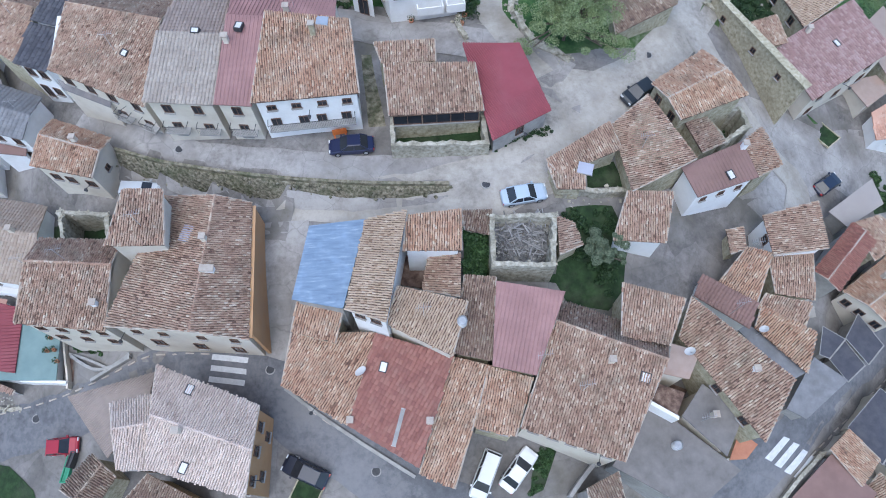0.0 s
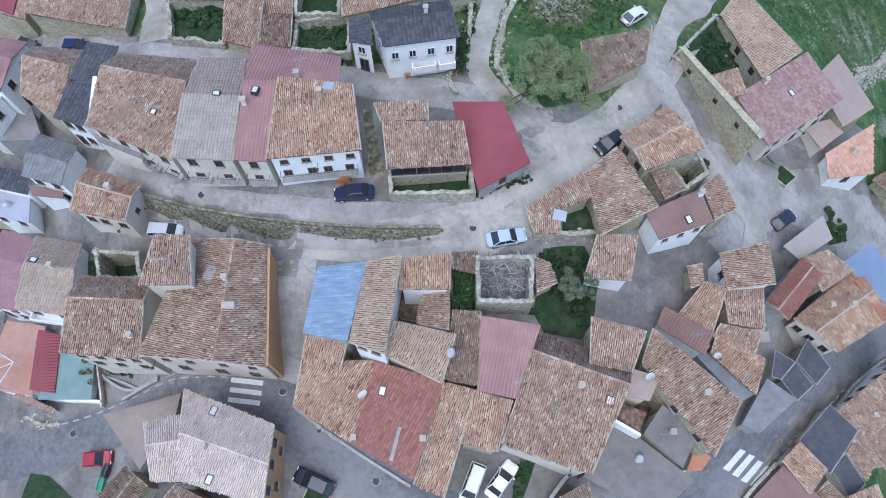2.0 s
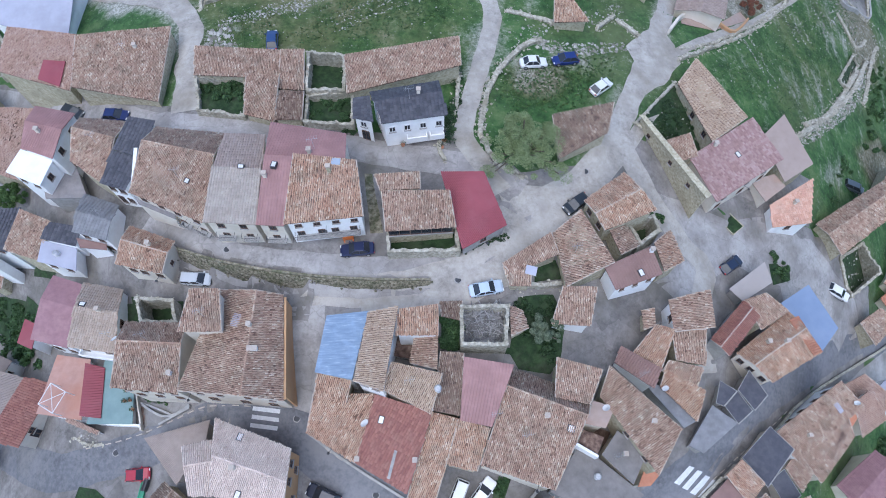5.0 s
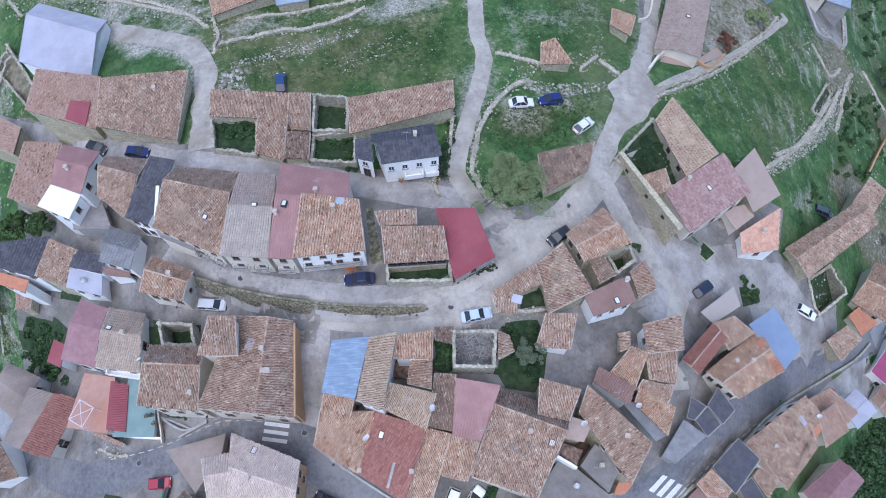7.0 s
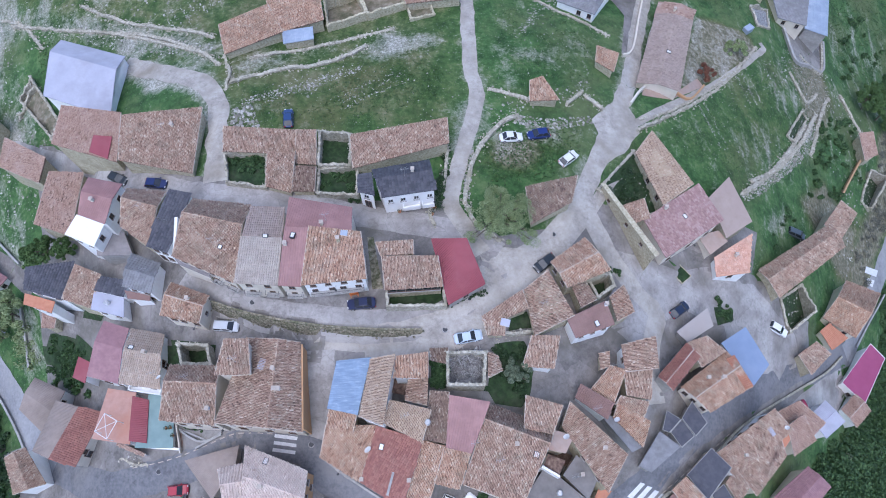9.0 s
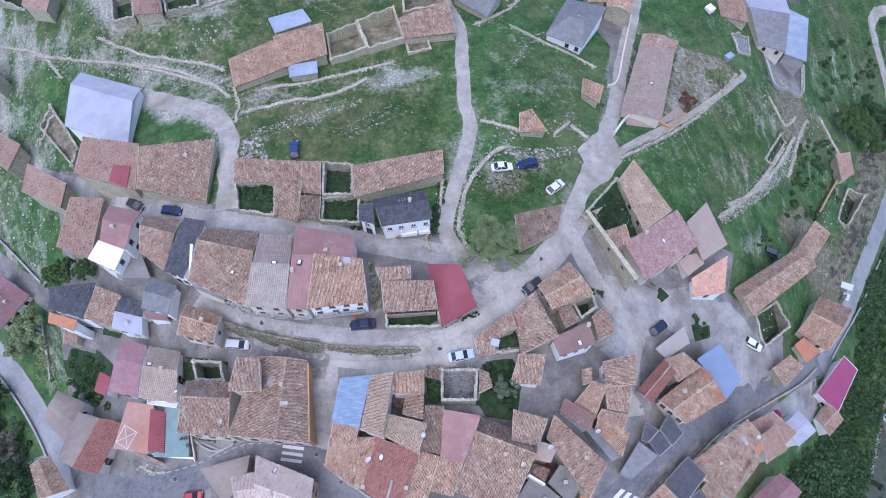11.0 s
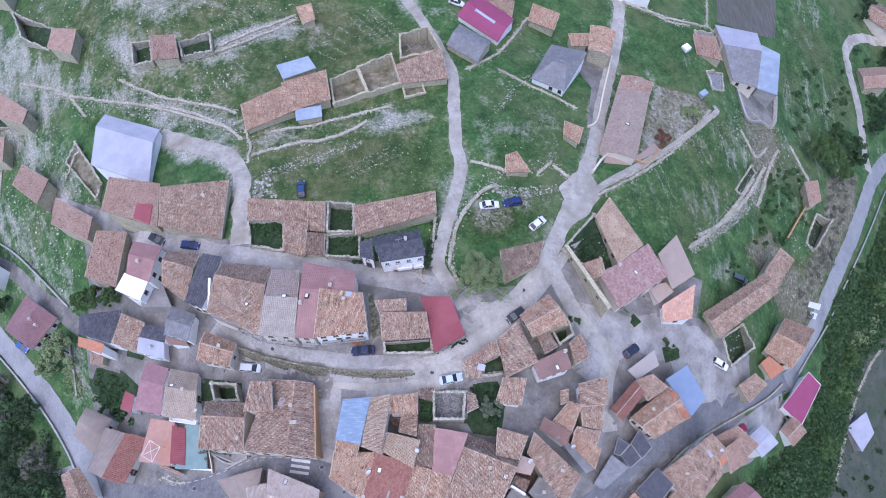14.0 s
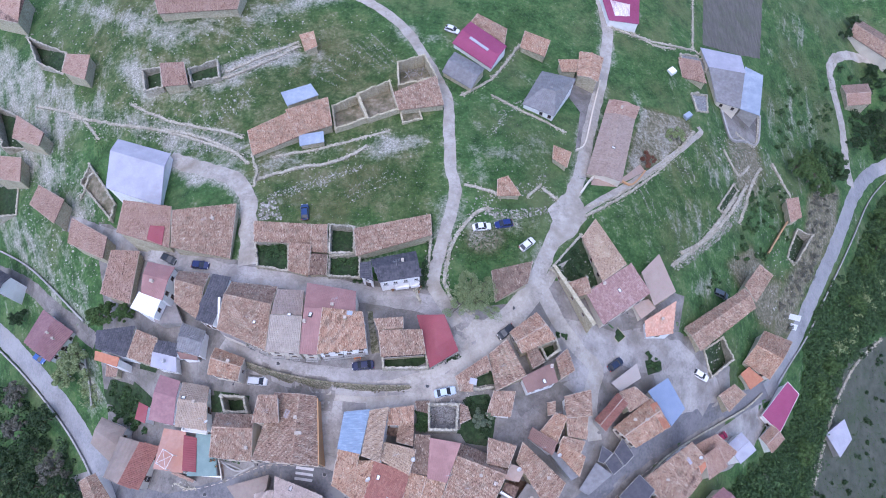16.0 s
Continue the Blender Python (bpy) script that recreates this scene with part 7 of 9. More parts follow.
# houses: centre right
house([(20.8, 40.4), (26.6, 44.6), (30.2, 39.0), (23.1, 36.0)], 10.0, roof='gEW', slope=0.2, ridge=0.5, tile='orange', wall='stone', wins='W1x2')
house([(16.5, 36.0), (20.2, 38.9), (23.8, 31.5), (17.7, 28.6)], 9.2, roof='sE', slope=0.18, tile='brown', wall='stone', name='barn')
house([(9.6, 31.2), (16.0, 35.5), (16.9, 32.6), (10.8, 29.8)], 10.2, roof='sN', slope=0.15, tile='brown', wall='stone', name='barn')
house([(9.7, 30.9), (13.2, 30.0), (13.1, 28.4), (10.5, 28.4)], 10.0, roof='sN', slope=0.15, tile='brown', wall='stone', name='shed')
house([(24.0, 37.1), (26.4, 38.0), (28.0, 34.8), (25.3, 33.3)], 8.0, roof='sW', slope=0.15, tile='brown', wall='stone')
ruin([(27.0, 39.0), (31.0, 40.0), (31.6, 37.5), (28.5, 35.4)], 7.0, crumble=0.3, label='roofless dark courtyard between stone walls', name='walled_yard')
house([(30.4, 35.7), (33.1, 38.0), (34.3, 33.4), (31.2, 31.6)], 6.0, roof='sW', slope=0.2, tile='orange', wall='stone')
house([(22.8, 31.4), (29.2, 34.3), (30.3, 30.6), (24.1, 28.4)], 8.4, roof='sN', slope=0.14, tile='brownmetal', cover='ribs', wall='white', wins='S/.5/.5/1.4/3')
house([(17.3, 28.7), (21.6, 28.6), (20.5, 23.8), (15.7, 24.1)], 8.1, roof='sN', slope=0.2, tile='brown', wall='white', name='barn')

# houses: right cluster
house([(32.0, 28.4), (37.4, 29.6), (37.2, 24.5), (32.2, 24.1)], 4.5, roof='sE', slope=0.16, tile='brown', wall='white', wins='W1x1')
house([(28.6, 27.3), (30.3, 27.6), (30.1, 25.2), (28.6, 24.7)], 3.4, roof='sE', slope=0.15, tile='brown', wall='stone', name='shed')
house([(26.9, 21.7), (30.2, 25.3), (32.5, 24.6), (30.2, 19.3)], 3.0, roof='sE', slope=0.16, tile='orange', wall='cream')
house([(32.3, 24.8), (36.9, 25.1), (36.2, 20.1), (32.5, 20.8)], 2.8, roof='sN', slope=0.12, tile='brown', wall='stone')
house([(31.6, 20.8), (35.9, 19.8), (34.5, 16.7), (30.6, 19.4)], 2.4, roof='sN', slope=0.12, tile='brown', wall='stone')
house([(38.9, 24.5), (44.4, 30.1), (46.3, 27.8), (41.0, 22.2)], -0.5, roof='gEW', slope=0.2, tile='flatred', cover='tile', wall='greywall')
house([(43.7, 23.4), (52.4, 29.6), (55.8, 23.6), (47.9, 19.3)], -4.0, roof='gEW', slope=0.2, ridge=0.45, tile='orange', wall='cream', wins='S2x2,W/.8/1.0/1.2/3,W/.8/1.0/3.4/2')
house([(45.1, 30.6), (48.6, 31.7), (51.6, 29.2), (47.1, 26.4)], -2.5, roof='sN', slope=0.15, tile='brown', wall='stone')
house([(52.4, 31.4), (57.5, 34.5), (60.3, 27.7), (56.6, 23.9)], -6.0, roof='sW', slope=0.1, tile='steelblue', cover='none', wall='cream', wins='E2x2')
house([(44.0, 32.8), (50.1, 37.1), (50.7, 33.9), (45.8, 30.9)], -3.4, roof='sN', slope=0.06, tile='greyrib', cover='none', wall='greywall', name='shed')
house([(39.9, 16.6), (41.0, 19.7), (43.2, 18.3), (41.0, 16.2)], -4.9, roof='sN', slope=0.1, tile='slate', cover='none', rim='greywall', wall='greywall')
house([(43.7, 18.6), (45.8, 21.4), (47.9, 17.9), (45.7, 15.8)], -6.0, roof='sN', slope=0.1, tile='slate', cover='none', rim='greywall', wall='greywall')
house([(41.6, 16.4), (43.8, 18.5), (45.5, 15.8), (43.2, 14.0)], -6.3, roof='sN', slope=0.1, tile='slate', cover='none', rim='greywall', wall='greywall')
house([(51.9, 28.1), (53.4, 28.8), (55.6, 23.6), (54.2, 22.9)], -3.6, roof='sW', slope=0.15, tile='terracotta', cover='flat', wall='cream', name='shed', label='strip of new orange tiles against a blue roof')
house([(35.4, 11.0), (39.5, 16.4), (42.7, 14.0), (37.4, 10.0)], -5.4, roof='sN', slope=0.1, tile='grey', cover='none', wall='greywall')
house([(51.4, 13.5), (63.7, 21.6), (66.9, 17.9), (54.9, 9.9)], -14.9, roof='sN', slope=0.2, tile='brown', wall='white', wins='N1x5')
house([(56.3, 11.5), (65.7, 16.4), (66.4, 13.8), (59.6, 7.0)], -18.3, roof='sN', slope=0.2, tile='brown', wall='cream')
house([(68.1, 19.2), (71.6, 21.4), (73.4, 16.8), (68.7, 13.9)], -20.0, roof='sN', slope=0.2, tile='rosy', wall='cream')
house([(64.6, 15.8), (68.1, 18.3), (68.5, 16.9), (65.0, 13.1)], -19.5, roof='flat', tile='terracotta', cover='none', wall='cream', name='shed', label='small yellow-walled roof terrace above the road')
house([(45.5, 10.1), (50.4, 14.5), (53.5, 11.3), (48.6, 6.1)], -12.5, roof='sN', slope=0.1, tile='slate', cover='none', rim='greywall', wall='cream')
house([(50.5, 7.1), (52.9, 8.8), (54.8, 5.2), (52.4, 3.3)], -15.8, roof='sN', slope=0.1, tile='slate', cover='none', rim='greywall', wall='cream')
house([(53.7, 9.1), (56.1, 11.6), (58.0, 8.4), (55.7, 5.6)], -17.0, roof='sN', slope=0.12, tile='brown', wall='cream')
house([(42.0, 7.6), (44.6, 9.7), (47.6, 6.6), (44.9, 3.8)], -11.1, roof='sN', slope=0.15, tile='orange', wall='cream')
house([(42.5, 7.2), (46.3, 3.1), (40.9, -1.6), (36.6, 2.1)], -11.5, roof='sN', slope=0.06, tile='brownmetal', cover='none', wall='white', wins='W1x3')
house([(48.0, 5.3), (50.2, 2.8), (47.9, -0.0), (46.1, 3.5)], -12.8, roof='sN', slope=0.15, tile='brown', wall='cream')
house([(50.6, 3.4), (55.4, 5.1), (56.6, 0.1), (50.8, -1.6)], -15.2, roof='sN', slope=0.15, tile='brown', wall='cream')
house([(65.9, 21.2), (72.6, 24.3), (77.3, 20.3), (71.5, 15.5)], -22.3, roof='sN', slope=0.15, tile='rosy', wall='cream')
house([(77.3, 22.2), (81.7, 25.6), (84.7, 21.3), (80.1, 18.0)], -28.0, roof='gEW', slope=0.12, tile='white_sheet', cover='ribs', wall='white')
house([(93.9, 31.7), (103.4, 41.0), (105.8, 37.5), (97.7, 26.9)], -41.5, roof='sW', slope=0.08, tile='magenta', cover='none', rim='white', wall='white', wins='W1x3')
house([(92.2, 25.8), (96.3, 29.3), (98.8, 25.5), (94.6, 21.9)], -40.6, roof='gEW', slope=0.2, tile='rosy', wall='white')
house([(86.4, 43.6), (93.7, 52.2), (100.5, 49.1), (92.4, 39.1)], -29.7, roof='gNS', slope=0.22, tile='orange', wall='cream', wins='W1x2')
house([(85.2, 40.6), (87.6, 42.4), (91.3, 39.3), (87.2, 36.6)], -30.5, roof='sN', slope=0.15, tile='terracotta', cover='flat', wall='cream', name='shed')
house([(75.8, 33.9), (80.2, 36.7), (83.0, 34.3), (78.0, 30.0)], -24.5, roof='sN', slope=0.2, tile='brown', wall='stone', name='shed')
house([(65.9, 48.3), (82.5, 58.4), (84.3, 53.4), (68.9, 42.5)], -13.5, roof='gEW', slope=0.22, ridge=0.4, tile='brown', wall='stone')
ruin([(71.6, 44.1), (78.3, 48.2), (80.0, 42.1), (73.6, 37.6)], -20.0, crumble=1.0, debris=120)
house([(86.9, 62.4), (92.1, 68.3), (95.6, 65.6), (89.6, 58.1)], -23.0, roof='sN', tile='brown', wall='stone', name='barn')
house([(113.3, 96.8), (117.3, 97.4), (117.8, 91.3), (114.0, 89.5)], -39.7, roof='sN', tile='rosy', wall='stone', name='barn')
ruin([(118.5, 89.7), (123.1, 87.4), (115.8, 77.8), (112.6, 79.7)], -44.1, crumble=0.8, debris=80)
house([(66.3, 7.1), (74.1, 12.6), (77.7, 9.0), (69.9, 1.7)], -26.0, roof='gEW', slope=0.2, tile='mauve', cover='flat', wall='cream')
house([(38.9, 51.4), (49.7, 58.5), (53.7, 51.9), (42.3, 44.5)], 1.7, roof='sN', slope=0.16, tile='lightrosy', cover='flat', wall='cream', wins='S2x3')
house([(31.3, 57.0), (32.2, 56.9), (39.8, 43.5), (39.0, 42.9)], 5.8, roof='flat', tile='stone', cover='none', wall='stone', name='yard_wall', label='tall thick wall of yellow stone along the lane', wins='W/.55/.6/1.6/3')
house([(39.1, 64.8), (42.5, 69.2), (48.4, 57.9), (42.7, 54.0)], 3.1, roof='sE', slope=0.12, tile='sandy', wall='stone', name='barn', wins='W1x3')
ruin([(30.8, 56.5), (39.4, 66.6), (44.1, 54.9), (39.4, 52.3)], 0.5, crumble=0.6, label='walled yard of yellow stone behind a house', name='walled_yard')
house([(34.8, 53.3), (39.1, 54.8), (39.9, 51.2), (37.0, 50.2)], 3.7, roof='sN', slope=0.15, tile='brown', wall='stone', name='shed')
house([(53.4, 58.3), (58.5, 63.3), (61.1, 53.8), (55.3, 50.0)], -2.9, roof='sW', slope=0.12, tile='pinktan', cover='none', wall='stone')
house([(53.4, 47.1), (61.3, 51.9), (59.7, 44.4), (53.5, 43.6)], -5.0, roof='sN', slope=0.14, tile='lightorange', cover='flat', wall='white', wins='S1x1')
house([(50.6, 51.0), (54.7, 52.1), (56.0, 49.9), (52.3, 47.2)], -3.2, roof='flat', tile='pinkfloor', cover='none', wall='cream')

# houses: north-east outskirts
house([(49.1, 102.2), (56.7, 100.1), (51.2, 81.8), (42.7, 84.0)], -1.0, roof='gNS', slope=0.2, tile='pinktan', cover='flat', wall='cream', wins='W1x4,S1x1')
house([(52.0, 109.5), (60.0, 106.9), (58.2, 102.9), (50.3, 105.1)], -5.0, roof='gNS', slope=0.2, tile='rosy', cover='flat', wall='cream')
house([(33.2, 113.6), (42.0, 111.1), (35.3, 99.4), (27.5, 103.2)], 1.5, roof='hip', slope=0.25, tile='grey', cover='slate', wall='white', wins='S1x4,W1x2')
house([(44.6, 123.1), (50.9, 120.9), (48.6, 112.9), (43.2, 115.0)], -2.0, roof='gNS', tile='orange', wall='stone')
house([(38.6, 120.5), (44.0, 120.5), (43.5, 117.0), (39.4, 117.0)], -3.0, roof='sN', tile='orange', wall='stone', name='shed')
house([(29.9, 129.7), (36.7, 126.3), (35.0, 121.7), (28.4, 125.0)], -2.4, roof='sN', tile='orange', wall='stone', name='shed')
house([(14.8, 131.1), (24.4, 122.5), (19.9, 114.9), (9.7, 123.6)], 0.9, roof='gEW', slope=0.15, tile='magenta', cover='ribs', wall='white', name='barn')
house([(10.3, 118.3), (18.1, 112.9), (14.4, 106.3), (6.9, 111.8)], 3.5, roof='gEW', slope=0.2, tile='grey', cover='corr', wall='stone')
house([(16.8, 134.7), (24.8, 129.2), (24.0, 124.8), (14.9, 132.4)], -0.8, roof='sN', tile='brown', wall='stone', name='shed')
house([(54.7, 152.3), (66.9, 151.3), (65.4, 140.6), (56.3, 141.2)], -10.3, roof='sW', slope=0.1, tile='magenta', cover='ribs', wall='white', name='barn')
house([(34.2, 89.1), (38.3, 87.1), (37.1, 83.3), (33.8, 85.9)], 3.1, roof='sN', tile='orange', wall='stone', name='shed')
house([(19.7, 77.1), (22.1, 78.0), (25.1, 73.5), (19.6, 73.3)], 7.3, roof='sN', tile='orange', wall='stone', name='shed')
house([(89.1, 143.7), (101.4, 140.3), (101.2, 132.8), (90.0, 135.4)], -23.8, roof='sS', slope=0.1, tile='white_sheet', cover='ribs', wall='cream', name='barn')
house([(90.0, 135.3), (100.8, 132.7), (97.6, 120.3), (90.8, 123.0)], -24.1, roof='sN', slope=0.1, tile='grey', cover='ribs', wall='cream', name='barn', wins='S1x2')
house([(104.7, 139.9), (110.2, 136.8), (106.0, 121.3), (100.0, 123.4)], -29.0, roof='sW', slope=0.1, tile='bluegrey', cover='ribs', wall='greywall', name='barn')
house([(78.5, 134.1), (84.8, 132.6), (86.2, 125.6), (79.3, 127.9)], -18.8, roof='sN', tile='rosy', wall='stone', name='shed')
house([(180.9, 199.8), (194.7, 185.9), (189.5, 176.0), (175.7, 190.6)], -69.7, roof='gEW', tile='brown', wall='cream')
house([(164.3, 163.2), (175.0, 164.0), (173.6, 154.5), (164.3, 153.5)], -67.8, roof='gEW', tile='rosy', wall='stone', name='shed')
house([(123.5, 29.7), (130.3, 34.1), (131.4, 28.2), (126.5, 22.9)], -64.0, roof='sN', slope=0.08, tile='white_sheet', cover='ribs', wall='greywall', name='shed')

# houses and ruins: north-west outskirts
house([(-73.4, 92.1), (-59.6, 87.9), (-59.5, 73.4), (-73.5, 78.3)], 2.2, roof='gEW', slope=0.2, ridge=0.33, tile='white_sheet', cover='none', rim='white_sheet', wall='white', wins='E/.7/.9/1.8/2', name='barn')
house([(-39.4, 90.4), (-30.5, 95.6), (-27.2, 89.7), (-37.7, 84.2)], 7.1, roof='sN', slope=0.18, tile='orange', wall='stone', name='barn')
house([(-30.9, 96.4), (-21.0, 100.2), (-19.6, 93.0), (-27.6, 89.9)], 6.8, roof='sN', slope=0.2, tile='orange', wall='stone', name='barn')
house([(-32.9, 102.3), (-25.7, 105.0), (-23.5, 101.8), (-31.0, 98.5)], 7.0, roof='sN', slope=0.08, tile='bluegrey', cover='ribs', wall='stone', name='shed')
house([(-27.5, 90.2), (-21.6, 91.3), (-21.2, 88.4), (-27.0, 87.2)], 6.6, roof='sN', slope=0.08, tile='bluegrey', cover='ribs', wall='stone', name='shed')
ruin([(-20.5, 99.7), (-14.2, 103.1), (-11.4, 96.0), (-19.2, 92.7)], 5.8, crumble=0.45, mat='stone', thick=0.36, floor='scrub')
ruin([(-14.3, 103.5), (-6.2, 107.6), (-3.7, 98.7), (-11.3, 95.7)], 5.8, crumble=0.45, mat='stone', thick=0.36, floor='scrub')
house([(-5.1, 102.4), (5.5, 107.4), (7.5, 99.5), (-3.6, 97.9)], 6.0, roof='sN', slope=0.2, tile='brown', wall='stone', name='barn')
ruin([(-4.7, 113.6), (2.5, 116.2), (5.9, 108.6), (-4.2, 106.1)], 5.5, crumble=0.45, debris=150, mat='stone', floor='scrub')
ruin([(-3.7, 99.3), (1.0, 100.3), (2.2, 96.6), (-2.8, 94.9)], 5.0, crumble=0.45, mat='stone', thick=0.36, floor='scrub')
house([(-31.9, 126.6), (-27.9, 127.1), (-26.4, 121.9), (-29.8, 121.0)], 0.6, roof='sE', tile='orange', wall='stone', name='shed')
house([(-66.3, 114.2), (-60.2, 114.6), (-58.6, 108.6), (-65.0, 107.9)], 2.4, roof='sN', tile='rosy', wall='stone', name='barn')
ruin([(-72.7, 115.1), (-67.8, 116.2), (-66.0, 109.2), (-70.8, 108.1)], 0.7, crumble=0.6)
ruin([(-60.0, 114.4), (-52.3, 117.0), (-50.9, 111.2), (-58.3, 109.4)], 2.4, crumble=0.9)
house([(-99.3, 126.6), (-91.1, 124.4), (-90.7, 115.9), (-99.1, 120.2)], -7.0, roof='sE', tile='rosy', wall='stone', name='barn')
ruin([(-118.3, 139.3), (-104.3, 132.9), (-103.8, 125.0), (-112.9, 129.5)], -13.4, crumble=1.0)
house([(-100.4, 87.3), (-90.7, 81.4), (-91.7, 74.6), (-101.3, 81.5)], -12.5, roof='sE', tile='rosy', wall='stone', name='barn')
house([(-85.4, 74.6), (-73.6, 67.9), (-73.5, 62.2), (-84.9, 67.8)], -6.6, roof='sE', tile='rosy', wall='stone', name='barn')
ruin([(-88.6, 86.9), (-86.1, 91.9), (-75.3, 78.7), (-75.7, 73.9)], -6.4, crumble=1.0, floor='scrub', follow=1.7)
stone_wall([(-87.8, 88.4), (-85.1, 90.0)], 1.8, 0.4, 'cross wall inside a roofless ruin')
stone_wall([(-88.1, 82.9), (-85.8, 87.9), (-83.6, 89.0)], 1.6, 0.4, 'cross wall inside a roofless ruin')
house([(-72.5, 138.6), (-48.2, 141.3), (-49.3, 134.4), (-70.8, 132.6)], 2.1, roof='sN', tile='rosy', wall='stone', name='barn')
house([(-113.4, 110.6), (-101.8, 102.6), (-102.3, 98.4), (-112.6, 103.0)], -13.9, roof='sE', tile='rosy', wall='stone', name='barn')
ruin([(-128.0, 119.8), (-117.4, 114.8), (-109.5, 103.7), (-120.2, 104.0)], -19.8, crumble=1.1)
house([(-120.4, 100.7), (-110.5, 98.3), (-108.8, 90.7), (-119.1, 93.3)], -19.1, roof='sE', tile='rosy', wall='stone', name='barn')
ruin([(-126.2, 95.9), (-113.6, 94.9), (-113.4, 84.9), (-124.3, 84.0)], -25.1, crumble=1.1)
house([(-139.1, 158.3), (-122.4, 155.4), (-122.0, 144.0), (-135.0, 150.1)], -17.2, roof='sE', tile='rosy', wall='stone', name='barn')
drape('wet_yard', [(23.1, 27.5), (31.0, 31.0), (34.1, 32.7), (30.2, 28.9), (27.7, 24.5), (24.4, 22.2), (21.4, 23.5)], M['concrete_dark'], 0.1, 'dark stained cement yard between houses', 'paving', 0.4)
# the court's dimness comes from the darker paving colour
drape('court', [(39.6, 22.7), (42.8, 24.4), (47.3, 21.5), (40.9, 18.8), (38.7, 20.6)], M['concrete_dark'], 0.1, 'paved court below a cream house, shade in its colour', 'paving', 0.2)
drape('garden', [(-41.5, 30.5), (-35.5, 29.4), (-35.0, 27.1), (-40.8, 28.1)], M['yard'], 0.12, 'small dark walled yard', 'garden', 0.1)
ruin([(-38.4, 28.7), (-33.3, 28.5), (-32.2, 25.0), (-37.1, 25.1)], 5.2, crumble=0.3, label='low crumbling walls round a small dark yard', name='walled_yard')
drape('back_yard', [(-40.6, 18.1), (-31.3, 17.2), (-30.6, 15.1), (-37.0, 13.4), (-39.9, 14.1)], M['concrete_dark'], 0.12, 'cement back yard below a large house', 'paving', 0.2)
stone_wall([(-40.4, 18.5), (-39.5, 15.7), (-38.7, 12.9)], 0.9, 0.22, 'pale rendered yard wall', mat='cream', uneven=0.02)
stone_wall([(-39.0, 16.3), (-35.7, 14.6), (-33.3, 14.7), (-31.3, 15.7)], 0.7, 0.3, 'low grey yard wall', mat='greywall', uneven=0.05)
stone_wall([(-48.6, 14.6), (-43.6, 13.9), (-38.8, 13.5)], 1.2, 0.3, 'white rendered terrace wall', mat='white', uneven=0.02)
kerb_blocks([(-47.7, 10.9), (-42.7, 11.6), (-39.9, 12.2), (-36.3, 13.2), (-32.7, 14.4), (-30.3, 15.2), (-28.6, 15.5), (-25.8, 15.5), (-22.6, 15.2)])
kerb_blocks([(-15.2, 12.1), (-11.9, 9.5), (-7.6, 7.0), (-2.6, 4.1)])
kerb_blocks([(40.8, 7.1), (47.1, 11.3), (53.5, 15.5), (58.0, 18.6)])
stone_wall([(36.0, 2.3), (38.7, 4.9), (40.6, 6.3), (42.2, 7.5), (41.4, 6.7), (47.7, 10.8), (54.1, 15.0), (58.6, 18.4), (66.2, 22.6), (77.5, 28.0), (87.3, 32.7), (94.6, 37.4)], 0.7, 0.4, 'yellowish stone parapet along the asphalt road', uneven=0.06)

# garden, terrace and retaining walls
retaining_wall([(-33.5, 34.6), (-27.6, 32.6), (-21.3, 31.0), (-15.5, 30.0), (-10.0, 29.5), (-4.6, 29.3), (0.6, 29.3)], 'long mossy retaining wall of rough stone below the street')
stone_wall([(4.5, 64.2), (4.0, 56.7), (1.6, 50.4), (2.5, 47.3)], 1.0, 0.5, 'dry-stone wall of pale rubble along the slope')
stone_wall([(7.4, 51.6), (8.0, 56.5), (9.3, 61.1), (11.2, 65.0), (14.3, 69.0), (17.9, 71.0)], 0.9, 0.7, 'dry-stone wall of pale rubble along the slope')
stone_wall([(7.7, 51.4), (9.5, 47.3), (13.3, 44.7)], 0.9, 0.6, 'dry-stone wall of pale rubble along the slope')
stone_wall([(40.8, 71.1), (51.7, 79.2), (66.0, 92.2), (79.5, 108.0)], 0.9, 0.5, 'dry-stone wall of pale rubble along the slope')
stone_wall([(11.7, 105.0), (20.1, 112.5), (28.8, 127.8)], 0.8, 0.5, 'dry-stone wall of pale rubble along the slope')
stone_wall([(12.2, 77.3), (15.7, 76.3), (20.1, 74.7)], 0.8, 0.6, 'dry-stone wall of pale rubble along the slope')
stone_wall([(19.8, 106.0), (28.4, 101.5), (38.5, 96.6)], 0.5, 0.4, 'dry-stone wall of pale rubble along the slope')
stone_wall([(-38.9, 86.3), (-36.5, 80.3), (-36.5, 76.2)], 0.9, 0.5, 'dry-stone wall of pale rubble along the slope')
stone_wall([(-36.1, 77.8), (-27.9, 81.1), (-17.6, 83.9), (-11.1, 88.2)], 0.8, 0.6, 'dry-stone wall of pale rubble along the slope')
stone_wall([(-64.6, 97.6), (-56.1, 94.4), (-45.9, 88.9), (-39.0, 83.1)], 0.8, 0.6, 'dry-stone wall of pale rubble along the slope')
stone_wall([(-76.4, 107.3), (-63.4, 99.9), (-46.8, 93.9), (-42.0, 91.5)], 0.7, 0.6, 'dry-stone wall of pale rubble along the slope')
stone_wall([(-50.2, 113.9), (-40.7, 120.4), (-32.4, 126.5)], 0.7, 0.6, 'dry-stone wall of pale rubble along the slope')
stone_wall([(57.4, 141.1), (68.2, 139.2), (80.0, 139.8), (92.0, 143.5)], 0.8, 0.5, 'dry-stone wall of pale rubble along the slope')
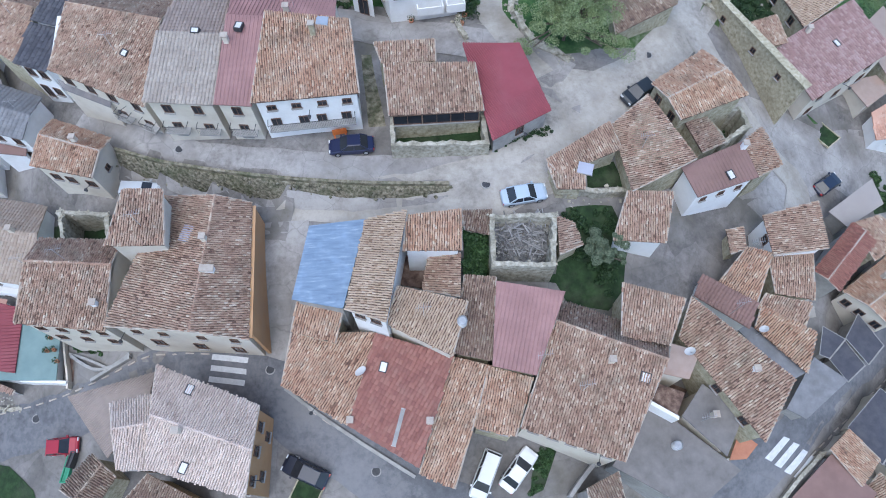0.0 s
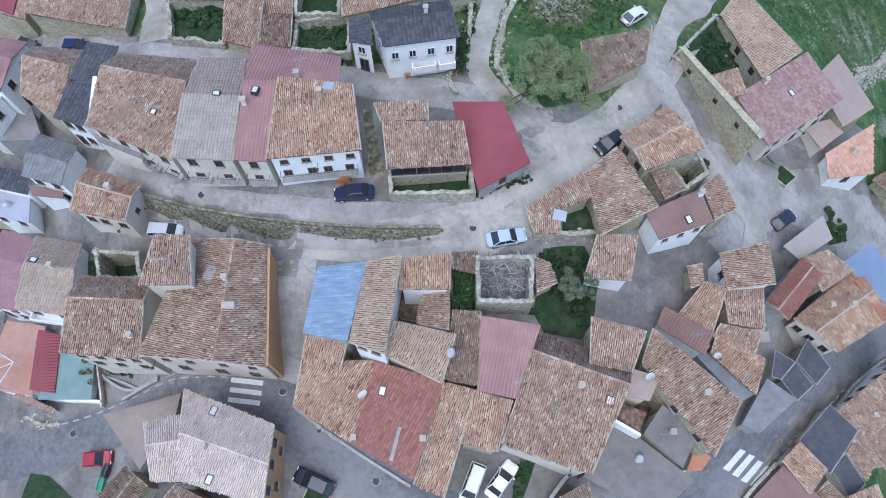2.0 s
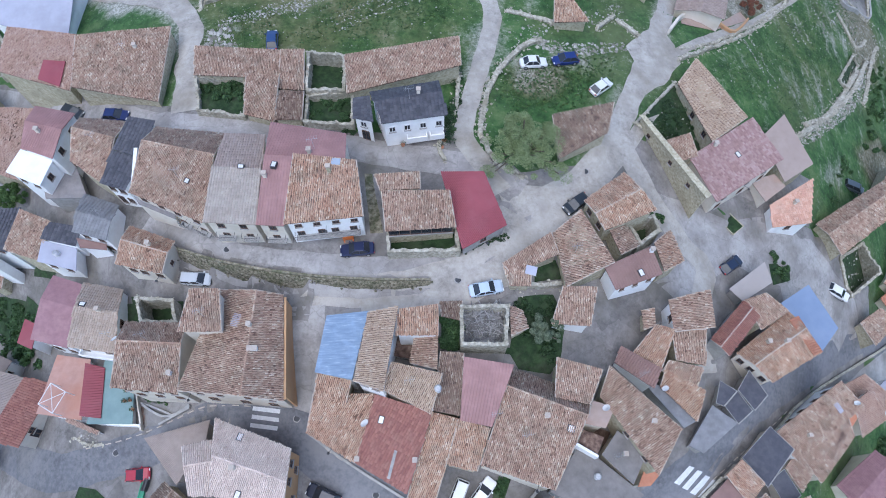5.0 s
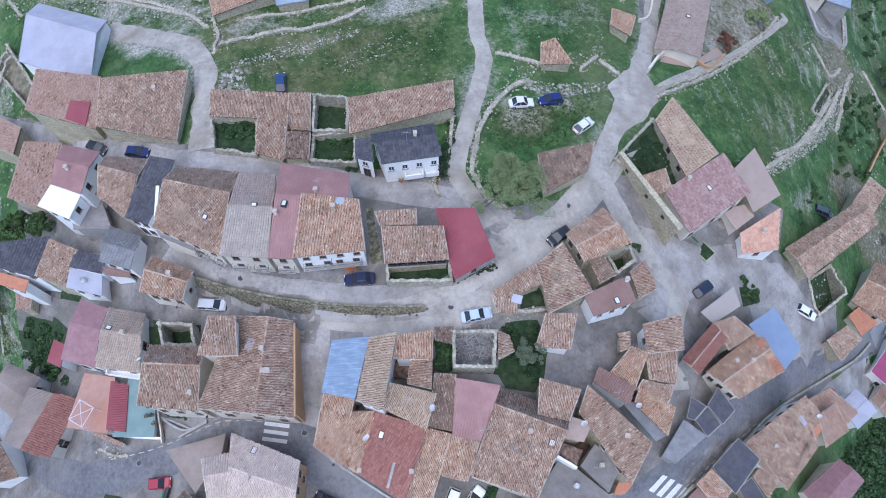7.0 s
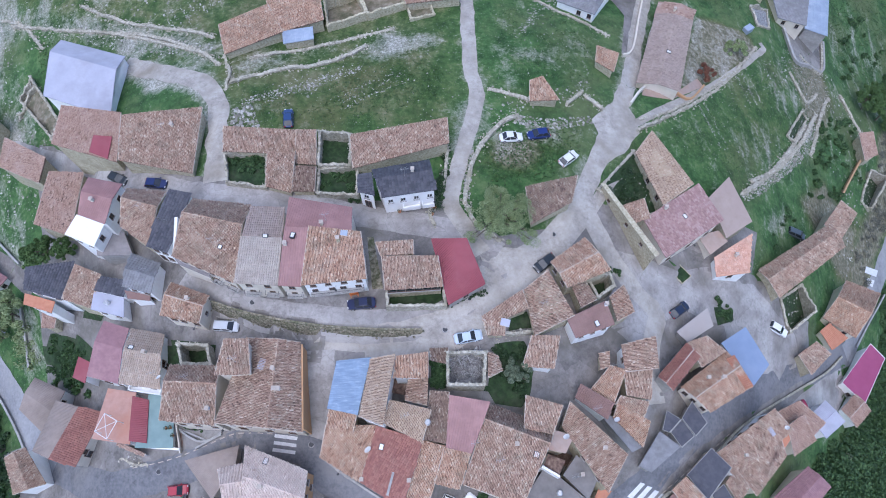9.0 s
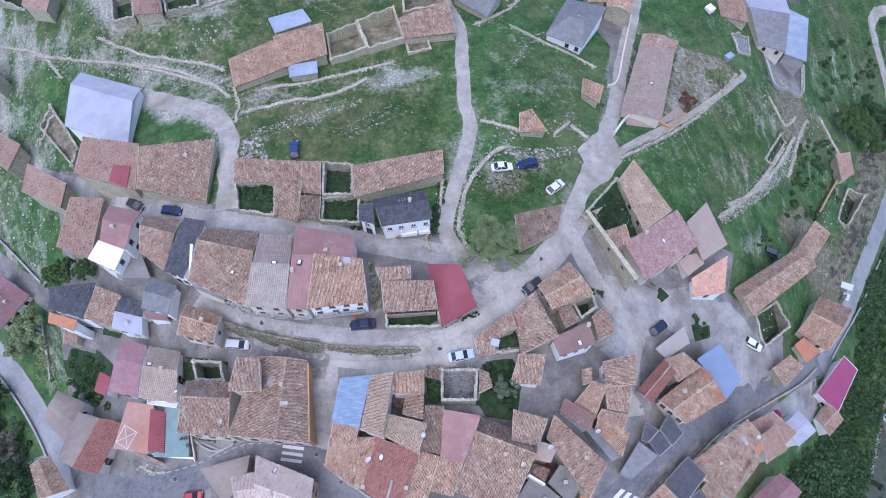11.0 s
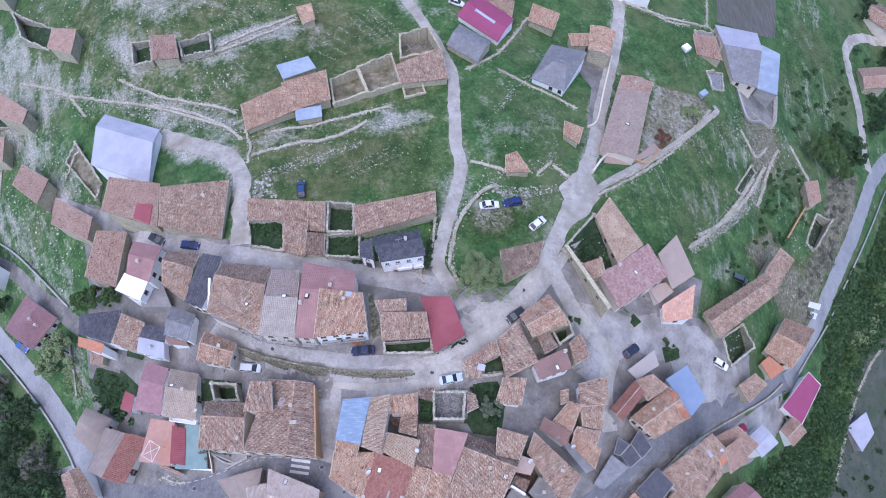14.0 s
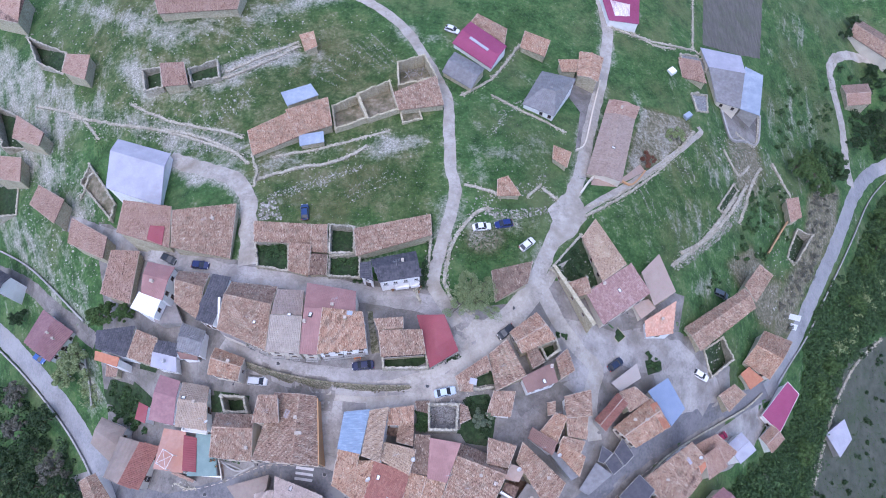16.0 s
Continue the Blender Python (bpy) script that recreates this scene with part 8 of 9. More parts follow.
stone_wall([(85.7, 141.2), (88.6, 154.8), (91.1, 166.4)], 0.7, 0.4, 'dry-stone wall of pale rubble along the slope')
stone_wall([(111.6, 129.1), (106.2, 114.5), (97.5, 115.7)], 0.9, 0.5, 'dry-stone wall of pale rubble along the slope')
stone_wall([(67.3, 67.1), (77.3, 73.9), (87.9, 84.6), (97.6, 97.0)], 1.0, 0.8, 'dry-stone wall of pale rubble along the slope')
stone_wall([(64.0, 63.2), (72.6, 70.1), (82.7, 80.4), (91.5, 91.1)], 1.0, 0.8, 'dry-stone wall of pale rubble along the slope')
stone_wall([(102.6, 77.3), (110.1, 86.0), (117.5, 94.4)], 1.6, 0.4, 'yellow rendered wall running up the slope', mat='ochre', uneven=0.05)
stone_wall([(-82.5, 44.5), (-80.5, 36.5), (-79.8, 31.3)], 0.8, 0.4, 'dry-stone wall of pale rubble along the slope', mat='greywall')
stone_wall([(-121.0, 77.0), (-104.0, 67.6), (-82.9, 51.1)], 0.8, 0.4, 'dry-stone wall of pale rubble along the slope', mat='greywall')
stone_wall([(-124.5, 53.8), (-107.0, 42.2), (-93.0, 30.5), (-81.2, 19.0), (-76.9, 14.2)], 0.8, 0.4, 'grey parapet along the lower road', mat='greywall', uneven=0.02)
stone_wall([(102.8, 41.3), (118.7, 56.9), (130.1, 71.1), (149.5, 94.7), (166.6, 115.1), (182.0, 128.9)], 0.7, 0.35, 'grey parapet along the valley road', mat='greywall', uneven=0.02)
stone_wall([(-14.9, 11.8), (-11.9, 9.7), (-7.6, 7.0), (-2.6, 4.1)], 0.35, 0.3, 'low kerb along the house fronts', mat='greywall', uneven=0.05)
stone_wall([(11.1, 29.0), (15.1, 29.3), (18.5, 30.1)], 1.6, 0.5, 'dry-stone wall of pale rubble along the slope')
stone_wall([(12.1, 2.5), (14.6, 5.5), (16.9, 6.6)], 1.2, 0.4, 'dry-stone wall of pale rubble along the slope', mat='greywall', uneven=0.05)
stone_wall([(161.5, 64.4), (143.2, 52.3), (128.4, 35.0), (115.5, 14.9)], 0.6, 0.6, 'dry-stone wall of pale rubble along the slope')
stone_wall([(26.7, 74.3), (30.6, 78.4)], 0.9, 0.5, 'dry-stone wall of pale rubble along the slope')
stone_wall([(30.9, 77.4), (34.3, 74.6)], 0.7, 0.6, 'dry-stone wall of pale rubble along the slope')
rocks('rubble_heap', [(15.3, 70.1), (18.6, 71.3), (23.0, 70.7), (31.2, 72.5), (32.4, 71.1), (25.4, 68.6), (19.0, 68.4)], 330, 0.15, 0.6, 'bank of pale tumbled stones beside parked cars')

# parked cars
car(-8.9, 33.8, -3.04, (0.015, 0.02, 0.06), 'dark blue saloon parked in front of a white house', kind='sedan', length=4.4)
car(7.6, 28.6, 0.20, (0.45, 0.52, 0.6), 'pale silver-blue saloon parked on the lane', kind='sedan', length=4.4)
car(20.2, 41.2, -2.47, (0.025, 0.03, 0.035), 'dark grey hatchback parked by a stone barn')
car(-31.1, 31.8, -0.11, (0.5, 0.52, 0.55), 'silver van parked beside a cream house', kind='van', length=4.2)
car(3.9, 4.4, -1.96, (0.7, 0.7, 0.7), 'white van parked in a narrow drive', kind='van', length=4.6)
car(7.1, 4.9, 0.91, (0.72, 0.72, 0.72), 'white saloon parked beside a driveway', kind='sedan', length=4.4)
car(-12.7, 4.6, 2.74, (0.02, 0.025, 0.045), 'dark navy hatchback on the asphalt road', length=4.5)
car(-38.4, 7.4, 0.06, (0.35, 0.02, 0.04), 'small red car beside a low roof', length=3.5)
car(45.6, 37.2, 0.60, (0.02, 0.03, 0.06), 'dark blue hatchback by a grey shed')
car(70.0, 38.0, -0.54, (0.72, 0.72, 0.72), 'white estate car on the paved street', length=4.4)
car(15.9, 65.6, 0.12, (0.72, 0.72, 0.72), 'white saloon parked on rough grass', kind='sedan')
car(20.9, 66.5, -2.94, (0.015, 0.03, 0.14), 'blue hatchback parked on rough grass')
car(25.9, 61.7, 0.73, (0.72, 0.72, 0.72), 'white hatchback parked on rough grass')
car(-23.8, 68.6, 1.70, (0.03, 0.06, 0.16), 'blue car parked at the edge of a field')
car(-46.3, 57.0, -0.16, (0.015, 0.025, 0.1), 'dark blue hatchback parked by stone houses')
car(-54.9, 59.7, -0.49, (0.03, 0.035, 0.04), 'dark car parked by stone houses')
car(77.1, 24.7, 0.42, (0.3, 0.02, 0.06), 'dark red car parked beside the road', length=3.8)
car(9.7, 129.8, -0.39, (0.72, 0.72, 0.72), 'white car parked beside a barn')
car(-89.2, 39.6, -0.67, (0.72, 0.72, 0.72), 'white car parked on the lower road', length=4.0)
car(-99.0, 44.6, -0.53, (0.05, 0.12, 0.35), 'blue car parked below a mauve roof', length=4.0)
car(79.5, 59.5, -0.37, (0.08, 0.1, 0.12), 'old grey van standing in a yard', kind='van')

# trees, shrubs and woods
tree(12.9, 47.7, 7.0, 5.2, 'light', 'broad light-green tree beside the lane and a barn', clumps=130, per=330, size=0.15, fluff=0.75)
tree(14.9, 23.2, 4.6, 2.2, 'grey', 'small grey-green bushy tree in a garden', clumps=34, per=420, size=0.16)
tree(-82.4, 41.0, 8, 4.5, 'light', 'yellow-green tree beside the lower road', clumps=40)
tree(-88.0, 38.0, 6, 3, 'light', 'young yellow-green tree beside the lower road')
tree(-72.7, 50.9, 6, 3.2, 'fresh', 'dark green tree among stone walls')
tree(-77.0, 50.6, 5, 2.6, 'fresh', 'green tree beside a shed')
tree(-67.0, 49.7, 4.5, 2.2, 'fresh', 'green bush against a white house')
tree(-107.1, 55.3, 5, 2.8, 'deep', 'dark green tree beside a white house')
tree(143.2, 120.5, 9, 5, 'mid', 'dark green tree beside the valley road', clumps=40)
tree(137.8, 124.7, 7, 3.5, 'mid', 'green tree on the slope')
tree(146.2, 117.8, 7, 4, 'deep', 'dark green tree beside the valley road')
tree(61.4, 93.2, 2.4, 2.7, 'rust', 'rust-coloured shrub in a stony plot', clumps=14, name='shrub')
tree(72.1, 104.1, 2.8, 2.6, 'light', 'yellow-green shrub beside a stone wall', clumps=22, name='shrub')
tree(179.8, 198.2, 6, 3, 'deep', 'dark green tree in the valley')
tree(177.8, 167.7, 6, 3, 'deep', 'dark green tree in the valley')
tree(171.7, 157.8, 7.0, 3.5, 'deep', 'dark green tree in the valley')
tree(181.6, 152.4, 8, 4, 'deep', 'dark green tree in the valley')
tree(170.9, 143.0, 7.0, 3.5, 'deep', 'dark green tree in the valley')
tree(180.7, 141.5, 8, 4, 'deep', 'dark green tree in the valley')
tree(163.9, 136.9, 6, 3, 'deep', 'dark green tree in the valley')
tree(183.5, 176.3, 5.0, 2.5, 'deep', 'dark green tree in the valley')
tree(173.1, 189.0, 5.0, 2.5, 'deep', 'dark green tree in the valley')
tree(-105.5, 27.6, 7, 3.6, 'bare', 'grey-green leafless tree on the western slope', clumps=30, per=120)
tree(-97.9, 21.6, 7, 3.6, 'deep', 'grey-green leafless tree on the western slope', clumps=30, per=120)
tree(-89.6, 17.1, 7, 3.6, 'bare', 'grey-green leafless tree on the western slope', clumps=30, per=120)
tree(-105.5, 16.4, 7, 3.6, 'deep', 'grey-green leafless tree on the western slope', clumps=30, per=120)
tree(-84.8, 11.8, 7, 3.6, 'deep', 'grey-green leafless tree on the western slope', clumps=30, per=120)
tree(-95.8, 13.4, 7, 3.6, 'deep', 'grey-green leafless tree on the western slope', clumps=30, per=120)
tree(-106.2, 36.0, 7, 3.6, 'bare', 'grey-green leafless tree on the western slope', clumps=30, per=120)
tree(-94.7, 29.5, 7, 3.6, 'deep', 'grey-green leafless tree on the western slope', clumps=30, per=120)
shrubs('western_thicket', [(-143.0, 50.5), (-117.4, 43.6), (-99.6, 33.1), (-88.0, 22.7), (-81.0, 14.4), (-76.0, 4.3), (-126.0, 4.3)], 200, 1.0, 2.4, 'deep', 'thicket of dark shrubs on the western slope')
shrubs('eastern_thicket', [(119.4, 48.9), (132.7, 64.6), (147.1, 84.3), (165.0, 105.6), (188.1, 124.2), (202.0, 126.5), (190.7, 94.6), (165.2, 80.8), (140.3, 53.7), (123.4, 31.2), (121.2, 40.9)], 700, 0.8, 2.2, 'mid', 'thicket of green shrubs below the valley road')
shrubs('southern_thicket', [(84.2, 13.7), (104.5, 23.4), (117.8, 37.2), (122.0, 31.1), (109.7, 11.7), (99.7, 0.1), (70.6, 0.5)], 700, 1.2, 2.8, 'mid', 'thicket of dark shrubs below the last houses')
shrubs('valley_thicket', [(163.3, 100.8), (202.0, 126.5), (192.8, 80.0), (167.2, 73.3), (140.3, 53.7), (149.9, 73.6)], 800, 1.0, 2.8, 'mid', 'dark shrubs along the valley bottom')
shrubs('weeds', [(164.6, 172.2), (194.0, 178.5), (186.1, 136.0), (167.6, 134.1), (166.2, 152.8)], 70, 1.0, 2.2, 'deep', 'dark bushes beside a hut')
shrubs('weeds', [(-73.8, 34.1), (-61.1, 30.0), (-59.9, 22.5), (-74.7, 28.5)], 20, 0.5, 1.0, 'mid', 'weeds in a neglected garden')
shrubs('weeds', [(2.0, 25.4), (4.2, 25.5), (4.1, 21.5), (1.9, 21.5)], 40, 0.35, 0.7, 'mid', 'overgrown weeds in a small garden', size=0.25, per=80)
shrubs('weeds', [(11.9, 25.1), (13.8, 22.2), (16.0, 19.9), (17.0, 23.0), (14.4, 26.4), (12.2, 27.2)], 24, 0.35, 0.8, 'deep', 'weeds in a walled garden', size=0.25, per=80)
shrubs('weeds', [(29.0, 40.9), (33.9, 43.6), (34.6, 41.9), (31.0, 38.8)], 10, 0.3, 0.6, 'mid', 'weeds in a roofless yard', size=0.25, per=80)
shrubs('weeds', [(-33.8, 61.6), (-27.3, 61.3), (-26.8, 56.0), (-33.1, 57.0)], 26, 0.3, 0.8, 'mid', 'weeds inside a ruin', size=0.25, per=80)
shrubs('weeds', [(-17.4, 58.3), (-11.3, 58.9), (-11.1, 54.4), (-17.3, 54.2)], 26, 0.3, 0.8, 'mid', 'weeds inside a ruin', size=0.25, per=80)
shrubs('weeds', [(31.1, 54.8), (38.6, 64.0), (43.7, 56.7), (39.6, 53.8)], 30, 0.3, 0.9, 'deep', 'weeds in a walled yard', size=0.25, per=80)
shrubs('weeds', [(53.9, 40.7), (58.0, 40.4), (58.2, 37.7), (54.7, 36.2)], 14, 0.3, 0.7, 'mid', 'weeds in a corner plot', size=0.25, per=80)
shrubs('weeds', [(68.7, 51.6), (84.0, 64.1), (87.3, 69.7), (77.8, 65.4), (67.2, 54.0)], 9, 0.3, 0.7, 'mid', 'rough bushes behind a barn', size=0.3)
tree(123.1, 111.2, 7.6499999999999995, 4.5, 'fresh', 'broad green tree beside the valley road', clumps=36, per=150)
tree(130.1, 110.7, 8.5, 5, 'fresh', 'broad green tree beside the valley road', clumps=36, per=150)
tree(135.2, 108.3, 6.8, 4, 'fresh', 'broad green tree beside the valley road', clumps=36, per=150)
tree(129.3, 116.8, 6.8, 4, 'fresh', 'broad green tree beside the valley road', clumps=36, per=150)
shrubs('dry_shrubs', [(103.5, 54.5), (105.5, 63.7), (113.3, 74.0), (123.2, 87.2), (129.8, 104.8), (148.5, 114.6), (126.0, 79.0), (110.2, 56.8)], 90, 0.5, 1.2, 'bare', 'dry grey shrubs above the valley road', size=0.3)
shrubs('eastern_scrub', [(115.5, 14.9), (140.3, 53.7), (167.2, 73.3), (192.8, 80.0), (168.3, 4.3), (112.6, 4.3)], 45, 0.5, 1.3, 'deep', 'scattered dark shrubs in a valley field')
shrubs('bushes', [(3.5, 63.6), (4.5, 69.6), (5.0, 59.0), (2.2, 52.4)], 14, 0.5, 1.0, 'deep', 'dark bushes against a stone wall', size=0.25)
shrubs('bushes', [(2.8, 55.1), (3.5, 53.5), (3.1, 50.4), (2.3, 51.4)], 8, 0.6, 1.0, 'deep', 'dark bushes beside a white house', size=0.22)

# rubble and field stones
rocks('field_stones', [(-129.1, 160.4), (-29.0, 139.2), (-38.9, 118.3), (-47.0, 94.8), (-71.5, 98.9), (-96.0, 99.7), (-115.4, 125.3)], 1050, 0.12, 0.55, 'scattered pale field stones on rough grass')
rocks('field_stones', [(-52.5, 116.4), (-32.7, 127.0), (-31.9, 121.3), (-49.4, 110.5)], 420, 0.15, 0.6, 'broad bank of grey rubble on old terraces')
rocks('field_stones', [(-74.9, 104.4), (-70.3, 97.8), (-57.2, 95.3), (-41.4, 89.5), (-39.2, 84.9), (-59.1, 89.7), (-75.7, 99.0)], 420, 0.12, 0.55, 'rubble strewn between collapsed terraces')
rocks('field_stones', [(-121.0, 110.4), (-100.8, 111.5), (-77.7, 73.7), (-80.9, 52.2), (-104.0, 67.6)], 1120, 0.12, 0.55, 'scattered pale stones on a slope')
rocks('field_stones', [(63.1, 63.0), (77.3, 73.9), (94.5, 94.0), (98.0, 93.5), (86.8, 79.2), (72.0, 66.9), (65.6, 62.2)], 979, 0.16, 0.55, 'collapsed dry-stone terraces')
rocks('field_stones', [(81.5, 105.8), (97.1, 114.5), (97.6, 97.0), (77.5, 95.3)], 210, 0.12, 0.55, 'scattered pale stones on rough grass')
rocks('field_stones', [(7.2, 60.2), (9.1, 63.1), (8.4, 52.4), (7.4, 50.3)], 175, 0.12, 0.55, 'line of tumbled wall stones')
rocks('field_stones', [(12.3, 72.5), (32.5, 82.1), (33.0, 77.9), (14.1, 70.1)], 175, 0.12, 0.55, 'line of tumbled wall stones')
rocks('field_stones', [(106.6, 102.5), (128.1, 110.5), (113.1, 68.9), (97.0, 52.2), (89.8, 56.5)], 350, 0.12, 0.55, 'stony slope above the valley road')
rocks('rubble_heap', [(5.1, 26.4), (10.2, 26.5), (10.2, 23.0), (5.1, 22.9)], 420, 0.12, 0.5, 'heap of fallen stones inside a roofless ruin')
rocks('rubble_heap', [(32.3, 56.1), (38.5, 63.5), (43.2, 56.6), (39.1, 54.2)], 200, 0.12, 0.5, 'loose stones in a walled yard')
rocks('rubble_heap', [(-34.9, 70.6), (-31.5, 73.6), (-28.7, 66.8), (-34.0, 66.9)], 200, 0.15, 0.7, 'pale heap of stones at a field corner')

# roof windows, chimneys, dishes and aerials
skylight(-5.2, 12.7, 6.25, (-0.05, -0.19, 0.98))
skylight(17.2, 11.5, 7.51, (-0.06, -0.19, 0.98), w=0.9, d=0.9)
skylight(-21.8, 10.7, 6.36, (0.02, 0.06, 1.00))
skylight(-21.3, 4.3, 6.35, (-0.02, -0.06, 1.00))
skylight(27.5, 30.7, 8.53, (0.06, -0.13, 0.99))
skylight(-30.7, 41.7, 12.82, (-0.10, -0.22, 0.97), w=0.7, d=0.7)
skylight(-23.3, 42.6, 14.90, (-0.01, -0.16, 0.99), w=0.8, d=0.6)
skylight(-18.9, 42.3, 15.81, (0.02, 0.12, 0.99))
skylight(-46.7, 28.6, 2.24, (0.04, 0.22, 0.97), w=0.9, d=0.7)
skylight(46.5, 52.2, 2.34, (0.09, -0.13, 0.99))
skylight(50.0, 91.1, -0.24, (0.19, -0.06, 0.98))
dish(-7.1, 12.2, 5.54, r=0.55)
dish(22.0, 14.1, 5.00, r=0.5)
dish(65.2, 18.1, -14.69)
dish(-41.1, 23.6, 1.76)
dish(30.5, 17.0, 2.12)
chimney(-22.1, 7.2, 6.58)
chimney(-21.3, 23.4, 9.61)
chimney(-20.6, 20.5, 9.50, h=0.5, w=1.1, d=0.5, mat='white')
chimney(-11.9, 41.3, 15.89, mat='stone', h=1.3)
chimney(-20.0, 41.0, 15.21)
chimney(-14.7, 44.3, 15.48)
chimney(-8.0, 8.3, 4.74, h=0.7)
chimney(-1.1, 8.1, 5.59, h=0.8)
chimney(14.4, 12.9, 7.59, h=0.8)
chimney(43.1, 53.5, 2.82)
chimney(29.1, 33.6, 8.81, mat='white')
chimney(27.5, 12.6, 5.71, h=0.6, mat='white')
chimney(-30.7, 17.9, 7.94, h=0.6, mat='white')
chimney(-43.6, 66.3, 9.43)
chimney(-36.3, 34.8, 8.08)
chimney(48.2, 24.9, -3.66)
chimney(-89.9, 46.9, -18.52)
chimney(54.7, 106.0, -4.23)
chimney(24.4, 9.1, 2.80, h=0.7)
aerial(26.4, 17.8, 6.41)
aerial(23.3, 8.6, 2.63)
aerial(-42.0, 24.0, 1.79)
aerial(-26.4, 24.0, 11.27)
aerial(-14.1, 44.9, 15.40)
aerial(-1.6, 16.2, 9.89)
aerial(8.4, 12.7, 8.17)
aerial(-2.3, 53.2, 14.59)

# balconies and front doors
balcony(-12.50, 35.66, 10.3, -1.45, 8.2)
balcony(-25.65, 35.57, 9.5, -1.62, 2.3)
balcony(-22.55, 35.41, 9.5, -1.62, 2.0)
balcony(-31.89, 38.11, 7.8, -1.98, 1.7)
balcony(-29.18, 36.93, 7.8, -1.98, 1.6)
balcony(-19.03, 35.12, 9.8, -1.62, 2.4)
balcony(-1.44, 50.73, 9.4, -1.42, 2.8, wall=True)
balcony(1.29, 51.16, 9.4, -1.42, 2.0, wall=True)
balcony(-44.49, 22.71, -1.4, -1.71, 5.4, wall=True)

# fallen timbers
timbers([(5.1, 26.5), (10.2, 26.6), (10.2, 22.9), (5.1, 22.8)], 190, 'fallen roof timbers lying in a roofless ruin')
timbers([(-4.2, 117.1), (2.1, 119.6), (4.8, 112.6), (-3.7, 110.2)], 70, 'fallen roof timbers in a ruin')

# street furniture and clutter
manhole(-16.42, 13.56)
manhole(-6.20, 4.57)
manhole(-28.02, 16.62)
manhole(-42.57, 10.21)
manhole(4.10, 29.79)
manhole(-26.53, 34.68)
manhole(22.16, 46.60)
manhole(-38.68, 24.69)
barrier(-10.15, 35.39, turn=0.2)
plant_pot(-41.1, 16.6, -3.45)
plant_pot(-40.4, 16.7, -3.45)
plant_pot(-41.1, 18.0, -3.45)
plant_pot(-39.8, 15.5, -3.45)
plant_pot(-37.62, 17.48, -3.10, r=0.3)
plant_pot(-35.95, 17.22, -2.59, r=0.3)
plant_pot(-35.10, 17.04, -2.35, r=0.3)
plant_pot(1.90, 49.72, 8.01, r=0.4)
plant_pot(-3.45, 50.18, 7.94, r=0.3)
plant_pot(2.35, 51.13, 7.95, r=0.45)
trough(-12.58, 2.79, turn=-0.4, w=2.6, d=2.2, h=0.6, mat='stone', label='low square stone planter with weeds by the road')
trough(-37.84, 5.14, turn=1.5, w=2.6, d=0.7, h=0.5, mat='green_paint', label='long green box standing on the ground', name='storage_box', planted=False)
trough(-37.23, 6.03, turn=1.4, w=1.6, d=0.5, h=1.0, mat='iron', label='dark narrow box beside a wall', name='storage_box', planted=False)
trough(46.72, 44.19, turn=-0.9, w=3.6, d=2.4, h=0.25, mat='stone', label='raised stone planting bed on the street')
pergola([(-51.0, 18.8), (-48.7, 17.6), (-49.8, 14.8), (-52.0, 16.0)], -2.0)
roof_panel(-3.8, 7.7, 5.36, (-0.05, -0.19, 0.98), 0.35, 3.2, 'greywall', 'long grey cement strip lying on a red roof')
roof_panel(-11.1, 42.5, 16.22, (-0.03, -0.25, 0.97), 1.1, 0.8, 'bluegrey', 'small blue-grey panel on a tiled roof')
roof_panel(-23.2, 24.2, 9.21, (-0.16, 0.04, 0.99), 1.6, 1.0, 'white_sheet', 'pale sheet patch on a tiled roof')
roof_panel(13.2, 30.3, 10.35, (-0.04, -0.16, 0.99), 1.4, 1.1, 'white_sheet', 'white sheet lying on a low roof')
roof_panel(62.6, 17.6, -14.49, (0.11, -0.17, 0.98), 0.8, 1.6, 'white_sheet', 'white sheet let into a tiled roof')
roof_panel(16.9, 122.7, 1.50, (-0.10, -0.11, 0.99), 6.5, 0.7, 'white_sheet', 'long pale translucent strip in a magenta roof')
water_tank(21.1, 6.6, 1.43)
water_tank(-52.9, 36.6, 0.64)
water_tank(1.6, 15.6, 9.92)
lamp_bracket(-12.50, 35.66, 12.1, -1.45)
lamp_bracket(-31.12, 37.78, 9.8, -1.98)
lamp_bracket(-28.57, 15.93, 6.1, -1.66)
lamp_bracket(-11.18, 9.90, 3.8, -2.10)
lamp_bracket(7.30, 34.67, 10.5, -1.04)
lamp_bracket(2.27, 51.31, 11.0, -1.42)
lamp_bracket(-35.39, 31.56, 5.5, -1.78)
lamp_bracket(47.82, 48.42, -0.3, -0.99)
lamp_bracket(13.48, 5.65, 4.6, -1.89)
lamp_bracket(-16.22, 3.49, 4.1, -0.04)
chimney(-1.1, 54.2, 14.57, h=0.8)
chimney(-54.5, 51.7, 9.15, h=0.8)
chimney(-44.2, 27.7, 2.33, h=0.8)
chimney(50.6, 24.9, -3.29, h=0.8)
chimney(57.1, 13.5, -14.55, h=0.8)
chimney(-91.3, 48.2, -17.97, h=0.8)
chimney(35.1, 107.5, 1.50, h=0.8)
chimney(57.5, 47.6, -4.55, h=0.8)
aerial(-31.8, 42.1, 12.80)
aerial(-45.5, 49.3, 9.90)
aerial(-34.1, 22.0, 8.47)
aerial(11.9, 10.5, 6.97)
aerial(19.0, 33.0, 9.58)
aerial(30.3, 24.8, 3.79)
aerial(-45.0, 40.2, 5.14)
aerial(-44.9, 65.3, 9.31)

